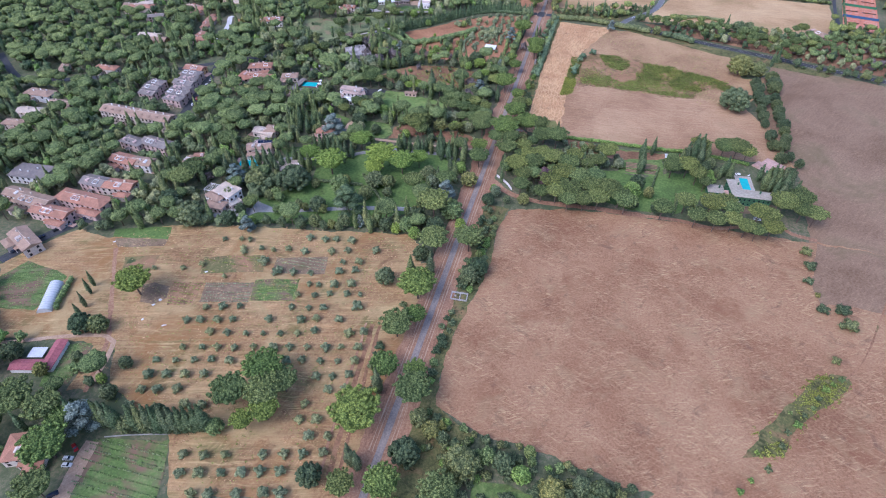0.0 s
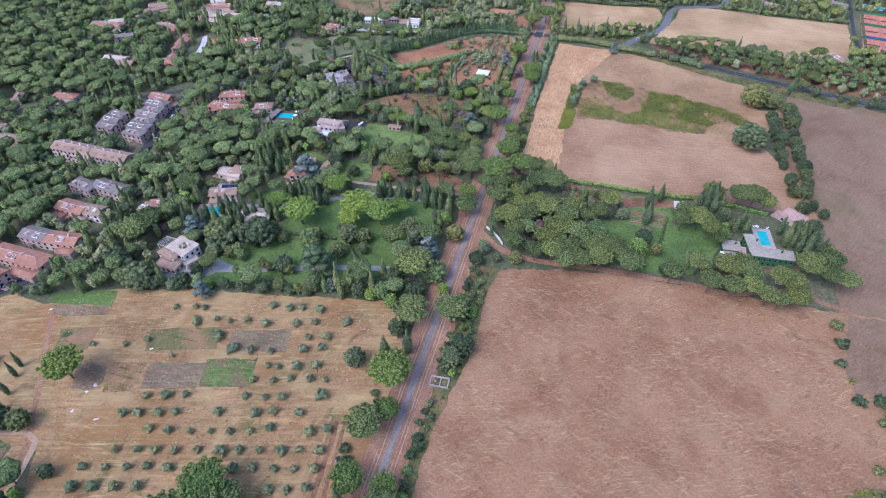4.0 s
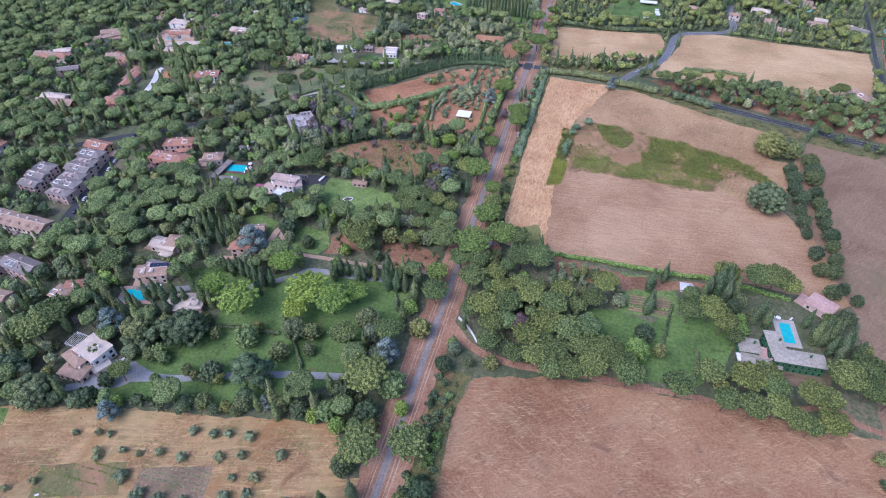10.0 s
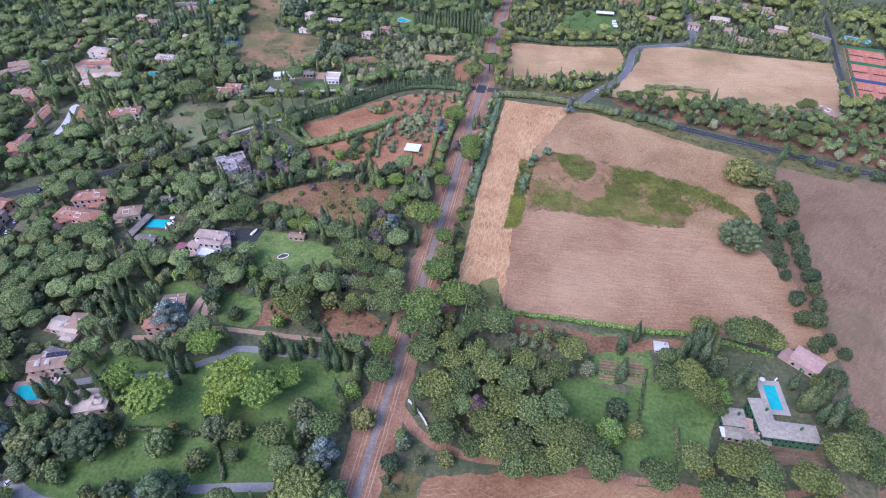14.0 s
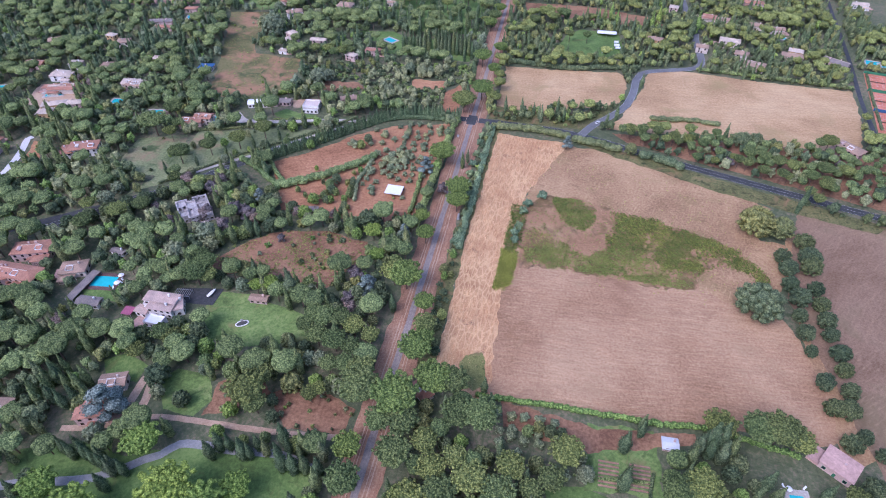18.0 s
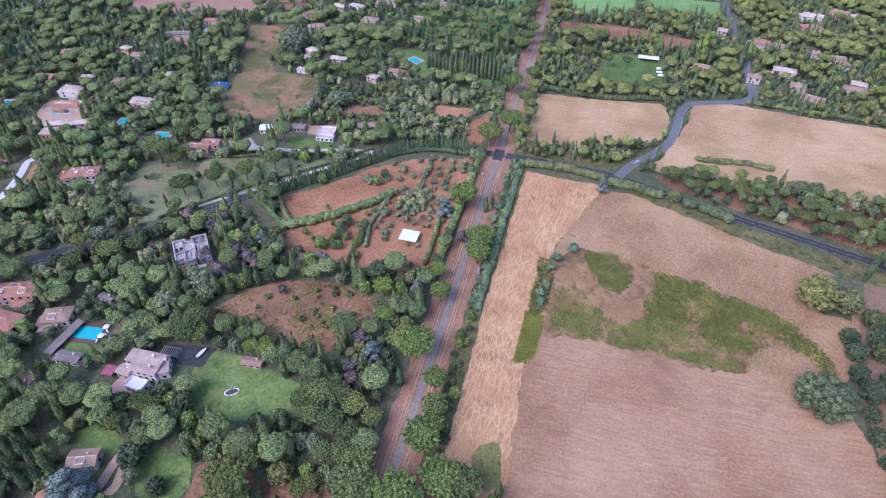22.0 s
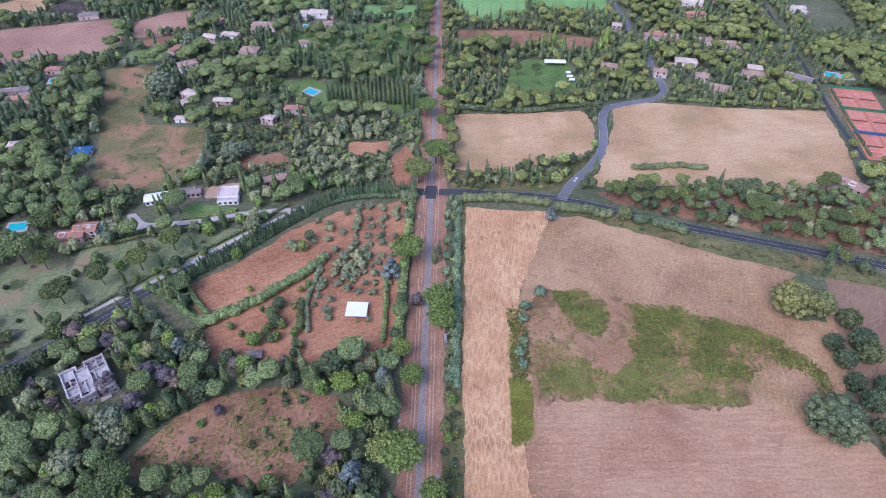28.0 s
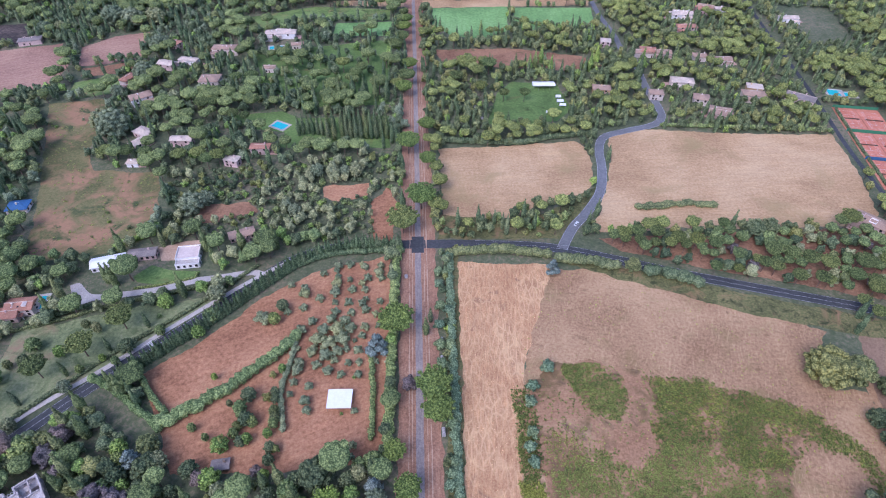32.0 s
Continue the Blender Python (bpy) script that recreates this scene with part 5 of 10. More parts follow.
OLIVES_YARD_B = [(-117.3, 512.0, 2.7), (-115.8, 507.3, 2.3), (-123.3, 527.9, 2.8), (-124.0, 521.8, 2.1), (-123.1, 532.1, 2.5), (-125.3, 551.1, 3.0), (-95.1, 507.0, 1.7),
    (-94.7, 563.9, 2.3), (-111.3, 558.0, 2.7), (-120.6, 556.9, 2.3), (-94.4, 491.1, 1.9), (-94.7, 486.2, 1.7), (-124.7, 515.9, 1.7)]
OLIVES_YARD = OLIVES_YARD_A + OLIVES_YARD_B
PINES_SOUTH = [(-70.3, 193.3, 10.4), (-65.6, 175.5, 5.7), (-72.3, 165.9, 8.4), (-68.7, 175.9, 6.7), (-69.7, 141.9, 7.0), (-55.1, 143.5, 5.8), (-52.9, 132.9, 8.8),
    (-72.2, 114.6, 11.4), (-51.4, 89.4, 7.7), (-29.0, 92.0, 8.1), (-122.3, 124.6, 9.6), (-130.9, 109.5, 8.8), (-116.3, 113.7, 9.3), (-112.0, 106.0, 6.9),
    (-119.0, 99.2, 5.2), (-111.0, 121.5, 7.2), (-215.6, 154.6, 9.7), (-204.5, 80.4, 8.3), (-201.0, 85.4, 8.3), (-220.3, 79.8, 9.7), (-189.4, 65.5, 9.7),
    (-181.5, 50.5, 7.7), (-194.0, 77.7, 6.2), (-67.1, 84.9, 5.9)]
OAKS_SOUTH = [(-23.8, 107.2, 8.7), (-47.8, 105.4, 7.3), (-7.5, 112.7, 5.4), (0.8, 110.1, 4.6), (13.5, 106.5, 6.3), (32.3, 111.1, 5.7), (24.8, 112.1, 4.5),
    (-14.3, 114.2, 4.4), (-46.8, 123.1, 5.0), (-40.4, 119.2, 4.6), (-43.9, 220.9, 6.4), (-47.2, 212.3, 6.2), (-81.7, 86.4, 5.8), (-91.1, 199.7, 6.0), (-190.6, 112.8, 3.6),
    (-195.9, 102.4, 2.8), (-227.1, 125.9, 6.7), (-218.8, 128.2, 5.8), (-158.1, 93.0, 5.3), (-130.7, 94.8, 4.6), (-167.8, 85.4, 4.9), (-187.1, 96.8, 4.3),
    (-226.7, 98.4, 3.9), (-228.0, 124.3, 6.5), (-246.9, 102.9, 5.5)]
CYPRESS_SOUTH = [(-179.3, 84.4, 2.5), (-175.8, 84.3, 2.6), (-172.4, 84.5, 2.6), (-169.4, 85.0, 2.8), (-166.0, 85.4, 2.8), (-162.9, 86.1, 2.8), (-159.6, 86.8, 2.8),
    (-156.3, 87.6, 2.8), (-153.1, 88.3, 2.8), (-149.6, 89.1, 2.8), (-146.3, 90.1, 2.6), (-143.3, 91.1, 2.6), (-140.3, 92.2, 2.6), (-137.5, 93.4, 2.6), (-134.8, 94.3, 2.8),
    (-69.9, 132.9, 2.4), (-69.0, 212.7, 2.3), (-68.7, 97.1, 2.2), (-64.8, 95.7, 1.9), (-77.7, 205.5, 2.5), (-242.2, 148.0, 1.2), (-237.8, 139.3, 1.2),
    (-234.3, 132.1, 1.2), (-244.4, 153.3, 1.2)]
CEDARS_BLUE = [(-187.2, 81.5, 7.9), (-186.0, 217.1, 5.1), (-218.2, 259.0, 7.4), (-79.7, 280.9, 6.7), (-122.5, 240.8, 3.1), (-180.9, 331.9, 9.2), (-92.0, 424.9, 5.6),
    (-181.7, 484.5, 4.5), (-83.9, 472.2, 4.1), (-86.8, 538.8, 5.7), (3.8, 588.8, 4.1)]
BUSH_ROW = [(135.2, 288.1, 4.3), (135.3, 276.0, 4.5), (132.9, 263.0, 3.4), (135.8, 253.8, 2.1), (136.3, 242.7, 4.1), (146.1, 244.7, 5.0), (147.0, 233.6, 5.4),
    (136.3, 209.2, 3.0)]
PINES_GARDEN = [(-181.4, 294.0, 7.0), (-161.9, 286.3, 10.0), (-131.4, 302.4, 10.1), (-132.3, 290.6, 6.3), (-115.9, 299.6, 9.2), (-107.2, 310.0, 6.1), (-153.5, 319.4, 7.7),
    (-102.0, 282.0, 6.8), (-81.9, 290.3, 6.5), (-81.9, 261.4, 10.3), (-245.2, 253.8, 9.0), (-246.8, 242.7, 8.8), (-192.6, 235.0, 5.0), (-72.1, 229.6, 9.0),
    (-53.4, 236.8, 8.7), (-244.1, 293.2, 7.7), (-164.8, 285.5, 8.0), (-76.4, 371.4, 6.8)]
PINES_ROAD = [(-74.6, 361.8, 9.8), (-70.9, 335.4, 6.3), (-67.7, 321.4, 7.3), (-55.8, 388.7, 8.3), (-54.8, 404.4, 6.0), (-72.0, 432.5, 9.4), (-53.8, 396.0, 5.8),
    (-57.5, 360.9, 10.8), (-52.5, 365.1, 8.5), (-58.7, 418.2, 5.6), (-43.5, 373.4, 8.9), (-78.2, 549.9, 9.1), (-76.3, 485.2, 4.8), (-70.6, 469.9, 5.7),
    (-60.3, 514.7, 8.3), (-58.8, 502.6, 7.2), (-77.5, 623.3, 9.7), (-67.3, 645.5, 9.5), (-62.3, 648.2, 8.5), (-74.1, 645.6, 8.1), (-80.1, 801.6, 7.2), (-81.8, 782.9, 7.0),
    (-78.4, 823.5, 6.5), (-76.7, 705.1, 8.4), (-63.3, 686.9, 5.9), (-64.2, 728.8, 6.4), (-91.6, 859.7, 6.9), (-86.3, 877.4, 6.6), (-85.0, 899.9, 6.3), (-83.4, 918.4, 5.9)]
PINES_RIGHT_A = [(-55.6, 362.9, 9.3), (-61.3, 349.3, 6.5), (-51.4, 336.1, 7.9), (-73.7, 370.3, 6.4), (-51.6, 350.5, 7.5), (-40.4, 344.0, 5.9), (-29.2, 358.6, 7.8), (-19.6, 359.7, 8.6), (-34.3, 374.4, 7.6), (-35.0, 333.3, 6.5), (-19.3, 331.9, 7.7), (-29.8, 323.1, 7.9), (-41.0, 318.4, 7.9), (-7.7, 328.1, 7.9), (-4.4, 340.6, 6.5), (4.5, 333.0, 5.2), (11.8, 339.4, 6.0), (16.8, 351.2, 7.4), (-9.0, 316.7, 8.1), (-17.0, 306.5, 7.6), (0.9, 314.3, 8.0), (9.2, 306.5, 7.4), (-2.9, 300.6, 7.7), (-11.4, 295.7, 6.6), (20.1, 307.2, 8.1), (14.7, 296.2, 7.2), (6.2, 292.5, 6.8), (-3.2, 289.8, 6.1), (27.6, 302.2, 7.2), (31.4, 296.4, 7.5), (-34.9, 309.2, 6.6), (-34.3, 297.7, 6.0), (-20.4, 294.3, 5.5)]
PINES_RIGHT_B = [(78.5, 376.8, 7.5), (94.2, 378.2, 7.9), (103.0, 379.2, 8.7), (109.3, 376.4, 6.6), (59.7, 344.7, 7.5), (69.1, 347.5, 7.9), (75.2, 341.1, 6.9), (80.1, 334.6, 4.5), (53.5, 297.2, 7.0), (67.2, 307.9, 6.8), (73.0, 306.2, 7.1), (82.3, 308.9, 8.1), (91.0, 313.6, 7.1), (93.6, 307.7, 7.0), (73.1, 295.3, 6.5), (84.2, 294.4, 6.8), (94.0, 297.2, 6.4), (101.2, 293.2, 6.0), (109.7, 308.0, 7.2), (115.9, 307.7, 6.2), (115.2, 295.3, 7.0), (107.1, 291.9, 5.3), (124.7, 321.1, 8.8), (135.9, 328.9, 8.2), (135.0, 317.5, 7.3), (126.7, 315.1, 6.9), (142.2, 315.3, 6.9), (126.1, 355.8, 5.4), (-35.1, 328.8, 4.9), (-26.9, 340.1, 5.4)]
PINES_RIGHT = PINES_RIGHT_A + PINES_RIGHT_B
OAKS_GARDEN = [(-178.6, 264.2, 11.2), (-202.7, 258.6, 8.2), (-129.7, 266.9, 5.3), (-148.5, 270.3, 6.9), (-119.6, 282.6, 5.1), (-96.3, 297.5, 6.3), (-154.1, 247.7, 5.8),
    (-70.8, 263.8, 7.5), (-68.8, 299.2, 5.9), (-91.1, 254.6, 5.7), (-77.1, 248.0, 6.2), (-131.8, 237.4, 4.5), (-149.2, 233.5, 4.2), (-115.4, 241.1, 4.2),
    (-106.1, 241.7, 4.8), (-94.1, 244.1, 5.5), (-102.5, 250.2, 3.2), (-222.3, 215.5, 9.7), (-244.6, 225.1, 7.7), (-185.6, 251.9, 4.2), (-166.8, 246.4, 2.9),
    (-201.2, 220.6, 5.3), (-128.6, 281.3, 6.6), (-192.3, 297.6, 3.8), (-193.1, 331.1, 4.5), (-168.3, 351.2, 6.1), (-151.6, 343.0, 4.1), (35.2, 314.6, 6.8),
    (38.5, 327.0, 5.4), (46.1, 319.0, 3.8), (37.4, 304.3, 3.3)]
GARDEN_LEAFY = [(-149.7, 232.7, 3.3), (-131.8, 237.9, 5.1), (-116.5, 238.1, 4.6), (-106.1, 242.5, 5.1), (-94.7, 245.0, 5.5), (-91.0, 257.0, 3.8), (-75.7, 249.9, 4.1),
    (-73.6, 243.7, 4.5), (-130.5, 267.4, 5.0), (-129.2, 281.5, 5.7), (-121.4, 283.0, 4.4), (-66.3, 264.1, 5.7), (-63.2, 255.0, 3.7), (-188.5, 249.0, 4.0),
    (-181.4, 248.8, 3.5), (-150.1, 245.9, 3.8), (-117.0, 273.0, 3.5), (-97.6, 278.6, 3.5), (-80.1, 241.9, 3.6), (-139.1, 234.4, 3.2), (-165.8, 269.1, 3.6),
    (-177.9, 237.8, 2.9), (-198.0, 238.2, 3.4)]
GARDEN_DARK = [(-202.1, 257.7, 8.2), (-151.5, 267.9, 6.1), (-184.1, 251.1, 3.5), (-85.3, 264.5, 9.1), (-69.7, 299.6, 5.7), (-93.1, 258.6, 4.3), (-199.0, 231.0, 4.3),
    (-214.0, 242.4, 5.0), (-161.5, 244.9, 2.9), (-147.9, 278.7, 3.6)]
GARDEN_CYPRESS_A = [(-214.4, 281.1, 2.5), (-210.4, 283.1, 2.7), (-204.6, 282.0, 2.7), (-202.4, 286.6, 2.5), (-196.1, 280.6, 2.7), (-192.5, 283.5, 2.4),
    (-191.8, 290.9, 2.5), (-184.6, 286.6, 2.7), (-178.5, 285.7, 2.4), (-197.4, 275.2, 2.4), (-201.9, 272.4, 2.4), (-212.4, 272.0, 2.4), (-221.2, 275.3, 2.4),
    (-216.5, 267.1, 2.6), (-225.2, 270.2, 2.4), (-230.4, 266.8, 2.7), (-161.1, 308.8, 2.2), (-156.1, 308.1, 2.2), (-159.9, 300.9, 2.5), (-168.0, 311.0, 2.3),
    (-100.6, 286.2, 2.0), (-89.4, 296.5, 2.1), (-79.9, 304.7, 2.4), (-84.8, 310.8, 2.1), (119.8, 350.3, 2.6), (121.9, 347.0, 2.6), (124.9, 342.2, 2.5),
    (128.2, 339.5, 2.5), (133.8, 348.6, 2.5), (117.0, 357.5, 2.3), (70.3, 367.6, 2.8), (74.6, 366.6, 2.8), (78.9, 365.6, 3.1)]
GARDEN_CYPRESS_B = [(83.5, 369.1, 2.8), (95.1, 357.3, 2.7), (97.3, 351.8, 2.6), (67.1, 362.2, 2.5), (47.9, 370.4, 1.9), (75.8, 339.5, 2.3), (78.3, 336.4, 2.3),
    (42.2, 350.6, 1.8), (129.5, 353.1, 2.6), (136.2, 341.8, 2.5)]
GARDEN_CYPRESS = GARDEN_CYPRESS_A + GARDEN_CYPRESS_B
GARDEN_ROUND = [(37.9, 329.3, 5.0), (34.1, 318.5, 6.3), (54.1, 297.8, 6.9), (83.8, 342.6, 5.2), (10.2, 362.7, 3.2), (5.3, 363.7, 3.2), (14.9, 363.1, 2.9),
    (0.9, 361.0, 3.2)]
CEDAR_DARK = [(-134.2, 250.0, 11.1), (37.9, 324.2, 5.0)]
OAK_FIELD = [(107.9, 454.4, 12.3), (117.9, 521.7, 11.6), (120.3, 519.1, 8.6), (131.7, 520.9, 8.3), (131.8, 514.9, 6.8)]
OAKS_AVENUE = [(128.8, 498.1, 5.3), (129.9, 488.3, 6.0), (128.4, 475.6, 5.4), (131.0, 465.9, 6.5), (128.7, 454.2, 4.4), (143.0, 499.1, 7.3), (142.4, 491.8, 6.8),
    (140.7, 475.0, 5.0), (140.8, 463.7, 5.2), (140.9, 452.9, 5.5), (140.4, 443.7, 4.6), (141.7, 432.2, 5.5), (141.0, 422.8, 4.7), (130.7, 414.1, 5.0), (130.5, 400.2, 4.8),
    (129.1, 431.8, 3.5), (128.9, 442.7, 5.0), (133.5, 383.4, 5.1), (142.9, 512.7, 6.3), (136.1, 517.0, 7.2), (138.4, 403.3, 3.5), (126.4, 517.5, 7.3), (138.5, 422.6, 5.9),
    (136.5, 400.1, 5.6), (140.5, 411.1, 4.8), (139.9, 455.2, 5.8), (129.8, 413.1, 4.9), (131.6, 383.0, 5.0), (140.2, 388.5, 3.8), (136.4, 364.3, 5.5), (145.2, 381.0, 3.7)]
SHRUBS_ROAD = [(-57.7, 589.8, 2.9), (-57.4, 581.4, 2.8), (-57.0, 565.6, 3.1), (-57.8, 553.3, 3.0), (-57.4, 541.7, 3.1), (-56.7, 530.8, 3.0), (-57.6, 524.6, 2.8),
    (-51.7, 601.5, 3.2), (-53.1, 589.8, 3.1), (-52.9, 563.0, 2.7), (-52.3, 541.6, 2.9), (-54.4, 530.7, 2.7), (-53.8, 520.4, 2.4), (-54.9, 510.7, 2.5), (-52.7, 499.7, 2.9),
    (-52.1, 494.5, 2.6), (-51.7, 482.9, 2.8), (-53.4, 478.2, 2.7), (-54.3, 473.6, 2.7), (-7.8, 527.9, 3.5), (-16.2, 517.9, 3.1), (-18.0, 510.2, 3.0), (-19.1, 495.7, 2.9),
    (-20.8, 488.9, 2.8), (-20.1, 482.3, 2.8)]
CYPRESS_ROAD_A = [(-64.1, 549.0, 1.7), (-61.9, 556.8, 1.3), (-72.5, 521.1, 1.7), (-85.3, 479.2, 1.8), (-126.9, 474.5, 1.9), (-166.7, 471.5, 1.7), (-74.7, 415.4, 1.9),
    (-98.5, 334.7, 2.5), (-80.0, 331.4, 2.2), (-87.2, 336.2, 1.9), (-112.3, 324.8, 2.3), (-123.5, 326.0, 2.2), (-125.5, 322.0, 2.2), (-89.7, 323.7, 2.4),
    (-94.8, 323.9, 2.4), (-114.1, 379.8, 2.0), (-121.5, 376.5, 2.2), (-85.3, 324.9, 2.1), (-79.6, 324.9, 2.1), (-128.7, 412.4, 3.6), (-16.9, 370.3, 1.6),
    (-20.7, 377.3, 1.6), (48.6, 373.6, 1.7), (69.6, 365.6, 3.3), (74.7, 370.1, 3.3), (78.7, 371.3, 3.3), (93.6, 355.1, 3.6), (123.0, 351.5, 2.7), (125.3, 349.5, 2.7),
    (129.3, 343.0, 3.0), (118.8, 347.6, 2.7), (78.9, 332.2, 2.7), (40.6, 361.8, 2.5)]
CYPRESS_ROAD_B = [(40.0, 345.3, 2.6)]
CYPRESS_ROAD = CYPRESS_ROAD_A + CYPRESS_ROAD_B
POPLARS = [(-14.3, 898.9, 2.1), (20.9, 821.6, 2.8), (26.6, 828.8, 2.8), (33.1, 837.3, 2.9), (38.3, 818.4, 2.8), (78.7, 831.5, 3.3), (72.4, 824.2, 2.8),
    (107.7, 805.7, 4.1), (114.1, 820.7, 3.8), (9.2, 821.7, 2.8), (145.7, 830.8, 2.9), (111.6, 842.0, 3.4)]
CYPRESS_ROWS = [(-155.2, 728.4, 1.6), (-152.2, 729.8, 1.6), (-148.7, 730.5, 1.6), (-145.4, 729.7, 1.6), (-141.8, 729.7, 1.6), (-138.4, 728.2, 1.6), (-134.6, 729.6, 2.0),
    (-130.7, 731.1, 2.0), (-124.9, 732.5, 2.0), (-122.1, 733.2, 2.0), (-118.9, 733.2, 2.0), (-115.6, 732.4, 2.0), (-111.9, 732.3, 2.0), (-108.4, 733.1, 2.0),
    (-104.7, 733.0, 2.0), (-101.1, 733.0, 2.0), (-97.5, 732.9, 2.0), (-93.8, 732.9, 2.0), (-187.2, 771.2, 1.7), (-181.2, 773.7, 1.7), (-170.4, 773.6, 1.7),
    (-161.8, 773.5, 1.7), (-151.2, 775.2, 1.7), (-142.8, 776.8, 1.7), (-132.1, 778.5, 2.2), (-121.2, 778.3, 2.2), (-112.5, 778.3, 2.2), (-103.6, 776.4, 2.2),
    (-94.9, 776.3, 2.2)]
PARK_PINES = [(-254.0, 513.3, 8.2), (-239.2, 527.0, 6.8), (-223.7, 538.7, 7.5), (-211.8, 555.0, 7.6), (-291.1, 541.5, 12.0), (-276.2, 537.8, 5.9), (-290.3, 566.1, 8.6), (-278.1, 549.7, 5.2)]
PARK_CYPRESS = [(-257.4, 499.6, 1.5), (-242.5, 513.1, 1.5), (-228.4, 527.9, 1.5), (-214.2, 541.7, 1.5), (-201.1, 555.9, 1.5), (-189.0, 574.9, 1.4), (-194.9, 517.6, 1.8), (-190.0, 512.3, 1.8)]
PARK_TREES = [(-258.5, 524.4, 4.5), (-250.3, 534.6, 3.2), (-256.7, 532.4, 2.5), (-224.8, 519.8, 3.3), (-235.9, 539.2, 3.5), (-249.9, 542.9, 4.3), (-205.1, 541.4, 4.6), (-224.5, 553.2, 2.8), (-196.2, 569.2, 4.8), (-230.9, 555.7, 2.5), (-188.8, 576.7, 3.5), (-171.3, 572.4, 5.8), (-170.9, 559.4, 4.6), (-174.3, 549.6, 3.9), (-193.3, 551.2, 3.0), (-239.4, 501.5, 3.3), (-222.7, 529.5, 2.3), (-214.9, 535.8, 2.0), (-208.2, 534.0, 2.3)]
YARD_TREES = [(-148.5, 490.8, 4.4), (-138.4, 494.0, 2.8), (-137.8, 501.7, 2.9), (-143.8, 500.1, 2.6), (-144.6, 496.6, 2.5), (-143.5, 505.4, 2.6), (-155.9, 495.1, 1.9),
    (-133.8, 513.6, 2.7), (-131.1, 516.4, 2.4), (-128.5, 503.4, 2.9), (-130.3, 496.4, 2.5), (-125.8, 489.6, 2.2), (-128.1, 478.5, 2.7), (-162.8, 499.5, 2.2),
    (-129.9, 528.4, 2.4), (-133.7, 525.4, 2.1), (-149.8, 511.0, 1.7), (-160.1, 524.8, 1.7)]
MIX_NEAR = [(-177.3, 491.0, 5.6), (-174.6, 481.4, 6.6), (-185.3, 478.5, 4.5), (-148.6, 476.4, 5.6), (-106.7, 477.2, 8.3), (-94.6, 475.5, 4.1), (-115.3, 475.8, 3.8),
    (-92.6, 469.6, 4.4), (-99.9, 470.4, 3.8), (-201.1, 474.3, 3.5), (-206.8, 477.4, 3.3), (-225.7, 488.6, 6.9), (-220.5, 493.4, 5.3), (-227.8, 483.8, 5.1),
    (-175.1, 470.9, 4.3), (-189.4, 474.1, 3.8), (-162.6, 472.2, 3.2)]
HOUSES_1 = [(-332.2, 308.1, 60.7, 11.0, -1.5, 9.0, 'block'), (-309.4, 195.3, 26.0, 9.0, -0.5, 6.0, 'red'), (-299.7, 211.2, 36.1, 11.0, -1.5, 6.0, 'red'),
    (-305.1, 169.9, 22.6, 10.0, -24.9, 6.0, 'tile'), (-327.3, 201.4, 23.3, 12.0, -3.2, 6.0, 'tile'), (-347.3, 205.7, 13.9, 9.0, -0.8, 5.0, 'tile'),
    (-354.3, 226.6, 25.6, 14.0, 6.2, 6.0, 'flat'), (-305.5, 229.0, 16.6, 10.0, -1.6, 6.0, 'slate'), (-287.6, 230.0, 21.0, 10.0, 6.9, 6.0, 'tile'),
    (-303.5, 256.2, 19.9, 10.0, -4.4, 6.0, 'red'), (-289.7, 256.9, 14.7, 9.0, 3.4, 6.0, 'tile'), (-313.9, 277.5, 17.9, 9.0, -9.0, 6.0, 'slate'),
    (-295.5, 280.2, 21.8, 10.0, -6.9, 6.0, 'slate'), (-435.7, 318.8, 24.4, 10.0, 0.6, 6.0, 'tile')]
HOUSES_2 = [(-407.1, 310.6, 18.5, 9.0, 6.4, 5.0, 'tile'), (-421.7, 294.1, 19.6, 9.0, 7.3, 5.0, 'tile'), (-420.4, 276.1, 16.2, 8.0, 6.1, 5.0, 'tile'),
    
    (-281.4, 394.1, 27.0, 10.0, 0.7, 6.0, 'red'),
    (-418.3, 437.6, 31.2, 10.0, 7.7, 5.0, 'tile'), (-484.2, 507.4, 27.4, 10.0, 11.2, 5.0, 'tile'), (-428.9, 521.3, 18.2, 9.0, 1.9, 5.0, 'tile'),
    (-374.1, 451.9, 16.7, 8.0, -9.4, 5.0, 'red'), (-338.0, 506.0, 9.0, 11.0, 22.0, 4.5, 'redwhite')]
HOUSES_3 = [(-267.7, 567.4, 12.6, 8.0, 5.8, 5.0, 'tile'), (-455.6, 365.6, 19.4, 6.0, -61.1, 4.0, 'tile'), (-418.6, 375.5, 20.5, 8.0, 5.3, 4.0, 'tile'),
    (-201.3, 65.0, 16.2, 12.0, 24.8, 5.0, 'tile'), (-260.5, 270.4, 9.5, 8.0, -5.0, 4.0, 'tile'), (-257.3, 276.3, 10.1, 7.0, 21.1, 4.0, 'red'),
    (-222.2, 296.3, 16.4, 9.0, 23.6, 6.0, 'tile'),
    (-220.3, 299.9, 13.9, 7.0, -0.8, 6.0, 'slate'), (-192.6, 282.8, 17.8, 11.0, 21.4, 4.0, 'pink'), (-231.0, 318.8, 15.7, 8.0, -0.2, 4.0, 'tile'),
    (-185.8, 329.0, 12.7, 8.0, 20.6, 6.0, 'red')]
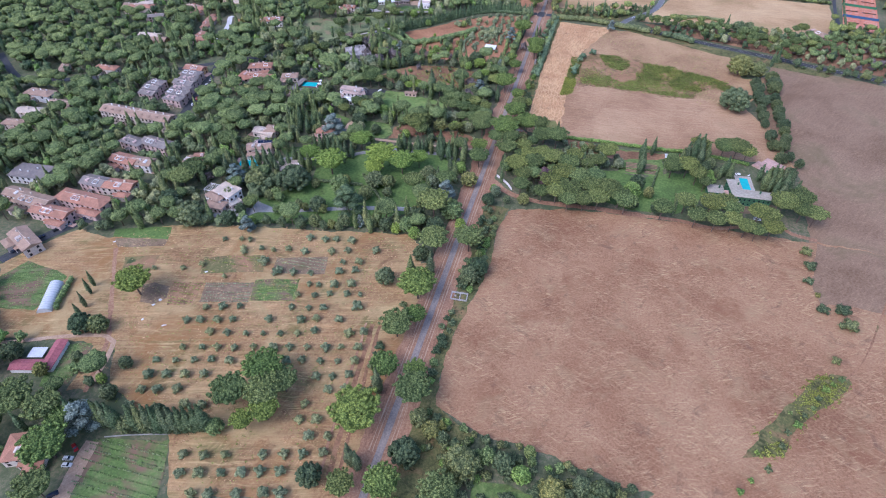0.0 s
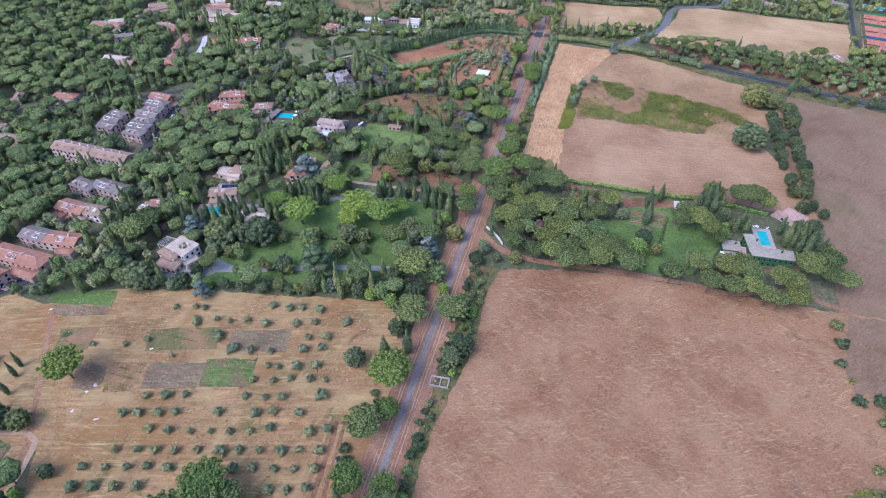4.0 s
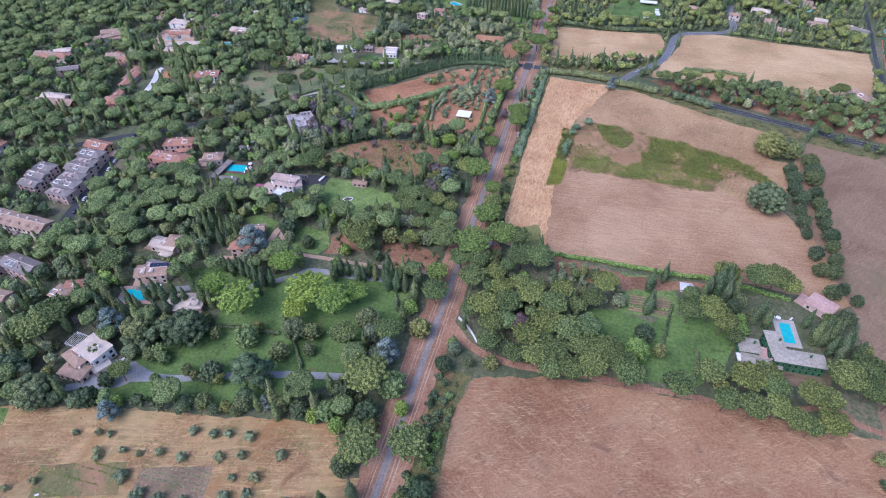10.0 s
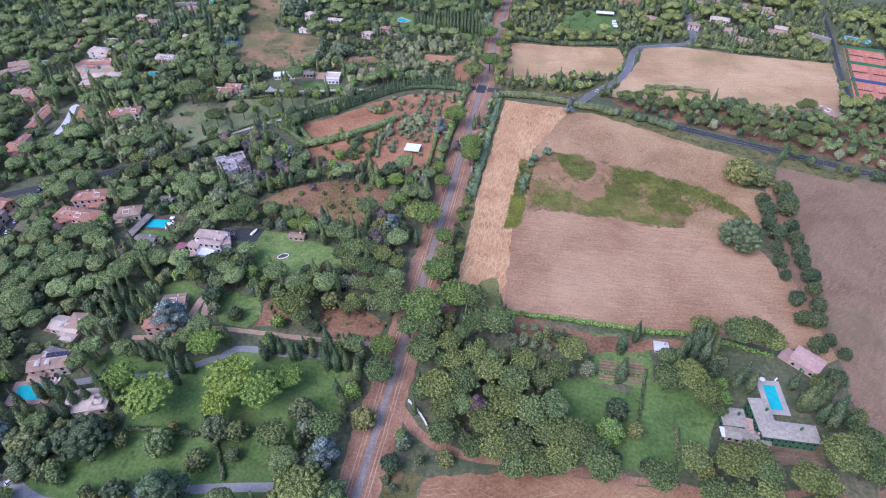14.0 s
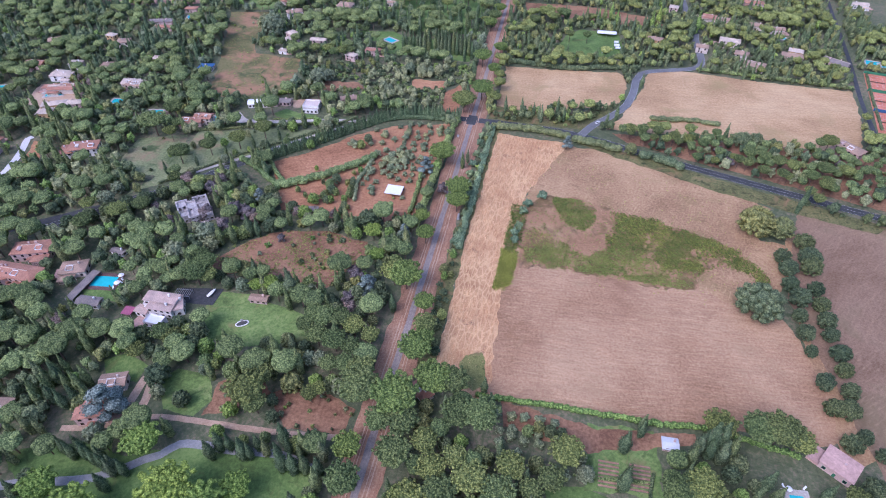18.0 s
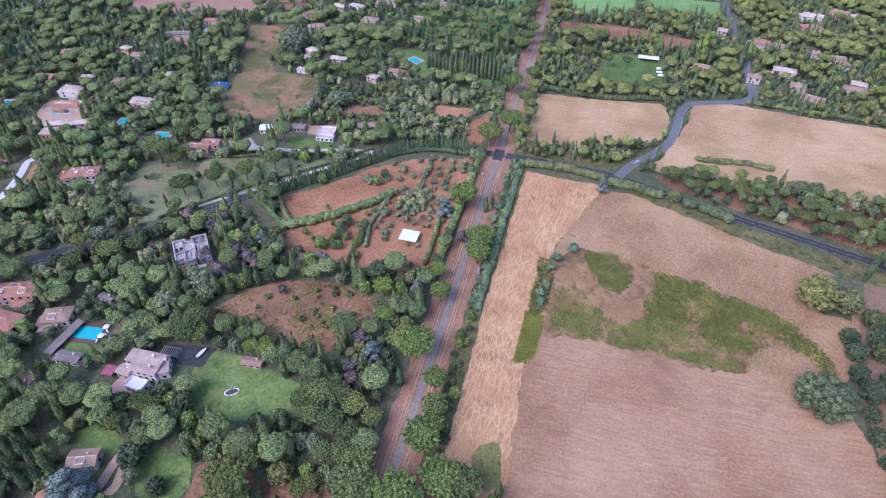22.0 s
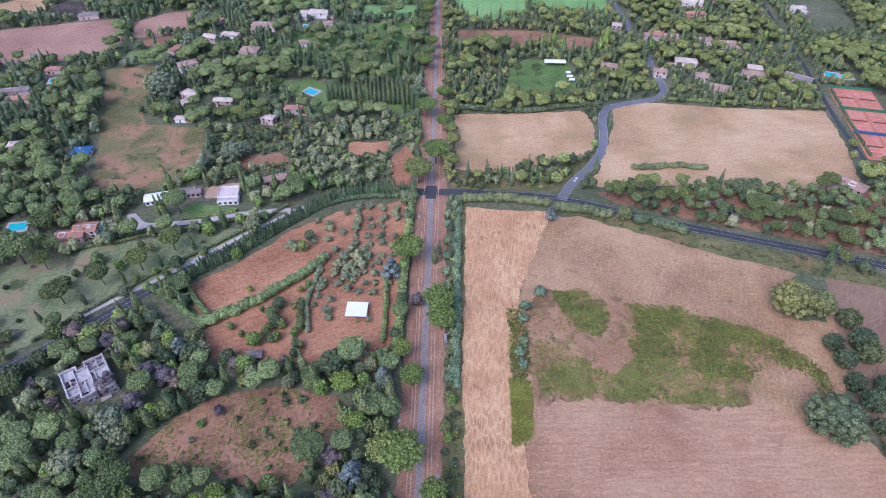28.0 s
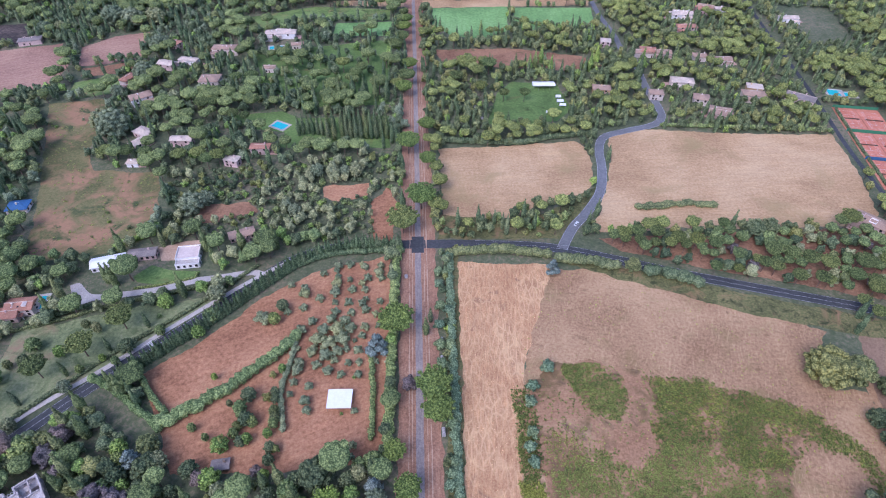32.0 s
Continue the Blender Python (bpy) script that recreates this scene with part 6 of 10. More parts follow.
HOUSES_4 = [(126.9, 373.5, 12.2, 10.0, -35.6, 4.0, 'court'), 
    
    (-188.7, 330.6, 6.1, 7.0, -2.2, 6.0, 'red'), (-187.3, 345.1, 10.9, 7.0, 20.9, 4.0, 'tile'), (-226.6, 321.3, 8.1, 9.0, 9.0, 5.0, 'tile'),
    (-48.4, 371.4, 10.1, 6.0, -43.1, 3.0, 'tile'), (-286.6, 412.6, 19.9, 10.0, 20.2, 6.0, 'red'),
    (-286.3, 392.9, 12.9, 9.0, 42.6, 5.0, 'red'), (-254.9, 405.4, 13.1, 9.0, 22.1, 4.0, 'tile')]
HOUSES_5 = [(-328.0, 511.0, 19.0, 11.0, 22.0, 6.0, 'redwhite'), (-392.2, 549.4, 10.4, 9.0, 15.5, 4.0, 'ochre'), (-274.8, 562.1, 15.0, 7.0, 9.1, 4.0, 'red'),
    (-425.6, 518.9, 13.1, 9.0, 27.7, 5.0, 'tile'), (-469.5, 568.4, 22.6, 9.0, 32.8, 5.0, 'tile'), (-389.5, 489.4, 24.7, 7.0, -80.6, 4.0, 'red'),
    (-350.9, 603.6, 14.3, 10.0, 1.8, 5.0, 'tile'), (-237.9, 802.9, 15.1, 12.0, -0.6, 7.0, 'tile'), (-284.0, 777.2, 15.4, 9.0, 34.0, 6.0, 'tile'),
    (-262.1, 716.4, 13.9, 7.0, 57.5, 5.0, 'pink'), (-193.8, 693.8, 9.6, 6.0, -13.8, 5.0, 'pink'), (-178.1, 708.2, 12.9, 6.0, -0.7, 5.0, 'red'), (-241.2, 862.4, 21.5, 9.0, -0.5, 6.0, 'tile')]
HOUSES_6 = [(-234.6, 718.3, 14.4, 6.0, -0.7, 5.0, 'pink'), (-180.4, 873.3, 10.0, 6.0, 8.5, 4.0, 'tile'), (-196.2, 828.5, 9.5, 6.0, -0.6, 4.0, 'tile'),
    (-259.7, 693.8, 7.5, 5.0, -0.7, 3.0, 'white'), (-195.5, 898.6, 18.2, 8.0, -8.5, 5.0, 'tile'), (-423.4, 885.2, 18.4, 9.0, 17.3, 4.0, 'slate'),
    (-307.1, 811.0, 13.7, 7.0, 71.7, 4.0, 'tile'), (-311.8, 648.5, 11.6, 9.0, 8.0, 3.0, 'cover'), (227.7, 773.7, 20.5, 9.0, -35.8, 4.0, 'slate'),
    (130.7, 856.5, 13.0, 10.0, -10.6, 5.0, 'tile'), (142.4, 799.6, 17.7, 9.0, -11.0, 5.0, 'tile'), (148.6, 771.9, 11.2, 9.0, -15.8, 5.0, 'tile'),
    (193.0, 779.2, 17.0, 9.0, -10.8, 4.0, 'tile'), (198.4, 790.8, 11.4, 8.0, -16.5, 4.0, 'tile')]
HOUSES_7 = [(115.7, 779.9, 10.1, 8.0, -7.4, 5.0, 'tile'), (97.5, 875.7, 8.4, 8.0, -11.5, 5.0, 'pink'), (184.8, 937.6, 18.8, 9.0, -0.5, 5.0, 'white'),
    (214.4, 951.9, 15.3, 9.0, -0.4, 5.0, 'red'), (184.9, 908.3, 12.1, 7.0, -13.1, 4.0, 'red'), (173.7, 846.5, 11.2, 8.0, -8.1, 4.0, 'tile'),
    (191.4, 839.8, 13.1, 8.0, -0.6, 4.0, 'tile'), (157.5, 754.5, 16.2, 8.0, -20.6, 4.0, 'tile'), (74.3, 787.9, 13.3, 8.0, -8.6, 5.0, 'tile'),
    (133.3, 854.4, 33.1, 8.0, -3.2, 4.0, 'tile'), (290.1, 929.3, 16.8, 8.0, -0.5, 4.0, 'white'), (-270.5, 564.7, 7.3, 9.0, -10.4, 4.0, 'red'),
    (-491.7, 507.2, 20.9, 12.0, 5.5, 5.0, 'tile'), (-484.8, 517.5, 14.2, 9.0, 38.0, 5.0, 'tile')]
HOUSES_8 = [(-469.4, 558.7, 36.5, 8.0, 50.2, 4.0, 'tile'), (-424.0, 522.1, 24.5, 8.0, -21.1, 5.0, 'red'), (-452.5, 489.0, 17.6, 8.0, 31.4, 5.0, 'slate'),
    (-394.8, 498.5, 22.3, 5.0, -79.4, 4.0, 'red'), (-379.3, 457.3, 22.0, 6.0, -77.5, 4.0, 'red'), (-424.5, 444.2, 21.2, 10.0, 2.8, 5.0, 'tile'),
    (-392.3, 560.0, 17.5, 7.0, 26.3, 5.0, 'ochre'), (-406.1, 584.5, 19.8, 6.0, 14.5, 4.0, 'tile'), (-378.2, 564.9, 11.0, 7.0, 20.8, 5.0, 'pink'),
    (-459.2, 619.4, 14.9, 8.0, 8.9, 5.0, 'red'), (-395.1, 629.3, 9.0, 8.0, 14.5, 5.0, 'tile'), (-353.9, 604.6, 11.9, 8.0, 27.2, 5.0, 'tile'),
    (-420.9, 604.5, 17.6, 8.0, 10.1, 5.0, 'white'), (-341.0, 394.6, 17.8, 9.0, -3.1, 5.0, 'tile')]
HOUSES_9 = [(-477.1, 665.8, 11.3, 9.0, 39.5, 5.0, 'tile'), (-410.2, 674.6, 11.1, 9.0, 22.7, 6.0, 'tile'), (-429.9, 684.4, 8.9, 6.0, -9.4, 6.0, 'ochre'),
    (-396.6, 717.3, 15.6, 6.0, 12.0, 4.0, 'red'), (-362.0, 653.2, 6.8, 6.0, 12.0, 4.0, 'pink'), (-352.9, 604.6, 16.4, 10.0, -2.0, 5.0, 'tile'),
    (-424.2, 607.7, 13.5, 7.0, 4.7, 5.0, 'white'), (-424.5, 626.9, 10.2, 8.0, 12.0, 5.0, 'white'), (-408.3, 588.1, 18.6, 5.0, 24.1, 4.0, 'tile'),
    (188.8, 940.4, 18.2, 8.0, -14.0, 5.0, 'white'), (181.6, 907.2, 18.7, 8.0, -0.5, 5.0, 'red'), (217.5, 956.7, 14.6, 8.0, -24.4, 5.0, 'tile'),
    (231.3, 953.1, 10.3, 7.0, -0.4, 4.0, 'white'), (155.1, 751.3, 14.7, 8.0, -19.9, 4.0, 'tile')]
HOUSES_10 = [(-396.0, 768.0, 12.0, 7.0, 12.0, 3.5, 'red'), (-407.0, 730.0, 22.0, 7.0, 14.0, 4.0, 'slate'), (-265.8, 729.8, 12.0, 8.0, -30.0, 4.0, 'pink'), (-268.1, 843.7, 16.2, 6.0, -12.0, 4.0, 'white'), (-288.9, 875.5, 8.9, 7.0, -23.8, 5.0, 'red'), (-283.2, 834.7, 13.4, 8.0, -18.6, 5.0, 'pink'),
    (-199.1, 896.4, 26.7, 9.0, 2.2, 5.0, 'white'), (-410.7, 587.6, 24.0, 6.0, 20.1, 4.0, 'red'), (-383.2, 564.1, 9.3, 5.0, 20.9, 4.0, 'white'),
    (198.3, 625.3, 17.6, 10.0, -46.2, 5.0, 'tile')]
HOUSES = HOUSES_1 + HOUSES_2 + HOUSES_3 + HOUSES_4 + HOUSES_5 + HOUSES_6 + HOUSES_7 + HOUSES_8 + HOUSES_9 + HOUSES_10
HEDGE_FIELD = [(-23.4, 375.1), (14.2, 376.9), (57.0, 378.0), (75.3, 379.9), (112.0, 375.0)]
HEDGE_YARD = [(-176.8, 501.9), (-158.4, 514.6), (-138.7, 533.4), (-126.1, 548.4)]
HEDGE_CORNER_A = [(-214.9, 525.3), (-199.3, 516.2), (-185.8, 506.6), (-176.7, 499.3)]
HEDGE_CORNER_B = [(-194.5, 527.0), (-187.3, 517.9), (-175.9, 506.4)]
HEDGE_PARK_A = [(-272.7, 552.0), (-249.2, 559.5), (-229.4, 568.1), (-208.2, 575.0), (-195.7, 578.5), (-183.1, 582.7), (-172.0, 586.8)]
HEDGE_ROAD_WEST = [(-80.2, 610.1), (-80.5, 567.6), (-80.2, 532.5), (-79.8, 503.1), (-79.5, 484.3)]
HEDGE_ROAD_WEST_B = [(-90.0, 537.0), (-87.4, 512.5), (-86.9, 494.4)]
HEDGE_YARD_B = [(-126.7, 546.5), (-127.2, 533.3), (-128.6, 517.0), (-124.3, 498.4)]
HEDGE_CROSS_EAST = [(-50.3, 604.6), (-24.7, 606.5), (2.6, 603.2)]
HEDGE_CROSS_EAST_B = [(8.9, 599.2), (25.5, 596.6), (39.9, 593.0)]
HEDGE_CROSS_EAST_C = [(55.8, 589.5), (69.4, 585.0), (80.4, 580.1)]
HEDGE_NORTH_A = [(-52.7, 718.4), (-25.9, 716.6), (0.9, 715.3), (26.2, 722.3), (57.6, 728.4)]
HEDGE_NORTH_B = [(107.5, 738.1), (181.8, 733.1), (229.3, 729.4)]
HEDGE_TENNIS = [(249.2, 759.9), (239.8, 709.7), (232.3, 664.3)]
HEDGE_LAWN = [(19.1, 940.0), (36.9, 926.0), (59.5, 912.5), (78.5, 912.3)]
HEDGE_GREENHOUSE = [(-259.2, 153.1), (-254.7, 141.0), (-251.5, 133.5)]
HEDGE_VILLA = [(64.2, 326.7), (62.7, 306.9)]
HEDGE_ISLAND = [(66.6, 644.0), (87.5, 646.6), (99.6, 647.2), (112.6, 645.2)]
WALL_GATE = [(-53.1, 314.8), (-50.5, 313.0), (-47.3, 310.3), (-43.6, 306.5), (-40.5, 302.3)]
WALL_YARD = [(-176.2, 79.0), (-164.9, 83.2), (-149.9, 87.9)]
PINES_CROSS_A = [(47.3, 613.3, 6.0), (56.3, 614.8, 5.5), (66.6, 614.0, 6.2), (77.4, 608.9, 6.0), (87.2, 607.1, 6.2), (96.5, 604.2, 6.0), (107.7, 621.3, 5.0), (126.3, 597.9, 6.8), (135.3, 595.2, 6.5), (143.6, 591.4, 6.8), (151.9, 587.8, 6.8), (171.2, 587.4, 8.0), (184.4, 587.9, 7.0), (167.3, 569.5, 6.5), (183.1, 624.0, 8.0),
    (47.6, 609.4, 4.7), (55.7, 607.7, 4.7), (63.8, 606.0, 4.2), (72.0, 605.3, 4.7), (80.2, 604.2, 4.6), (89.0, 605.0, 4.2), (177.4, 622.3, 5.7),
    (118.3, 589.0, 5.3), (123.2, 586.1, 5.3), (132.1, 578.9, 5.6), (143.4, 577.4, 5.6), (115.5, 592.0, 4.1), (146.7, 576.0, 4.4), (162.1, 578.5, 6.0), (169.7, 574.3, 5.9),
    (156.5, 561.4, 5.0), (159.8, 553.9, 5.2), (102.3, 585.0, 4.0), (90.7, 586.6, 4.5), (-32.0, 820.4, 8.2), (-23.2, 810.2, 8.1), (-13.1, 820.3, 9.4), (-40.6, 800.5, 7.9),
    (-4.8, 775.2, 5.9), (11.3, 775.0, 5.9), (-21.8, 784.5, 7.1), (-45.9, 775.6, 7.0), (-89.5, 906.9, 6.4), (-86.8, 934.4, 6.7), (-88.3, 791.4, 6.0), (-94.7, 865.2, 6.7),
    (-133.8, 824.9, 8.2), (-121.2, 807.8, 7.4)]
PINES_CROSS_B = [(-117.5, 817.9, 6.9), (-204.1, 802.2, 7.9), (-216.3, 802.3, 6.7), (-231.4, 760.3, 7.9), (-223.7, 763.0, 7.4), (-205.4, 746.3, 6.1), (-259.7, 806.0, 7.9),
    (-227.1, 693.2, 7.0), (-215.2, 695.2, 7.1), (-202.1, 692.8, 7.0), (-195.7, 697.2, 5.6), (-208.3, 688.6, 6.5), (-277.6, 698.2, 7.1), (-263.8, 698.0, 7.1),
    (-251.2, 697.9, 6.1), (-196.4, 743.5, 5.5), (-226.4, 733.5, 5.4)]
PINES_CROSS = PINES_CROSS_A + PINES_CROSS_B
GREYS = [(-204.3, 643.2, 9.1), (-198.4, 650.5, 6.0), (-293.3, 812.3, 10.5), (-299.3, 866.1, 10.1), (-303.7, 784.0, 6.5), (-285.7, 731.5, 13.5), (-297.0, 739.3, 9.9),
    (-255.7, 771.7, 7.5), (-278.6, 733.9, 8.1), (-417.1, 903.9, 7.8), (-405.1, 908.2, 6.4), (-362.8, 925.6, 12.4), (-343.0, 920.9, 12.3), (-323.0, 925.3, 10.9),
    (-143.1, 639.3, 4.7), (-149.1, 644.7, 4.1), (-135.4, 679.2, 5.1), (-124.1, 676.0, 5.1), (-117.1, 678.9, 4.4), (-109.8, 678.9, 5.1), (-204.6, 426.2, 7.7),
    (-195.7, 445.5, 7.6), (-274.5, 461.4, 6.3), (-275.3, 473.8, 4.9)]
BARES = [(-229.0, 482.4, 7.4), (-223.9, 492.4, 7.0), (-243.2, 487.1, 6.5), (-214.3, 495.1, 6.0), (-191.5, 455.6, 5.9), (-207.0, 464.4, 5.6), (-100.2, 432.1, 4.9),
    (-95.8, 409.7, 5.0), (-92.0, 421.6, 4.0), (-22.1, 316.2, 5.1), (112.4, 589.2, 4.5), (-235.2, 370.6, 5.0), (-102.1, 434.2, 5.3)]
CLEAR_TREES = [(-139.3, 557.4, 3.8), (-136.6, 565.9, 3.8)]
POOLS_1 = [(108.4, 351.3, 5.5, 13.0, 5.7, 0.0, 'pool'), (-235.1, 402.0, 13.0, 7.6, 7.7, 0.0, 'pool'), (-223.3, 282.6, 14.6, 8.0, 17.3, 0.0, 'pool'),
    (-411.3, 581.2, 13.0, 9.0, 23.7, 0.0, 'pool'), (-199.9, 873.7, 11.4, 6.0, 7.4, 0.0, 'pool'), (-171.7, 741.9, 10.7, 7.0, -29.6, 0.0, 'pool'),
    (262.3, 786.1, 10.6, 9.0, -13.9, 0.0, 'pool'), (271.8, 782.6, 9.1, 7.0, -0.6, 0.0, 'pool'), (-261.7, 572.5, 3.1, 9.0, 8.6, 0.0, 'pool'),
    (-312.9, 571.3, 10.1, 7.0, 12.2, 0.0, 'pool'), (-414.6, 583.5, 12.8, 5.0, 15.5, 0.0, 'pool'), (-353.0, 580.7, 8.3, 7.0, 6.8, 0.0, 'pool'),
    (-459.9, 581.4, 11.4, 6.0, 15.5, 0.0, 'pool'), (-388.4, 752.9, 7.0, 8.0, 20.0, 0.0, 'pool'), (195.7, 826.1, 4.9, 4.0, -0.6, 0.0, 'pool')]
POOLS = POOLS_1
OLIVES_STRIP = [(-13.5, 367.3, 2.0), (-10.2, 354.0, 2.2), (-11.2, 359.8, 1.9), (-6.9, 367.3, 2.1), (-6.0, 357.7, 1.9), (-5.8, 361.3, 1.9), (-1.2, 368.0, 2.1),
    (-0.3, 356.8, 2.0), (-1.1, 361.7, 1.8), (5.3, 368.0, 2.1), (5.4, 360.9, 1.7), (6.0, 356.8, 1.9), (11.7, 368.0, 1.9), (12.4, 362.0, 1.7), (13.7, 357.3, 1.9),
    (-2.5, 351.1, 1.9), (-5.5, 350.3, 1.5)]
BEDS = [(35.1, 345.4), (47.7, 346.4)]

# ---- ground, fields and roads ----
LINE_APPIA = [(-57.0, -60.0), (-58.9, 105.0), (-61.6, 230.0), (-65.0, 420.0), (-67.3, 533.0), (-69.0, 612.0), (-71.0, 700.0), (-75.0, 850.0), (-79.0, 990.0), (-86.0, 1300.0)]
LINE_CROSS = [(-300.0, 432.0), (-250.0, 482.0), (-208.0, 530.2), (-178.0, 559.1), (-150.0, 590.3), (-135.8, 603.1), (-113.9, 611.9), (-81.8, 613.4), (-36.5, 613.2), (11.5, 608.8), (77.2, 587.4), (155.0, 564.5), (300.0, 523.0)]
LINE_FORK = [(13.0, 609.0), (22.1, 626.0), (34.2, 641.4), (46.1, 660.8), (52.6, 685.1), (55.8, 708.5), (63.3, 724.2), (81.6, 732.2), (102.4, 739.7), (111.5, 749.0), (114.2, 765.7), (113.3, 801.9), (118.0, 860.0)]

g = 4000.0
ground = tagged(new("ground", mesh_of("ground", [(-g, -g, 0), (g, -g, 0), (g, g, 0), (-g, g, 0)], [(0, 1, 2, 3)], M["ground"])), "dark soil and rough undergrowth under the trees", "ground", kind="structure")
OUTER_EAST = [(100, -200), (1600, -200), (1600, 500), (300, 515), (185, 545), (150, 552), (128, 470), (146, 395), (140, 300), (100, 200)]
OUTER_SOUTH = [(45, -100), (300, -100), (300, 250), (140, 250), (100, 180), (47, 112)]
area("field_outer", OUTER_EAST, M["outer"], "dry pale brown open farmland beyond the oak rows", "field")
area("field_south", OUTER_SOUTH, M["east"], "dry reddish grass field behind the scrub bank", "field")
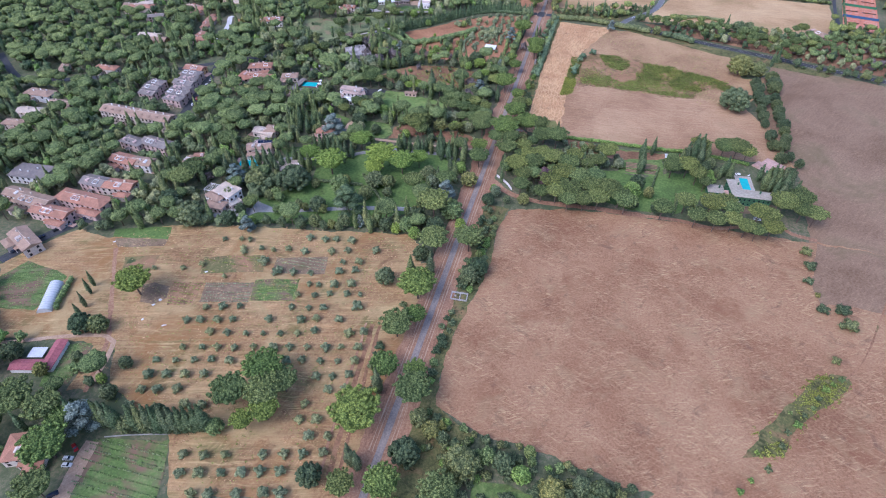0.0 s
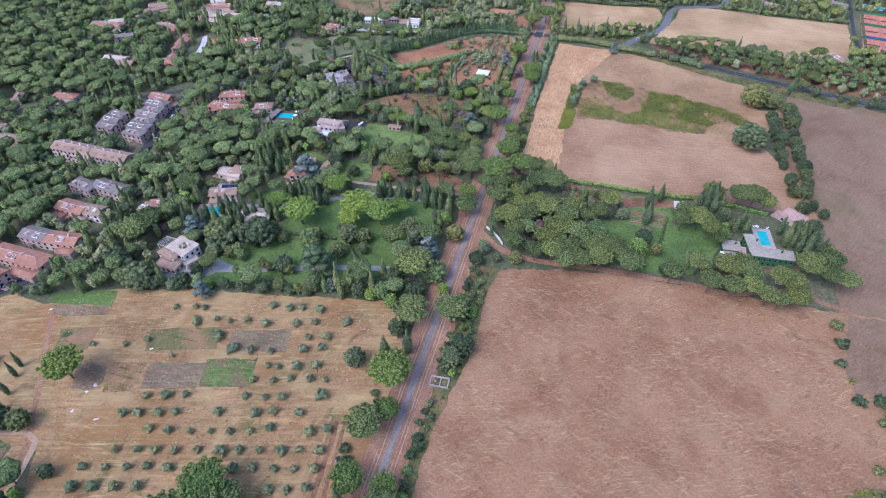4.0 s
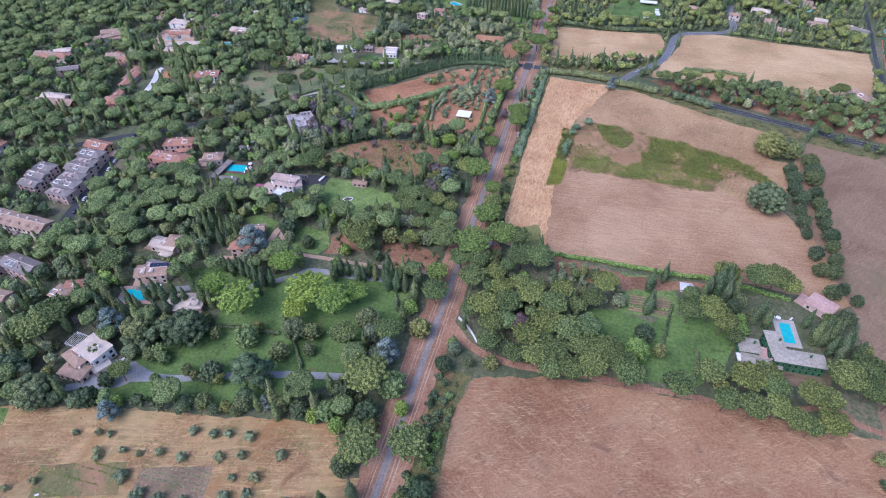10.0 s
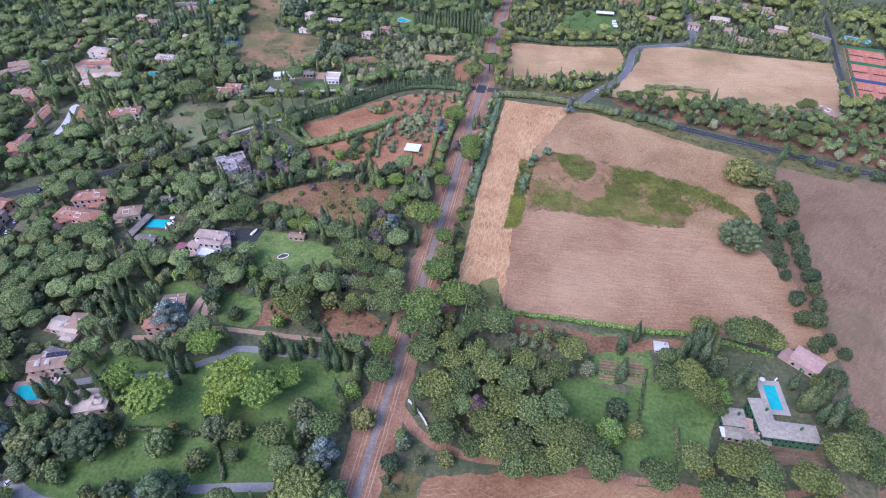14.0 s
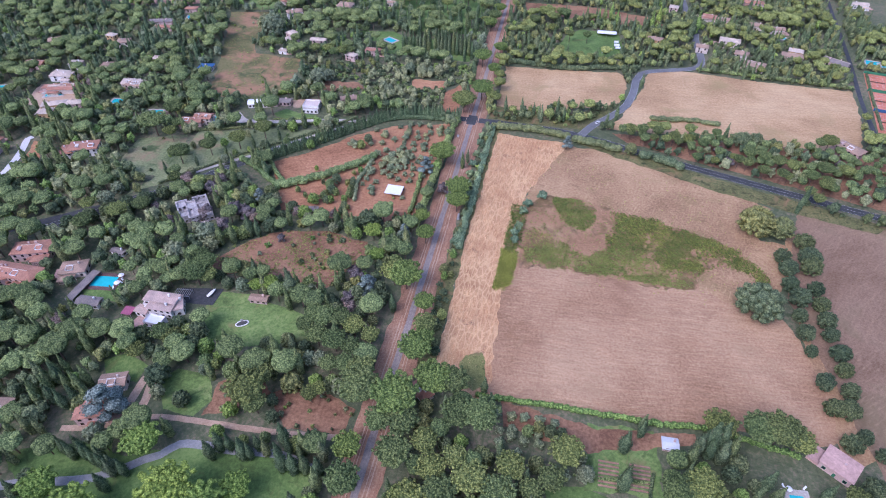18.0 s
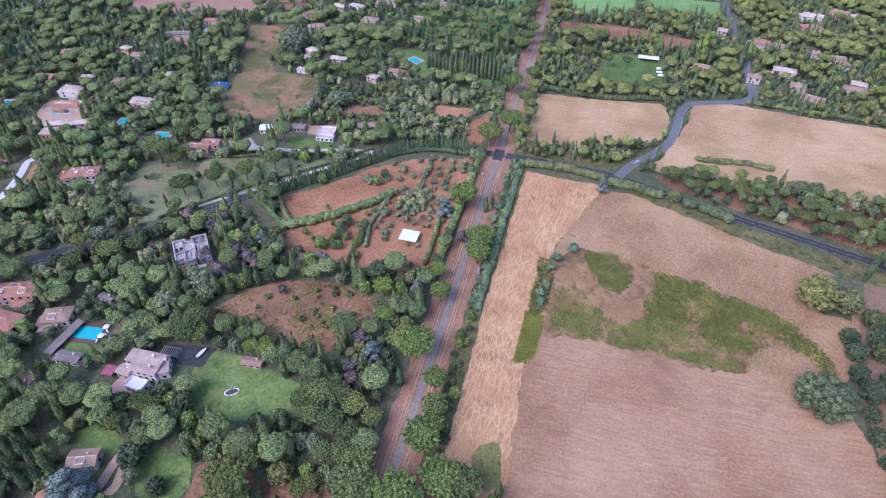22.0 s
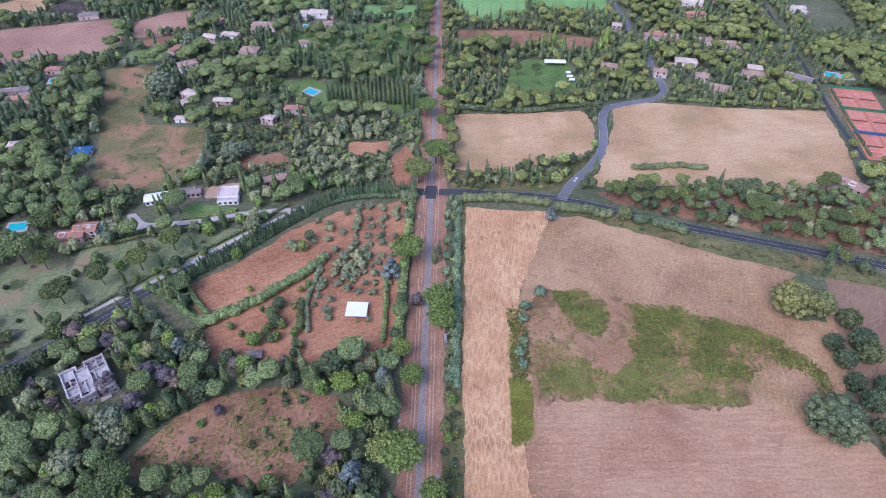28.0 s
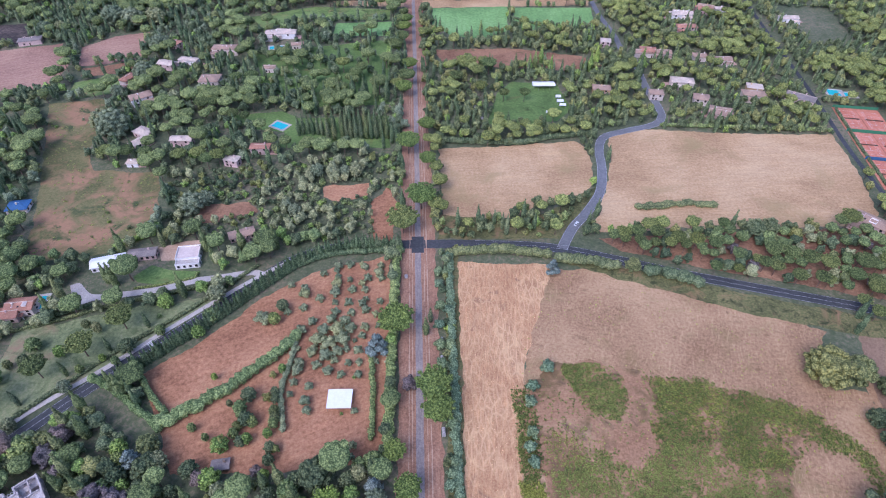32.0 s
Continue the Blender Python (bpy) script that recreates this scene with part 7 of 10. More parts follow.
FIELDS = [
    ("field_middle", FIELD_BASE, "grazed", "dry pasture between the stubble and the weeds"),
    ("avenue_ground", AVENUE, "grazed", "bare dry ground between the oaks of the avenue"),
    ("field_east", FIELD_EAST, "east", "large reddish-brown dry grass field with wind-laid streaks"),
    ("field_right", [(128, 470), (140, 400), (152, 330), (1600, 330), (1600, 505), (300, 515), (185, 545), (150, 552)], "outer", "pale brown mown field beside the oak avenue"),
    ("field_stubble", FIELD_STUBBLE, "stubble", "mown pinkish-brown stubble field with fine mowing lines"),
    ("field_grazed", FIELD_GRAZED, "grazed", "grazed dry pasture with a yellow-green tinge"),
    ("field_strip", FIELD_STRIP, "strip", "strip of tall straw-coloured grass beside the road"),
    ("weed_patch", MEADOW_WEEDS, "weeds", "brown pasture overgrown with thin green weeds"),
    ("weed_oval", WEED_OVAL, "thick_weeds", "oval of dense green weeds at the field corner"),
    ("field_north_small", FIELD_NORTH_A, "north", "pale dry meadow beside the crossroads"),
    ("field_north_large", FIELD_NORTH_B, "north", "large pale dry meadow beside the curving road"),
    ("field_behind_trees", FIELD_NORTH_C, "red_soil", "strip of brown soil between tree belts"),
    ("field_top", FIELD_TOP, "north", "far pale dry field"),
    ("lawn_tents", LAWN_TENT, "lawn", "green lawn in front of white tents"),
    ("lawn_far_a", LAWN_BRIGHT_A, "lawn_far", "bright watered lawn"),
    ("lawn_far_b", LAWN_BRIGHT_B, "lawn_far", "bright watered lawn behind a clipped hedge"),
    ("lawn_far_c", LAWN_BRIGHT_C, "lawn_far", "bright square lawn behind a hedge"),
    ("lawn_pines", LAWN_PINES, "lawn_bright", "shaded lawn between rows of pines"),
    ("lawn_cypress", LAWN_D, "lawn", "green lawn along the cypress rows"),
    ("garden_far", GARDEN_E, "lawn", "shady green garden ground"),
    ("field_northwest_a", FIELD_NW_A, "pink_soil", "bare pink-brown ploughed field"),
    ("field_northwest_b", FIELD_NW_B, "pink_soil", "bare pink-brown field beside a grove"),
    ("field_northwest_top", FIELD_NW_TOP, "north", "far pale field"),
    ("field_northwest_burnt", FIELD_NW_BURNT, "burnt", "blackened burnt field"),
    ("lawn_northwest", LAWN_NW, "lawn_bright", "small square green meadow"),
    ("field_northwest_soil", FIELD_NW_SOIL, "red_soil", "small brown plot beside the meadow"),
    ("field_mottled", FIELD_MOTTLED, "mottled", "green and orange mottled pasture"),
    ("parkland", PARKLAND, "park", "dull green parkland with scattered trees"),
    ("olive_yard_ground", YARD_ALL, "orange", "bare orange-brown soil under the yard hedges"),
    ("olive_yard_upper", OLIVE_YARD_A, "orange", "orange bare soil with young olives beside the cross road"),
    ("olive_yard_lower", OLIVE_YARD_B, "orange", "orange bare soil of an old olive yard"),
    ("terrace_pool", RESORT, "pale_dirt", "pale pinkish paved terrace round a pool"),
    ("lot_brown", LOT_BROWN, "red_soil", "brown weedy clearing among trees"),
    ("lot_orange", LOT_ORANGE, "orange", "bare orange soil cutting"),
    ("lot_orange_b", LOT_ORANGE_B, "orange", "bare orange soil beside the road"),
    ("lot_lane", [(-375.5, 515.6), (-367.5, 513.3), (-357.2, 498.7), (-354.2, 484.5), (-351.2, 469.7), (-354.3, 464.5), (-364.3, 491.2)], "orange", "bare orange soil beside the white lane"),
    ("lot_far", LOT_FAR, "red_soil", "small bare brown clearing"),
    ("lot_red_a", LOT_RED_A, "red_soil", "red-brown orchard soil"),
    ("lot_red_b", LOT_RED_B, "red_soil", "red-brown orchard soil with small shrubs"),
    ("garden_villa", GARDEN_VILLA, "lawn", "lawns of a villa garden"),
    ("garden_mid", GARDEN_MID, "lawn", "lawns beside a curving drive"),
    ("lawn_fountain", LAWN_FOUNTAIN, "lawn_bright", "sunlit bright lawn round a small fountain"),
    ("lawn_side", LAWN_PINK, "lawn", "small shaded lawn"),
    ("lawn_beds", LAWN_STAR, "lawn_bright", "garden lawn with planted beds"),
    ("lawn_pool", LAWN_POOL, "lawn", "lawn round a swimming pool"),
    ("garden_right", GARDEN_RIGHT, "lawn", "lawn of a garden under pines with worn patches"),
    ("kitchen_garden", KITCHEN_GARDEN, "lawn_bright", "grass round kitchen garden beds"),
    ("vine_strip", VINE_STRIP, "red_soil", "bare brown orchard strip along a hedge"),
    ("villa_court", VILLA_COURT, "grey_soil", "gravel court in front of the villa"),
    ("grove", GROVE, "grove", "orange-brown dry soil of an olive grove"),
    ("grove_west", GROVE_WEST, "grove", "dry brown waste ground beside the grove"),
    ("plot_green_a", PLOT_GREEN_A, "lawn", "green strip of low grass"),
    ("plot_soil_a", PLOT_SOIL_A, "grey_soil", "dug dark soil strip"),
    ("plot_green_b", PLOT_GREEN_B, "crop", "bright green vegetable plot"),
    ("plot_rows", PLOT_ROWS, "grey_soil", "dug plot with furrows"),
    ("plot_pale", PLOT_PALE, "weeds", "pale green sown plot"),
    ("plot_grey", PLOT_GREY, "grey_soil", "grey-brown dug plot"),
    ("plot_dry", PLOT_DRY, "mottled", "dry weedy plot"),
    ("plot_straw", PLOT_STRAW, "grove", "straw-coloured mown plot"),
    ("plot_weed", PLOT_WEED, "mottled", "weedy plot"),
    ("plot_dark", PLOT_DARK, "grey_soil", "dark bare soil under a pine"),
    ("plot_vegetables", PLOT_VEG, "crop", "vegetable garden with rows of greens"),
    ("plot_vegetables_b", PLOT_VEG_B, "crop", "vegetable rows beside a red-roofed stable"),
    ("plot_vegetables_c", PLOT_VEG_C, "crop", "vegetable garden beside a plastic tunnel"),
    ("lawn_south", LAWN_SW, "lawn_bright", "bright green lawn"),
    ("lawn_south_b", LAWN_SW_B, "lawn_bright", "bright green lawn behind the scrub"),
]
for nm, outline, key, words in FIELDS:
    cat = "lawn" if nm.startswith("lawn") or nm.startswith("garden") else "plot" if nm.startswith("plot") else "field"
    area(nm, outline, M[key], words, cat, 3.0 if nm.startswith("weed_patch") else 0.5 if nm.startswith(("plot", "lawn")) else 1.1)

area("verge_grove", [(-92, 60), (-64, 60), (-66, 130), (-68, 222), (-84, 218), (-88, 140)], M["grove"], "bare trampled soil between grove and road", "verge")
area("bank_east", [(-54, 70), (-30, 70), (-22, 124), (-43, 134), (-46, 168), (-39, 224), (-41, 268), (-38, 282), (-56, 284), (-56, 180)], M["bank"], "rank green grass bank beside the road", "verge")
area("bank_hedge", BANK_HEDGE, M["bank"], "green scrub bank between two dry fields", "verge")
area("bank_field", [(-56, 384), (-46, 380), (-48, 470), (-47, 604), (-54, 606)], M["bank"], "grassy bank along the straw field", "verge")
area("bank_north", [(-58, 618), (14, 617), (30, 640), (50, 668), (40, 664), (10, 640), (-20, 634), (-56, 640)], M["bank"], "green scrubby verge behind the cross road", "verge")
area("bank_belt", [(36, 617), (46, 607), (90, 592), (160, 572), (330, 525), (330, 618), (200, 624), (100, 621)], M["red_soil"], "bare reddish soil under the pines beside the cross road", "verge")
area("bank_cross", [(14, 604), (77, 582), (155, 558), (200, 545), (190, 535), (150, 545), (100, 560), (40, 585), (10, 598)], M["bank"], "grassy verge of the cross road", "verge")
strip("road_verge", LINE_APPIA, 19.0, M["dirt"], "orange dirt verges of the old straight road", "verge", 0.9)
area("court_farm", COURT_FARM, M["pale_dirt"], "pale gravel court behind the white villa", "court", 0.3)
area("lawn_farm", LAWN_FARM, M["lawn"], "patchy green lawn in front of the white villa", "lawn", 0.3)
area("drive_farm", [(-252.8, 584.1), (-249.3, 585.8), (-234.4, 574.6), (-240.7, 570.8), (-245.4, 572.2)], M["paving"], "pale gravel parking court", "drive", 0.4)
for nm, line, w, key, words, wob in [
    ("track_grove", TRACK_GROVE, 2.2, "dirt", "worn dirt track through the grove", 0.5),
    ("track_stable", TRACK_GROVE_B, 2.3, "pale_dirt", "pale dirt track to the stable", 0.3),
    ("track_gate", TRACK_GATE, 4.4, "dirt", "reddish dirt drive behind a gate under the pines", 0.4),
    ("track_yard", TRACK_YARD, 6.5, "pale_dirt", "pale pinkish gravel yard", 0.5),
    ("path_field", PATH_FIELD, 0.9, "red_soil", "narrow dark footpath through the dry grass", 0.3),
    ("furrow", FURROW_A, 2.2, "red_soil", "dark turned soil lane along the grove edge", 0.4),
    ("furrow", FURROW_B, 1.6, "red_soil", "dark turned soil lane along the grove edge", 0.4),
    ("furrow", FURROW_C, 1.4, "dirt", "turned soil lane along the grove edge", 0.4),
    ("drive_villa", DRIVE_VILLA, 3.8, "pale_asphalt", "grey asphalt drive of the villa", 0.1),
    ("drive_mid", DRIVE_MID, 3.8, "pale_asphalt", "grey asphalt drive under cypresses", 0.1),
    ("track_red", TRACK_RED, 2.8, "pale_dirt", "pale pinkish dirt track", 0.25),
    ("drive_garden", DRIVE_GARDEN_E, 3.0, "dirt", "brown dirt lane behind the pines", 0.2),
    ("court_gravel", COURT_PINK, 4.0, "pale_dirt", "pale gravel forecourt", 0.3),
    ("road_farm", ROAD_FARM, 4.2, "paving", "pale concrete farm lane", 0.15),
    ("road_farm_b", ROAD_FARM_B, 4.0, "paving", "pale concrete lane mouth", 0.15),
    ("road_tennis", ROAD_TENNIS, 3.4, "asphalt", "straight grey asphalt lane beside the tennis courts", 0.1),
    ("road_top", ROAD_TOP, 5.0, "grey_road", "grey lane between far trees", 0.1),
    ("road_town", ROAD_TOWN, 7.0, "asphalt", "asphalt street with parked cars", 0.1),
    ("road_town_b", ROAD_TOWN_B, 7.0, "asphalt", "asphalt street between terraces", 0.1),
    ("road_town_c", ROAD_TOWN_C, 6.0, "asphalt", "asphalt road behind the houses", 0.1),
    ("lane_white", ROAD_WHITE_LANE, 5.0, "white_gravel", "pale concrete lane", 0.1),
    ("path_tent", PATH_TENT, 2.0, "paving", "pale curving garden path", 0.1),
]:
    strip(nm, line, w, M[key], words, "road" if nm.startswith("road") else "drive", wob)
strip("road_cross", LINE_CROSS, 7.0, M["asphalt"], "dark asphalt cross road", z=0.30)
strip("road_fork", LINE_FORK, 6.2, M["grey_road"], "grey asphalt road curving between dry meadows", z=0.31)
strip("road_main", LINE_APPIA, 3.3, M["old_road"], "straight worn grey asphalt road", z=0.32, wob=0.12)
strip("road_crossing", [(-69.0, 606.5), (-69.2, 620.0)], 7.0, M["asphalt"], "dark asphalt of the crossroads", z=0.33)
strip("path_side", ROAD_LEFT_PATH, 2.6, M["paving"], "pale concrete cycle path beside the cross road", "path", z=0.34)
for off in (-3.15, 3.15, 0.0):
    strip("edge_line", LINE_CROSS[:8], 0.1, M["white_line"], "white painted road line", "road marking", z=0.36, offset=off)
    strip("edge_line", LINE_CROSS[8:], 0.1, M["white_line"], "white painted road line", "road marking", z=0.36, offset=off)
for off in (-2.8, 2.8):
    strip("edge_line", LINE_FORK, 0.1, M["white_line"], "white painted road line", "road marking", z=0.36, offset=off)
for off, w in ((-3.3, 0.35), (-4.8, 0.4), (3.2, 0.35), (4.6, 0.35)):
    strip("wheel_track", LINE_APPIA[1:8], w, M["pale_dirt"], "pale worn track along the road verge", "track", 0.16, z=0.305, offset=off)
# zebra crossings
for cx, cy, turn in ((-195.5, 544.5, 47.0),):
    zebra = new("zebra_crossing")
    zebra.matrix_basis = pose(cx, cy, 0.36, 0, 0, turn)
    for k in range(7):
        part("stripe", Shape().box(-1.6, -3.1 + k * 0.95, 0, 1.6, -2.6 + k * 0.95, 0.01).mesh("stripe", M["white_line"]), zebra)
    tagged(zebra, "white painted zebra crossing on dark asphalt", "zebra crossing")


# ---- houses ----
def hip_roof(w, d, z, over, rise):
    """A hipped roof with a thick eave over a w x d plan, ridge along its longer side."""
    x, y = w / 2 + over, d / 2 + over
    if w >= d:
        a, b = (-(x - y) - 0.01, 0), (x - y + 0.01, 0)
    else:
        a, b = (0, -(y - x) - 0.01), (0, y - x + 0.01)
    e = [(-x, -y), (x, -y), (x, y), (-x, y)]
    v = [(*q, z) for q in e] + [(*q, z + 0.22) for q in e] + [(*a, z + 0.22 + rise), (*b, z + 0.22 + rise)]
    f = [(3, 2, 1, 0), (0, 1, 5, 4), (1, 2, 6, 5), (2, 3, 7, 6), (3, 0, 4, 7)]
    f += [(4, 5, 9, 8), (5, 6, 9), (6, 7, 8, 9), (7, 4, 8)] if w >= d else [(4, 5, 8), (5, 6, 9, 8), (6, 7, 9), (7, 4, 8, 9)]
    return v, f


def gable_roof(w, d, z, over, rise):
    x, y = w / 2 + over, d / 2 + over
    v = [(-x, -y, z), (x, -y, z), (x, y, z), (-x, y, z), (-x, -y, z + 0.2), (x, -y, z + 0.2), (x, y, z + 0.2), (-x, y, z + 0.2), (-x, 0, z + 0.2 + rise), (x, 0, z + 0.2 + rise)]
    return v, [(3, 2, 1, 0), (0, 1, 5, 4), (2, 3, 7, 6), (4, 5, 9, 8), (6, 7, 8, 9), (1, 2, 6, 9, 5), (3, 0, 4, 8, 7)]


WINDOWS = {}


def window_meshes(key):
    """A frame with a sill, and its pane."""
    if key not in WINDOWS:
        o, q = [(-0.72, -0.85), (0.72, -0.85), (0.72, 0.8), (-0.72, 0.8)], [(-0.56, -0.68), (0.56, -0.68), (0.56, 0.66), (-0.56, 0.66)]
        v = [(x, y, z) for y in (-0.1, 0.02) for x, z in o + q]
        f = [(k, (k + 1) % 4, 4 + (k + 1) % 4, 4 + k) for k in range(4)] + [(8 + k, k, 0 + (k + 1) % 4, 8 + (k + 1) % 4)[::-1] for k in range(4)] + [(4 + k, 4 + (k + 1) % 4, 12 + (k + 1) % 4, 12 + k) for k in range(4)]
        WINDOWS[key] = (mesh_of("window", v, f, M[key]), Shape().box(-0.56, -0.04, -0.68, 0.56, 0.01, 0.66).mesh("pane", M["glass"]))
    return WINDOWS[key]


STYLES = {
    "cover": ("plaster_cream", "tarp_blue", "shutter", "low house under a bright blue roof cover"),
    "tile": ("plaster_cream", "tiles_brown", "shutter", "cream plastered house with a brown clay tile roof"),
    "red": ("plaster_pink", "tiles_red", "shutter", "pink plastered house with a red clay tile roof"),
    "redwhite": ("plaster_white", "tiles_red", "shutter", "white villa with a red clay tile roof"),
    "slate": ("plaster_pink", "slate", "shutter", "pink plastered house with a dark grey tile roof"),
    "white": ("plaster_white", "tiles_pale", "shutter", "white villa with a pale tile roof"),
    "pink": ("plaster_pink", "tiles_pale", "shutter", "pink house with a pale tile roof"),
    "ochre": ("plaster_ochre", "tiles_pale", "shutter", "ochre villa with a pale roof"),
    "court": ("plaster_pink", "terracotta", "shutter_green", "low pink courtyard house with terracotta terraces"),
    "flat": ("plaster_white", "slate", "shutter", "cream apartment house with a dark flat roof"),
    "block": ("plaster_cream", "tiles_brown", "shutter", "long pale three-storey apartment block with a tiled roof"),
}
FOOT = []


def house(x, y, w, d, turn, eave, style):
    wall_key, roof_key, shut_key, words = STYLES[style]
    rng = random.Random(str(x) + style)
    ob = new("apartment_block" if style == "block" else "house")
    ob.matrix_basis = pose(x, y, 0, 0, 0, turn)
    FOOT.append((x, y, turn, w, d))
    if style == "tile" and rng.random() < 0.3:
        wall_key = rng.choice(("plaster_pink", "plaster_white", "plaster_ochre"))
    if style == "tile" and rng.random() < 0.35:
        roof_key = rng.choice(("tiles_pale", "tiles_red"))
    part("wall", Shape().box(-w / 2, -d / 2, -0.2, w / 2, d / 2, eave).box(-w / 2 - 0.05, -d / 2 - 0.05, -0.2, w / 2 + 0.05, d / 2 + 0.05, 0.5).mesh("wall", M[wall_key]), ob)
    flat = style in ("flat", "court")
    rise = 0.5 if flat else min(w, d) / 2 * rng.uniform(0.32, 0.42)
    v, f = (gable_roof if style == "block" or (w > 1.5 * d and rng.random() < 0.5) else hip_roof)(w, d, eave, 0.6, rise)
    roof = part("roof", mesh_of("roof", v, f, M[roof_key]), ob)
    for k in range(1 if w < 18 else 3):
        cx, cy = rng.uniform(-0.3, 0.3) * w, rng.uniform(-0.18, 0.18) * d
        c = Shape().box(cx - 0.35, cy - 0.3, eave, cx + 0.35, cy + 0.3, eave + rise + 0.9).box(cx - 0.45, cy - 0.4, eave + rise + 0.9, cx + 0.45, cy + 0.4, eave + rise + 1.05)
        part("chimney", c.mesh("chimney", M[wall_key]), roof)
    far = y > 640 or x < -360
    if not flat:
        # capping of paler tiles along the ridge
        long_side = (w - d) / 2 if v[-1][0] < w / 2 else w / 2 + 0.5
        if w >= d or v[-1][0] > w / 2:
            part("ridge_cap", Shape().box(-long_side, -0.16, eave + rise + 0.12, long_side, 0.16, eave + rise + 0.3).mesh("ridge_cap", M["tiles_pale"]), roof)
        if not far and style != "block" and w >= d:
            for k in range(1 + (w > 16)):
                dx, dy = rng.uniform(-0.32, 0.32) * w, -d * 0.24
                z0 = eave + 0.2 + rise * 0.35
                if rng.random() < 0.5:
                    dm = Shape().box(dx - 0.9, dy - 0.9, z0 - 0.3, dx + 0.9, dy + 1.2, z0 + 1.0).add([(dx - 1.15, dy - 1.2, z0 + 1.0), (dx + 1.15, dy - 1.2, z0 + 1.0), (dx + 1.15, dy + 1.6, z0 + 1.0), (dx - 1.15, dy + 1.6, z0 + 1.0), (dx, dy - 1.2, z0 + 1.5), (dx, dy + 1.6, z0 + 1.5)], [(0, 1, 4), (1, 2, 5, 4), (2, 3, 5), (3, 0, 4, 5), (3, 2, 1, 0)])
                    part("dormer", dm.mesh("dormer", M[wall_key]), roof)
                else:
                    # a roof terrace sunk behind a white parapet
                    tm = Shape().box(dx - 1.9, dy - 1.5, z0 - 0.8, dx + 1.9, dy - 1.3, z0 + 0.5).box(dx - 1.9, dy - 1.3, z0 - 0.8, dx - 1.7, dy + 1.5, z0 + 0.9).box(dx + 1.7, dy - 1.3, z0 - 0.8, dx + 1.9, dy + 1.5, z0 + 0.9).box(dx - 1.7, dy + 1.3, z0 - 0.8, dx + 1.7, dy + 1.5, z0 + 1.4).box(dx - 1.7, dy - 1.3, z0 - 0.8, dx + 1.7, dy + 1.3, z0 + 0.05)
                    part("roof_terrace", tm.mesh("roof_terrace", M["plaster_white"]), roof, "white parapet of a roof terrace")
            for k in range(rng.randrange(3)):
                kx, ky = rng.uniform(-0.3, 0.3) * w, -d * 0.3
                part("skylight", Shape().box(-0.5, -0.4, 0, 0.5, 0.4, 0.16).mesh("skylight", M["glass"]), roof, at=pose(kx, ky, eave + 0.2 + rise * 0.42, math.degrees(math.atan2(rise, d / 2 + 0.6))))
            # a porch on two pillars before the door
            pw = rng.uniform(2.4, 4.4)
            porch = part("porch", Shape().box(-pw / 2, -d / 2 - 2.2, 2.5, pw / 2, -d / 2, 2.7).box(-pw / 2 - 0.2, -d / 2 - 2.4, 2.7, pw / 2 + 0.2, -d / 2, 2.8).mesh("porch", M[roof_key]), ob)
            for px in (-pw / 2 + 0.15, pw / 2 - 0.15):
                part("pillar", Shape().box(px - 0.13, -d / 2 - 2.1, -0.1, px + 0.13, -d / 2 - 1.84, 2.5).mesh("pillar", M["plaster_white"]), porch)
    frame_m, pane_m = window_meshes(shut_key)
    floors = max(1, round(eave / 3.0))
    step = 3.3 if style == "block" else 3.6
    for side, length, depth in ((0, w, d), (90, d, w)) if far else ((0, w, d), (90, d, w), (270, d, w)):
        n = max(1, int((length - 1.0) / step))
        if far:
            n = min(n, 2)
        if side and n > 2:
            n = 2
        for fl in range(floors):
            for k in range(n):
                if fl == 0 and side == 0 and k == n // 2 and style != "block":
                    continue
                at = Matrix.Rotation(radians(side), 4, "Z") @ pose((k + 0.5) * length / n - length / 2, -depth / 2, 1.6 + fl * (eave - 0.2) / floors)
                wi = part("window", frame_m, ob, at=at)
                part("pane", pane_m, wi)
    if style != "block":
        part("door", Shape().box(-0.55, -d / 2 - 0.06, 0, 0.55, -d / 2 + 0.02, 2.15).mesh("door", M[shut_key]), ob, "dark panelled front door")
    else:
        for fl in range(3):
            for k in range(8):
                bx = -w / 2 + (k + 0.5) * w / 8
                b = Shape().box(bx - 2.4, -d / 2 - 1.4, fl * 3 + 0.1, bx + 2.4, -d / 2, fl * 3 + 0.28).box(bx - 2.4, -d / 2 - 1.4, fl * 3 + 0.28, bx + 2.4, -d / 2 - 1.28, fl * 3 + 1.2)
                b.box(bx + 2.28, -d / 2 - 1.28, fl * 3 + 0.28, bx + 2.4, -d / 2, fl * 3 + 1.2)
                part("balcony", b.mesh("balcony", M["plaster_cream"]), ob)
        for k in range(9):
            bx = -w / 2 + (k + 0.5) * w / 9
            dm = part("dormer", Shape().box(bx - 0.9, -d / 2 + 1.6, eave + 0.2, bx + 0.9, -0.8, eave + rise * 0.72).box(bx - 1.1, -d / 2 + 1.3, eave + rise * 0.72, bx + 1.1, -0.6, eave + rise * 0.72 + 0.15).mesh("dormer", M[roof_key]), roof)
        for k in range(8):
            bx = -w / 2 + (k + 1) * w / 9
            part("chimney", Shape().box(bx - 0.3, 0.8, eave, bx + 0.3, 1.5, eave + rise + 1.0).box(bx - 0.4, 0.7, eave + rise + 1.0, bx + 0.4, 1.6, eave + rise + 1.15).mesh("chimney", M["plaster_white"]), roof)
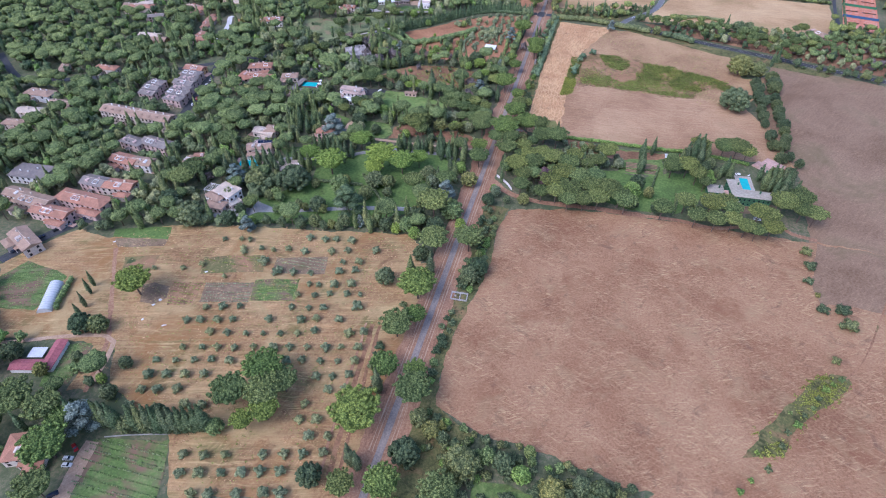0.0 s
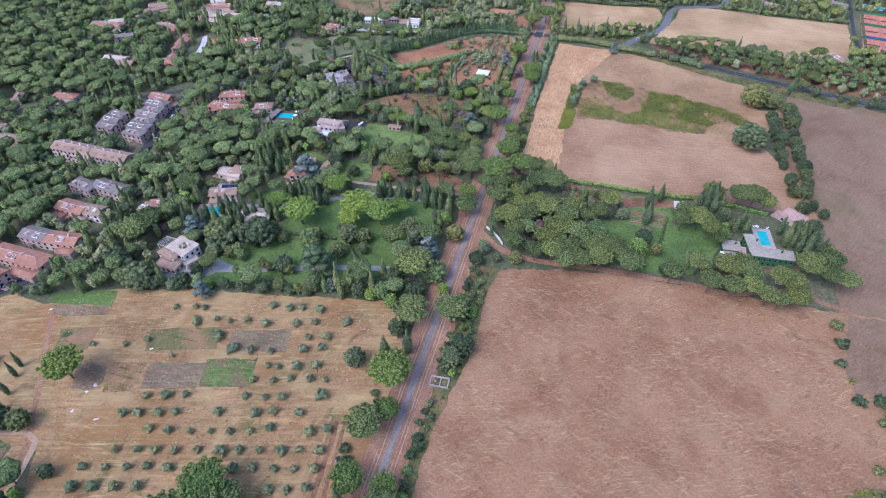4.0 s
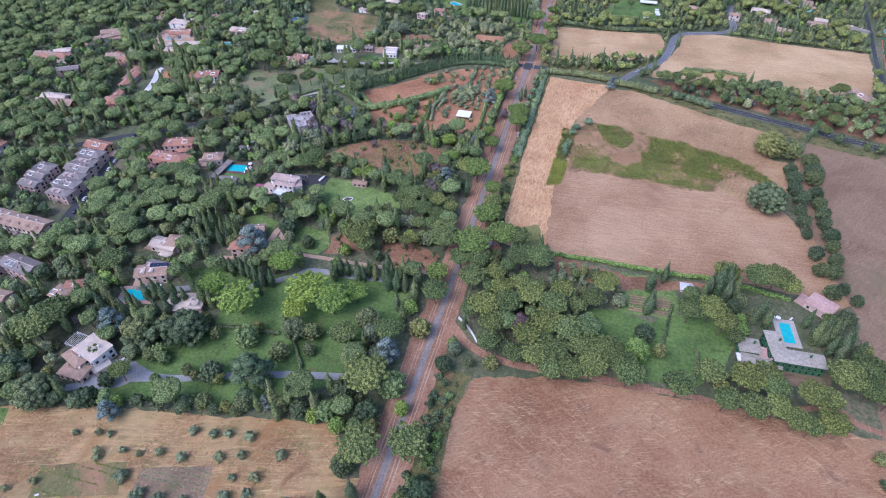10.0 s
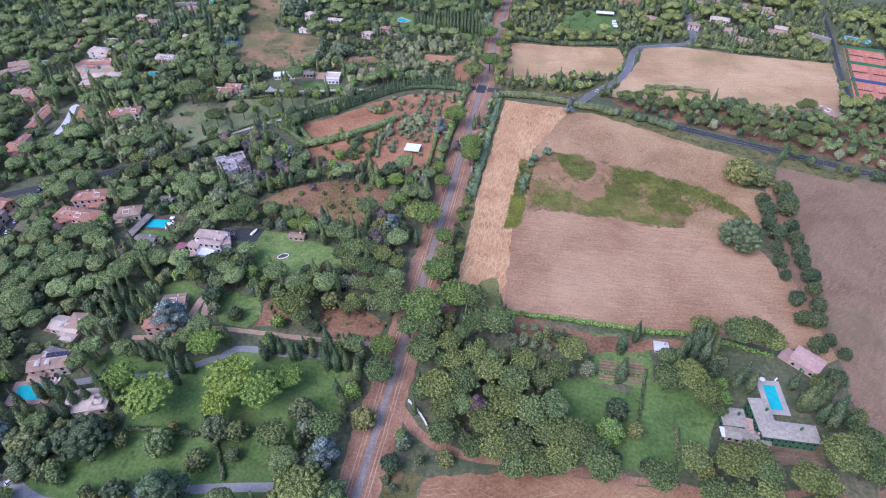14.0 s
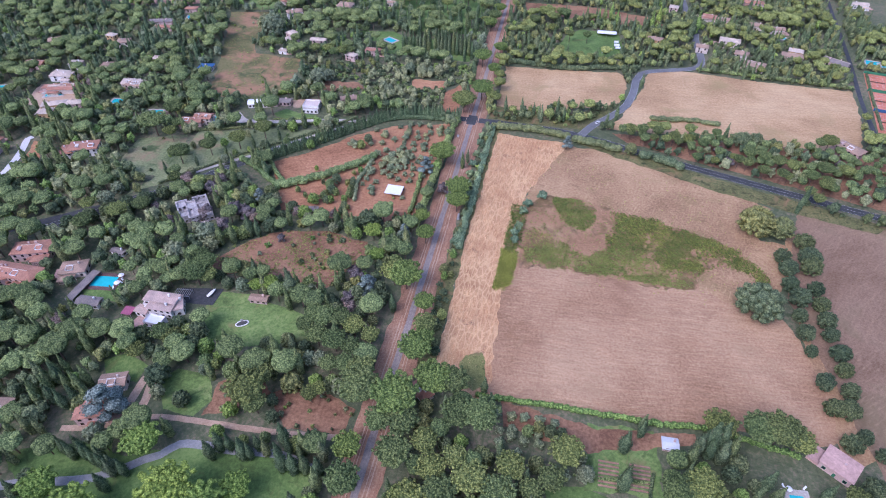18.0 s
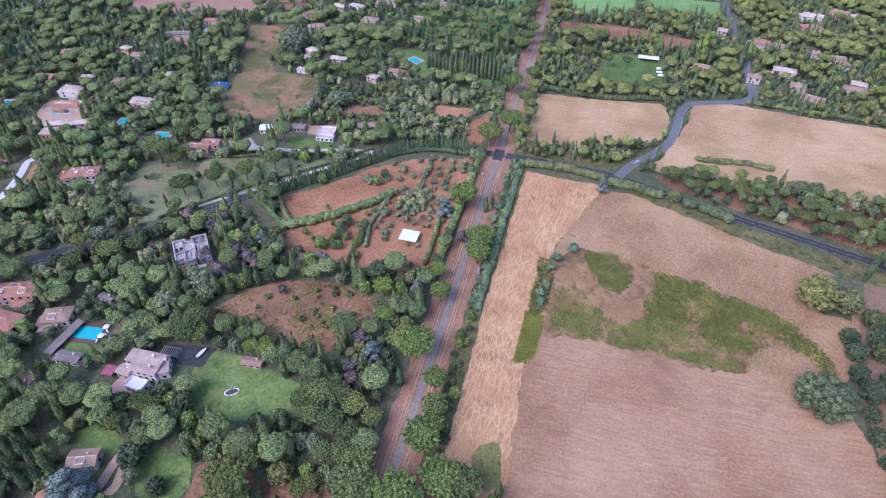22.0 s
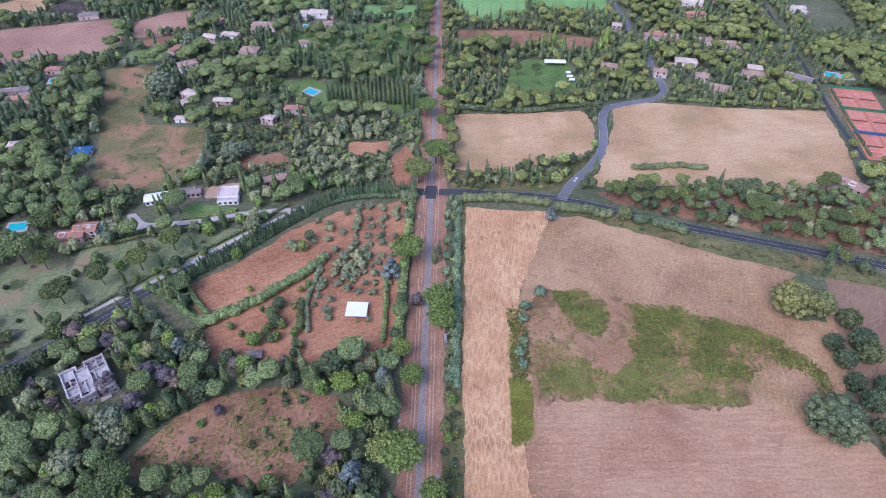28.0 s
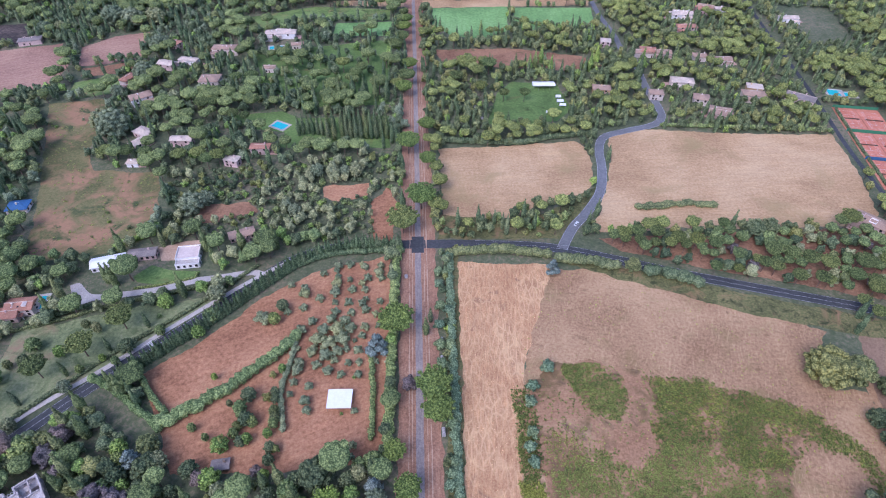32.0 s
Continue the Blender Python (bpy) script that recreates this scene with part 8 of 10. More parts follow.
    if style in ("court", "white") or (style in ("tile", "red") and rng.random() < 0.4):
        # a paved terrace behind a low parapet
        tx = rng.choice((-1, 1)) * (w / 2 + 2.4)
        part("terrace", Shape().box(tx - 2.4, -d / 2, -0.2, tx + 2.4, d / 2 - 1, 0.5).box(tx - 2.4, -d / 2, 0.5, tx + 2.4, -d / 2 + 0.2, 1.2).mesh("terrace", M["terracotta"]), ob)
    if style in ("tile", "white", "red") and w > 13:
        # a lower wing in front
        ww, wd = w * 0.42, d * 0.5
        sx = rng.choice((-1, 1)) * (w / 2 - ww / 2)
        wing = part("wing", Shape().box(sx - ww / 2, -d / 2 - wd, -0.2, sx + ww / 2, -d / 2 + 0.02, eave * 0.62).mesh("wing", M[wall_key]), ob)
        v, f = hip_roof(ww, wd, eave * 0.62, 0.5, wd * 0.2)
        part("wing_roof", mesh_of("wing_roof", [(a + sx, b - d / 2 - wd / 2, c) for a, b, c in v], f, M[roof_key]), wing)
        for k in (-1, 1):
            wi = part("window", frame_m, wing, at=pose(sx + k * ww * 0.25, -d / 2 - wd, 1.7))
    return tagged(ob, words, "apartment block" if style == "block" else "house")


for row in HOUSES:
    house(*row)
for k in range(6):
    house(-324.5 - 2.3 * k, 341.0 + 8.3 * k, 16.5 + (k % 2) * 1.6, 8.1, -3 + 2 * (k % 3), 6.0 + 0.5 * (k % 2), "slate")
for k in range(3):
    house(-351.0 - 2.5 * k, 344.0 + 8.6 * k, 14.0, 8.3, -4, 5.5, "slate")


# ---- villas of several wings ----
def wings(name, blocks, label, category):
    """One building of several blocks: (x, y, width, depth, turn, foot, top, wall, roof, form); windows on the three sides towards the old road."""
    x0, y0 = blocks[0][0], blocks[0][1]
    ob = new(name)
    ob.matrix_basis = pose(x0, y0, 0)
    for i, (x, y, w, d, turn, z0, z1, wall_key, roof_key, form) in enumerate(blocks):
        at = pose(x - x0, y - y0, 0, 0, 0, turn)
        FOOT.append((x, y, turn, w, d))
        if form == "canopy":
            roof = part("canopy", Shape().box(-w / 2, -d / 2, z1 - 0.12, w / 2, d / 2, z1).mesh("canopy", M[roof_key]), ob, at=at)
            for px in (-w / 2 + 0.15, w / 2 - 0.15):
                for py in (-d / 2 + 0.15, d / 2 - 0.15):
                    part("post", Shape().box(px - 0.09, py - 0.09, -0.1, px + 0.09, py + 0.09, z1 - 0.12).mesh("post", M[wall_key]), roof)
            continue
        if form == "pergola":
            frame = part("pergola", Shape().box(-w / 2, -d / 2, z1 - 0.2, w / 2, -d / 2 + 0.25, z1).box(-w / 2, d / 2 - 0.25, z1 - 0.2, w / 2, d / 2, z1).mesh("pergola", M[wall_key]), ob, at=at)
            n = max(3, int(w / 0.9))
            for k in range(n):
                px = -w / 2 + 0.1 + (w - 0.2) * k / (n - 1)
                part("beam", Shape().box(px - 0.08, -d / 2 - 0.3, z1, px + 0.08, d / 2 + 0.3, z1 + 0.16).mesh("beam", M[wall_key]), frame)
            for px in (-w / 2 + 0.15, w / 2 - 0.15):
                for py in (-d / 2 + 0.15, d / 2 - 0.15):
                    part("post", Shape().box(px - 0.12, py - 0.12, -0.1, px + 0.12, py + 0.12, z1 - 0.2).mesh("post", M[wall_key]), frame)
            continue
        wall = part("wing", Shape().box(-w / 2, -d / 2, z0 - 0.2, w / 2, d / 2, z1).box(-w / 2 - 0.06, -d / 2 - 0.06, z0 - 0.2, w / 2 + 0.06, d / 2 + 0.06, z0 + 0.45).mesh("wing", M[wall_key]), ob, at=at)
        if form == "terrace":
            rim = Shape()
            for a, b, c, e in ((-w / 2, -d / 2, w / 2, -d / 2 + 0.2), (-w / 2, d / 2 - 0.2, w / 2, d / 2), (-w / 2, -d / 2 + 0.2, -w / 2 + 0.2, d / 2 - 0.2), (w / 2 - 0.2, -d / 2 + 0.2, w / 2, d / 2 - 0.2)):
                rim.box(a, b, z1, c, e, z1 + 0.85)
            part("parapet", rim.mesh("parapet", M[wall_key]), wall)
            part("paving", Shape().box(-w / 2 + 0.2, -d / 2 + 0.2, z1, w / 2 - 0.2, d / 2 - 0.2, z1 + 0.05).mesh("paving", M[roof_key]), wall)
        else:
            v, f = (gable_roof if form == "gable" else hip_roof)(w, d, z1, 0.5, 0.35 if form == "flat" else min(w, d) * 0.17)
            part("roof", mesh_of("roof", v, f, M[roof_key]), wall)
            part("chimney", Shape().box(w * 0.2, d * 0.1, z1, w * 0.2 + 0.8, d * 0.1 + 0.7, z1 + 2.0).box(w * 0.2 - 0.1, d * 0.1 - 0.1, z1 + 2.0, w * 0.2 + 0.9, d * 0.1 + 0.8, z1 + 2.15).mesh("chimney", M[wall_key]), wall)
        fm, pm = window_meshes("shutter_green" if wall_key == "plaster_green" else "shutter")
        for side, length, depth in ((0, w, d), (90, d, w), (270, d, w)):
            n = max(1, int((length - 0.8) / 2.6))
            for fl in range(max(1, round((z1 - z0) / 3.4))):
                for k in range(n):
                    wi = part("window", fm, ob, at=at @ Matrix.Rotation(radians(side), 4, "Z") @ pose((k + 0.5) * length / n - length / 2, -depth / 2, z0 + 1.6 + fl * 3.1))
                    part("pane", pm, wi)
    return tagged(ob, label, category)


wings("villa", [
    (-215.2, 242.9, 14.2, 10.9, -14.7, 0, 7.2, "plaster_white", "tiles_pale", "flat"),
    (-220.4, 237.0, 12.3, 6.6, -19.8, 0, 5.6, "plaster_white", "tiles_brown", "hip"),
    (-217.2, 231.3, 12.7, 7.3, -0.4, 0, 3.8, "plaster_cream", "tiles_brown", "hip"),
    (-207.9, 237.5, 6.4, 8.0, -26.7, 0, 2.8, "plaster_cream", "paving", "terrace"),
    (-229.5, 246.6, 7.6, 7.7, -5.3, 0, 3.6, "plaster_white", "paving", "pergola"),
], "large cream villa of stepped wings with tiled roofs and terraces", "villa")
wings("villa", [
    (99.2, 336.4, 7.0, 15.1, 8.7, 0, 6.8, "plaster_green", "concrete", "flat"),
    (108.5, 330.4, 22.4, 7.5, 3.7, 0, 6.79, "plaster_green", "concrete", "flat"),
    (87.6, 334.2, 9.3, 8.1, 4.0, 0, 4.4, "plaster_green", "concrete", "flat"),
    (93.9, 332.0, 3.5, 6.5, -2.6, 0, 3.2, "plaster_pink", "terracotta", "terrace"),
    (92.9, 327.2, 17.4, 4.8, -0.7, 0, 3.0, "plaster_pink", "concrete", "flat"),
    (83.5, 327.2, 3.1, 4.8, 5.9, 0, 2.8, "metal", "roof_white", "canopy"),
], "ivy-green villa with grey gravel roofs, a red terrace and green shutters", "villa")
wings("villa", [
    (-192.4, 393.6, 17.3, 6.2, 2.2, 0, 6.6, "plaster_white", "tiles_rose", "flat"),
    (-190.4, 388.6, 13.4, 4.6, 2.2, 0, 5.7, "plaster_white", "tiles_rose", "flat"),
    (-199.2, 391.0, 3.6, 4.0, 2.2, 0, 4.4, "plaster_white", "tiles_rose", "terrace"),
    (-183.6, 393.3, 4.5, 9.3, 30.4, 0, 4.8, "plaster_white", "tiles_rose", "flat"),
    (-190.2, 381.8, 9.4, 5.8, -3.4, 0, 3.2, "plaster_white", "roof_white", "terrace"),
    (-199.9, 386.6, 6.5, 4.6, -4.7, 0, 3.4, "plaster_white", "tiles_rose", "gable"),
    (-186.6, 402.1, 8.6, 4.8, 5.8, 0, 2.7, "metal", "slate", "pergola"),
], "white villa with pale tiled roofs above a lawn", "villa")
wings("garden_shed", [(-146.5, 483.4, 6.5, 4.0, 8.0, 0, 2.2, "wood", "slate", "gable")], "weathered timber shed with a grey roof in the yard", "shed")
wings("greenhouse", [(60.1, 368.8, 6.0, 5.0, 2.0, 0, 2.0, "plaster_pink", "film", "gable")], "small garden greenhouse with a pale glazed roof", "greenhouse")
wings("garden_hut", [(-145.7, 407.4, 9.2, 4.0, 4.6, 0, 2.4, "plaster_pink", "tiles_brown", "gable")], "small brown-roofed garden hut at the lawn edge", "hut")
wings("pool_house", [(-231.4, 386.1, 12.0, 5.3, 4.5, 0, 2.8, "plaster_white", "slate", "gable")], "low white pool house with a grey roof", "pool house")
wings("awning", [(-207.8, 385.0, 5.5, 5.4, 1.6, 0, 2.4, "metal", "sheet_pink", "canopy")], "magenta awning on thin posts beside the villa", "awning")
wings("canopy", [(-242.7, 395.9, 4.9, 22.0, -2.4, 0, 2.5, "metal", "slate", "canopy")], "long narrow dark canopy beside the pool", "canopy")
wings("garden_shed", [(-240.7, 423.7, 8.4, 3.2, -7.2, 0, 2.2, "plaster_white", "slate", "gable")], "small white shed with a blue-grey roof among trees", "shed")
area("forecourt", [(-210.0, 229.2), (-211.1, 240.9), (-204.4, 244.3), (-197.8, 246.6), (-192.4, 244.2), (-183.0, 241.9), (-180.1, 237.9), (-190.1, 235.0), (-193.7, 230.5), (-202.3, 227.3)], M["pale_asphalt"], "grey asphalt forecourt of the cream villa", "drive", 0.2)
area("lawn_island", [(-204.8, 240.6), (-201.4, 243.0), (-195.9, 241.0), (-196.0, 237.8), (-201.0, 237.4)], M["lawn_bright"], "small round grass island in the forecourt", "lawn", 0.2)
# paved court and terrace of the white villa
area("terrace_villa", [(-204.0, 373.0), (-187.5, 374.5), (-187.0, 386.0), (-202.0, 385.0)], M["terracotta"], "pale pink paved terrace below the white villa", "terrace", 0.2)
area("court_villa", [(-190.0, 396.8), (-168.5, 399.0), (-168.0, 411.0), (-191.0, 407.0)], M["asphalt"], "dark asphalt court behind the white villa", "court", 0.3)


# ---- pools ----
def pool(x, y, w, d, turn, deck=1.6, key="paving"):
    ob = new("swimming_pool")
    ob.matrix_basis = pose(x, y, 0.02 + LEVEL[0], 0, 0, turn)
    FOOT.append((x, y, turn, w + 4, d + 4))
    s = Shape()
    for x0, y0, x1, y1 in ((-w / 2 - deck, -d / 2 - deck, w / 2 + deck, -d / 2), (-w / 2 - deck, d / 2, w / 2 + deck, d / 2 + deck), (-w / 2 - deck, -d / 2, -w / 2, d / 2), (w / 2, -d / 2, w / 2 + deck, d / 2)):
        s.box(x0, y0, -0.3, x1, y1, 0.12)
    part("coping", s.mesh("coping", M[key]), ob, "pool surround")
    part("water", Shape().box(-w / 2, -d / 2, -0.3, w / 2, d / 2, 0.0).mesh("water", M["pool_water"]), ob, "clear turquoise water")
    part("ladder", Shape().tube((w / 2 - 0.3, -d / 2 + 0.4, -0.2), (w / 2 - 0.3, -d / 2 + 0.4, 0.8), 0.04, 0.04).tube((w / 2 - 0.3, -d / 2 + 0.9, -0.2), (w / 2 - 0.3, -d / 2 + 0.9, 0.8), 0.04, 0.04).mesh("ladder", M["metal"]), ob)
    return tagged(ob, "rectangular turquoise swimming pool with a pale stone edge", "swimming pool")


for x, y, w, d, turn, *_ in POOLS:
    pool(x, y, w, d, turn, 2.4 if y < 410 else 1.6, "deck" if 400 < y < 404 else "terracotta" if 280 < y < 285 else "paving")


def sun_lounger(x, y, turn):
    ob = new("sun_lounger")
    ob.matrix_basis = pose(x, y, LEVEL[0] + 0.12, 0, 0, turn)
    part("mattress", Shape().box(-0.35, -0.95, 0.32, 0.35, 0.4, 0.42).mesh("mattress", M["roof_white"]), ob)
    part("backrest", Shape().box(-0.35, 0, 0, 0.35, 0.75, 0.09, pose(0, 0.4, 0.34, 38)).mesh("backrest", M["roof_white"]), ob)
    for px in (-0.3, 0.3):
        for py in (-0.85, 0.35):
            part("leg", Shape().box(px - 0.03, py - 0.03, 0, px + 0.03, py + 0.03, 0.32).mesh("leg", M["metal"]), ob)
    return tagged(ob, "white sun lounger beside a swimming pool", "sun lounger", "loungers by the pools")


def parasol(x, y, r, z=0.0):
    ob = new("parasol")
    ob.matrix_basis = pose(x, y, LEVEL[0] + z, 0, 0, 20)
    ring = [(r * math.cos(k * math.pi / 4), r * math.sin(k * math.pi / 4), 2.3) for k in range(8)]
    part("canopy", mesh_of("canopy", [(0, 0, 2.85)] + ring + [(a, b, 2.2) for a, b, _ in ring], [(0, 1 + k, 1 + (k + 1) % 8) for k in range(8)] + [(1 + k, 9 + k, 9 + (k + 1) % 8, 1 + (k + 1) % 8) for k in range(8)], M["roof_white"]), ob)
    part("pole", Shape().tube((0, 0, 0), (0, 0, 2.8), 0.04, 0.04).mesh("pole", M["metal"]), ob)
    part("base", Shape().tube((0, 0, 0), (0, 0, 0.1), 0.35, 0.3, 10).mesh("base", M["stone"]), ob)
    return tagged(ob, "open white parasol on a pole", "parasol")


for x, y, turn in ((-226.0, 405.2, 60), (-225.2, 403.2, 70), (-227.0, 398.6, 20), (-221.0, 289.6, 10), (-219.2, 290.2, 12), (-217.3, 290.8, 15), (-215.3, 291.2, 14), (103.5, 360.6, 30), (111.5, 361.4, -40)):
    sun_lounger(x, y, turn)
for x, y, r, z in ((-225.5, 401.0, 1.7, 0.12), (-226.8, 406.5, 1.6, 0.12), (-240.2, 431.7, 1.6, 0.0), (-213.5, 286.5, 1.3, 0.12), (104.5, 358.8, 1.3, 0.12)):
    parasol(x, y, r, z)
# a small white boat on chocks in the villa's court
ob = new("boat")
ob.matrix_basis = pose(-172.8, 406.2, LEVEL[0] + 0.1, 0, 0, -12)
sec = [(-3.0, 0.75), (-1.0, 0.95), (1.2, 0.85), (2.5, 0.4), (3.2, 0.02)]
v = [(sx * b, a, z) for a, b in sec for sx, z in ((-1, 1.1), (-0.55, 0.45), (0.55, 0.45), (1, 1.1))]
part("hull", mesh_of("hull", v, [(4 * i + k, 4 * i + k + 1, 4 * i + 5 + k, 4 * i + 4 + k) for i in range(4) for k in range(3)] + [(0, 3, 2, 1)], M["roof_white"]), ob)
part("deck", Shape().add([(sx * b * 0.96, a, 1.08) for a, b in sec for sx in (-1, 1)], [(2 * i, 2 * i + 1, 2 * i + 3, 2 * i + 2) for i in range(4)]).mesh("deck", M["roof_white"]), ob)
for py in (-1.8, 1.2):
    part("chock", Shape().box(-0.7, py - 0.12, 0, 0.7, py + 0.12, 0.5).mesh("chock", M["wood"]), ob)
tagged(ob, "small white boat standing on chocks in a court", "boat")


# ---- single buildings and structures ----
def open_shed(x, y, w, d, turn, h):
    ob = new("open_shed")
    ob.matrix_basis = pose(x, y, 0, 0, 0, turn)
    part("roof", Shape().box(-w / 2, -d / 2, h - 0.16, w / 2, d / 2, h).box(-w / 2, -d / 2 - 0.05, h - 0.3, w / 2, -d / 2 + 0.05, h - 0.1).mesh("roof", M["roof_white"]), ob, "flat bright white sheet roof")
    for px in (-w / 2 + 0.3, 0, w / 2 - 0.3):
        for py in (-d / 2 + 0.3, d / 2 - 0.3):
            part("post", Shape().box(px - 0.1, py - 0.1, -0.2, px + 0.1, py + 0.1, h - 0.16).mesh("post", M["wood"]), ob)
    part("back_wall", Shape().box(-w / 2 + 0.2, d / 2 - 0.2, 0, w / 2 - 0.2, d / 2 - 0.1, h - 0.2).mesh("back_wall", M["wood"]), ob)
    return tagged(ob, "open farm shed under a flat bright white roof", "shed")


def marquee(x, y, w, d, turn, h):
    ob = new("marquee")
    ob.matrix_basis = pose(x, y, 0, 0, 0, turn)
    v, f = gable_roof(w, d, h - 0.6, 0.1, 0.7)
    part("canopy", mesh_of("canopy", v, f, M["roof_white"]), ob, "white fabric canopy")
    part("side_wall", Shape().box(-w / 2, d / 2 - 0.08, 0, w / 2, d / 2, h - 0.6).mesh("side_wall", M["roof_white"]), ob)
    for k in range(5 if w > 8 else 2):
        px = -w / 2 + 0.1 + (w - 0.2) * k / ((5 if w > 8 else 2) - 1)
        part("pole", Shape().tube((px, -d / 2 + 0.1, -0.1), (px, -d / 2 + 0.1, h - 0.6), 0.06, 0.06).mesh("pole", M["metal"]), ob)
    return tagged(ob, "white fabric marquee on a green lawn", "tent", "white tents")


def roofless_ruin(x, y, turn, w, d, h):
    """A roofless shell on a stepped plan: outer and inner walls of uneven height, and what is left of the floors."""
    rng = random.Random(5)
    ob = new("roofless_building")
    ob.matrix_basis = pose(x, y, 0, 0, 0, turn)
    FOOT.append((x, y, turn, w + 3, d + 3))
    # walls in shares of the plan: from, to, height
    outer = [(0, 1, 0.36, 1), (0.36, 1, 0.36, 0.86), (0.36, 0.86, 0.56, 0.86), (0.56, 0.86, 0.56, 1), (0.56, 1, 1, 1), (1, 1, 1, 0), (1, 0, 0.66, 0), (0.66, 0, 0.66, 0.16), (0.66, 0.16, 0.56, 0.16), (0.56, 0.16, 0.56, 0.04), (0.56, 0.04, 0.26, 0.04), (0.26, 0.04, 0.26, 0.2), (0.26, 0.2, 0, 0.2), (0, 0.2, 0, 1)]
    inner = [(0.28, 0.2, 0.28, 0.86), (0.6, 0.16, 0.6, 0.86), (0, 0.72, 0.28, 0.72), (0, 0.46, 0.28, 0.46), (0.28, 0.5, 0.6, 0.5), (0.6, 0.34, 1, 0.34), (0.6, 0.64, 1, 0.64), (0.82, 0.64, 0.82, 1), (0.72, 0.82, 1, 0.82), (0.44, 0.04, 0.44, 0.5), (0.14, 0.46, 0.14, 0.72), (0.8, 0, 0.8, 0.34), (0.6, 0.16, 0.8, 0.16), (0.7, 0.34, 0.7, 0.64)]
    for i, (ax, ay, bx, by) in enumerate(outer + inner):
        a, b = Vector(((ax - 0.5) * w, (ay - 0.5) * d, 0)), Vector(((bx - 0.5) * w, (by - 0.5) * d, 0))
        length, m = (b - a).length, Matrix.Translation(a) @ (b - a).to_track_quat("X", "Z").to_matrix().to_4x4()
        base, t = (0.72 if i >= len(outer) and i % 3 == 1 else 1.0), (0.32 if i < len(outer) else 0.2)
        sh, u, n = Shape(), -t, 0
        while u < length + t - 0.01:
            e = min(length + t, u + rng.uniform(0.8, 1.7))
            top = h * base * rng.uniform(0.93, 1.03)
            if n % 2 and length > 3:
                sh.box(u, -t, -0.2, e, t, 0.9, m).box(u, -t, 2.2, e, t, 3.7, m).box(u, -t, 5.0, e, t, max(5.3, top), m)
            else:
                sh.box(u, -t, -0.2, e, t, top, m)
            u, n = e, n + 1
        part("wall", sh.mesh("wall", M["ruin_stone"]), ob)
        if i < len(outer) and length > 3:
            part("cornice", Shape().box(-t, -t - 0.12, h * 0.8, length + t, t + 0.12, h * 0.8 + 0.22, m).mesh("cornice", M["stone"]), ob)
    for x0, y0, x1, y1, z in ((0.28, 0.5, 0.6, 0.86, 0.82), (0.28, 0.2, 0.44, 0.5, 0.7), (0.44, 0.04, 0.6, 0.5, 0.86), (0.7, 0.34, 1, 0.64, 0.84), (0.6, 0.34, 0.7, 0.64, 0.6), (0.6, 0.64, 0.82, 1, 0.5), (0.82, 0.82, 1, 1, 0.55), (0.6, 0.16, 0.8, 0.34, 0.84), (0.8, 0, 1, 0.34, 0.62), (0, 0.72, 0.28, 1, 0.8), (0.14, 0.46, 0.28, 0.72, 0.5), (0, 0.2, 0.28, 0.46, 0.76)):
        part("floor_slab", Shape().box((x0 - 0.5) * w, (y0 - 0.5) * d, z * h - 0.2, (x1 - 0.5) * w, (y1 - 0.5) * d, z * h).mesh("floor_slab", M["ruin_floor"]), ob)
    for k in range(3):
        px = (0.36 - 0.5) * w + 0.5 + k * w * 0.065
        ring = [(px + 0.9 * math.cos(math.pi * j / 6) * -0.5, h * 0.9 + 1.0 * math.sin(math.pi * j / 6)) for j in range(7)]
        arch = Shape()
        for (p0, z0), (p1, z1) in zip(ring, ring[1:]):
            arch.tube((p0, d * 0.4, z0), (p1, d * 0.4, z1), 0.14, 0.14, 4)
        part("arch", arch.tube((px - 0.45, d * 0.4, -0.2), (px - 0.45, d * 0.4, h * 0.9), 0.16, 0.14, 4).mesh("arch", M["stone"]), ob)
    part("terrace", Shape().box(w * 0.06, -d / 2 - 2.2, -0.2, w * 0.3, -d / 2 + 0.4, 0.7).mesh("terrace", M["paving"]), ob)
    return tagged(ob, "roofless pale stone building shell with bare inner walls", "ruin")


def plastic_tunnel(x, y, turn, w, length):
    ob = new("plastic_tunnel")
    ob.matrix_basis = pose(x, y, 0.1, 0, 0, turn)
    FOOT.append((x, y, turn, w + 1, length + 1))
    n, hgt = 12, w * 0.42
    arc = [(-w / 2 * math.cos(math.pi * k / n), hgt * math.sin(math.pi * k / n)) for k in range(n + 1)]
    v = [(a, s * length / 2, z) for s in (-1, 1) for a, z in arc]
    f = [(k, k + 1, n + 2 + k, n + 1 + k) for k in range(n)] + [tuple(range(n, -1, -1)), tuple(range(n + 1, 2 * n + 2))]
    part("film", mesh_of("film", v, f, M["film"]), ob, "milky ribbed plastic film")
    for j in range(13):
        yy = -length / 2 + j * length / 12
        v = [(a * k, yy + o, z * k) for a, z in arc for k, o in ((1.0, -0.06), (1.03, -0.06), (1.03, 0.06), (1.0, 0.06))]
        f = [(4 * i + k, 4 * i + (k + 1) % 4, 4 * i + 4 + (k + 1) % 4, 4 * i + 4 + k) for i in range(n) for k in range(4)]
        part("hoop", mesh_of("hoop", v, f, M["metal"]), ob)
    return tagged(ob, "long greenhouse tunnel of milky plastic on hoops", "greenhouse")


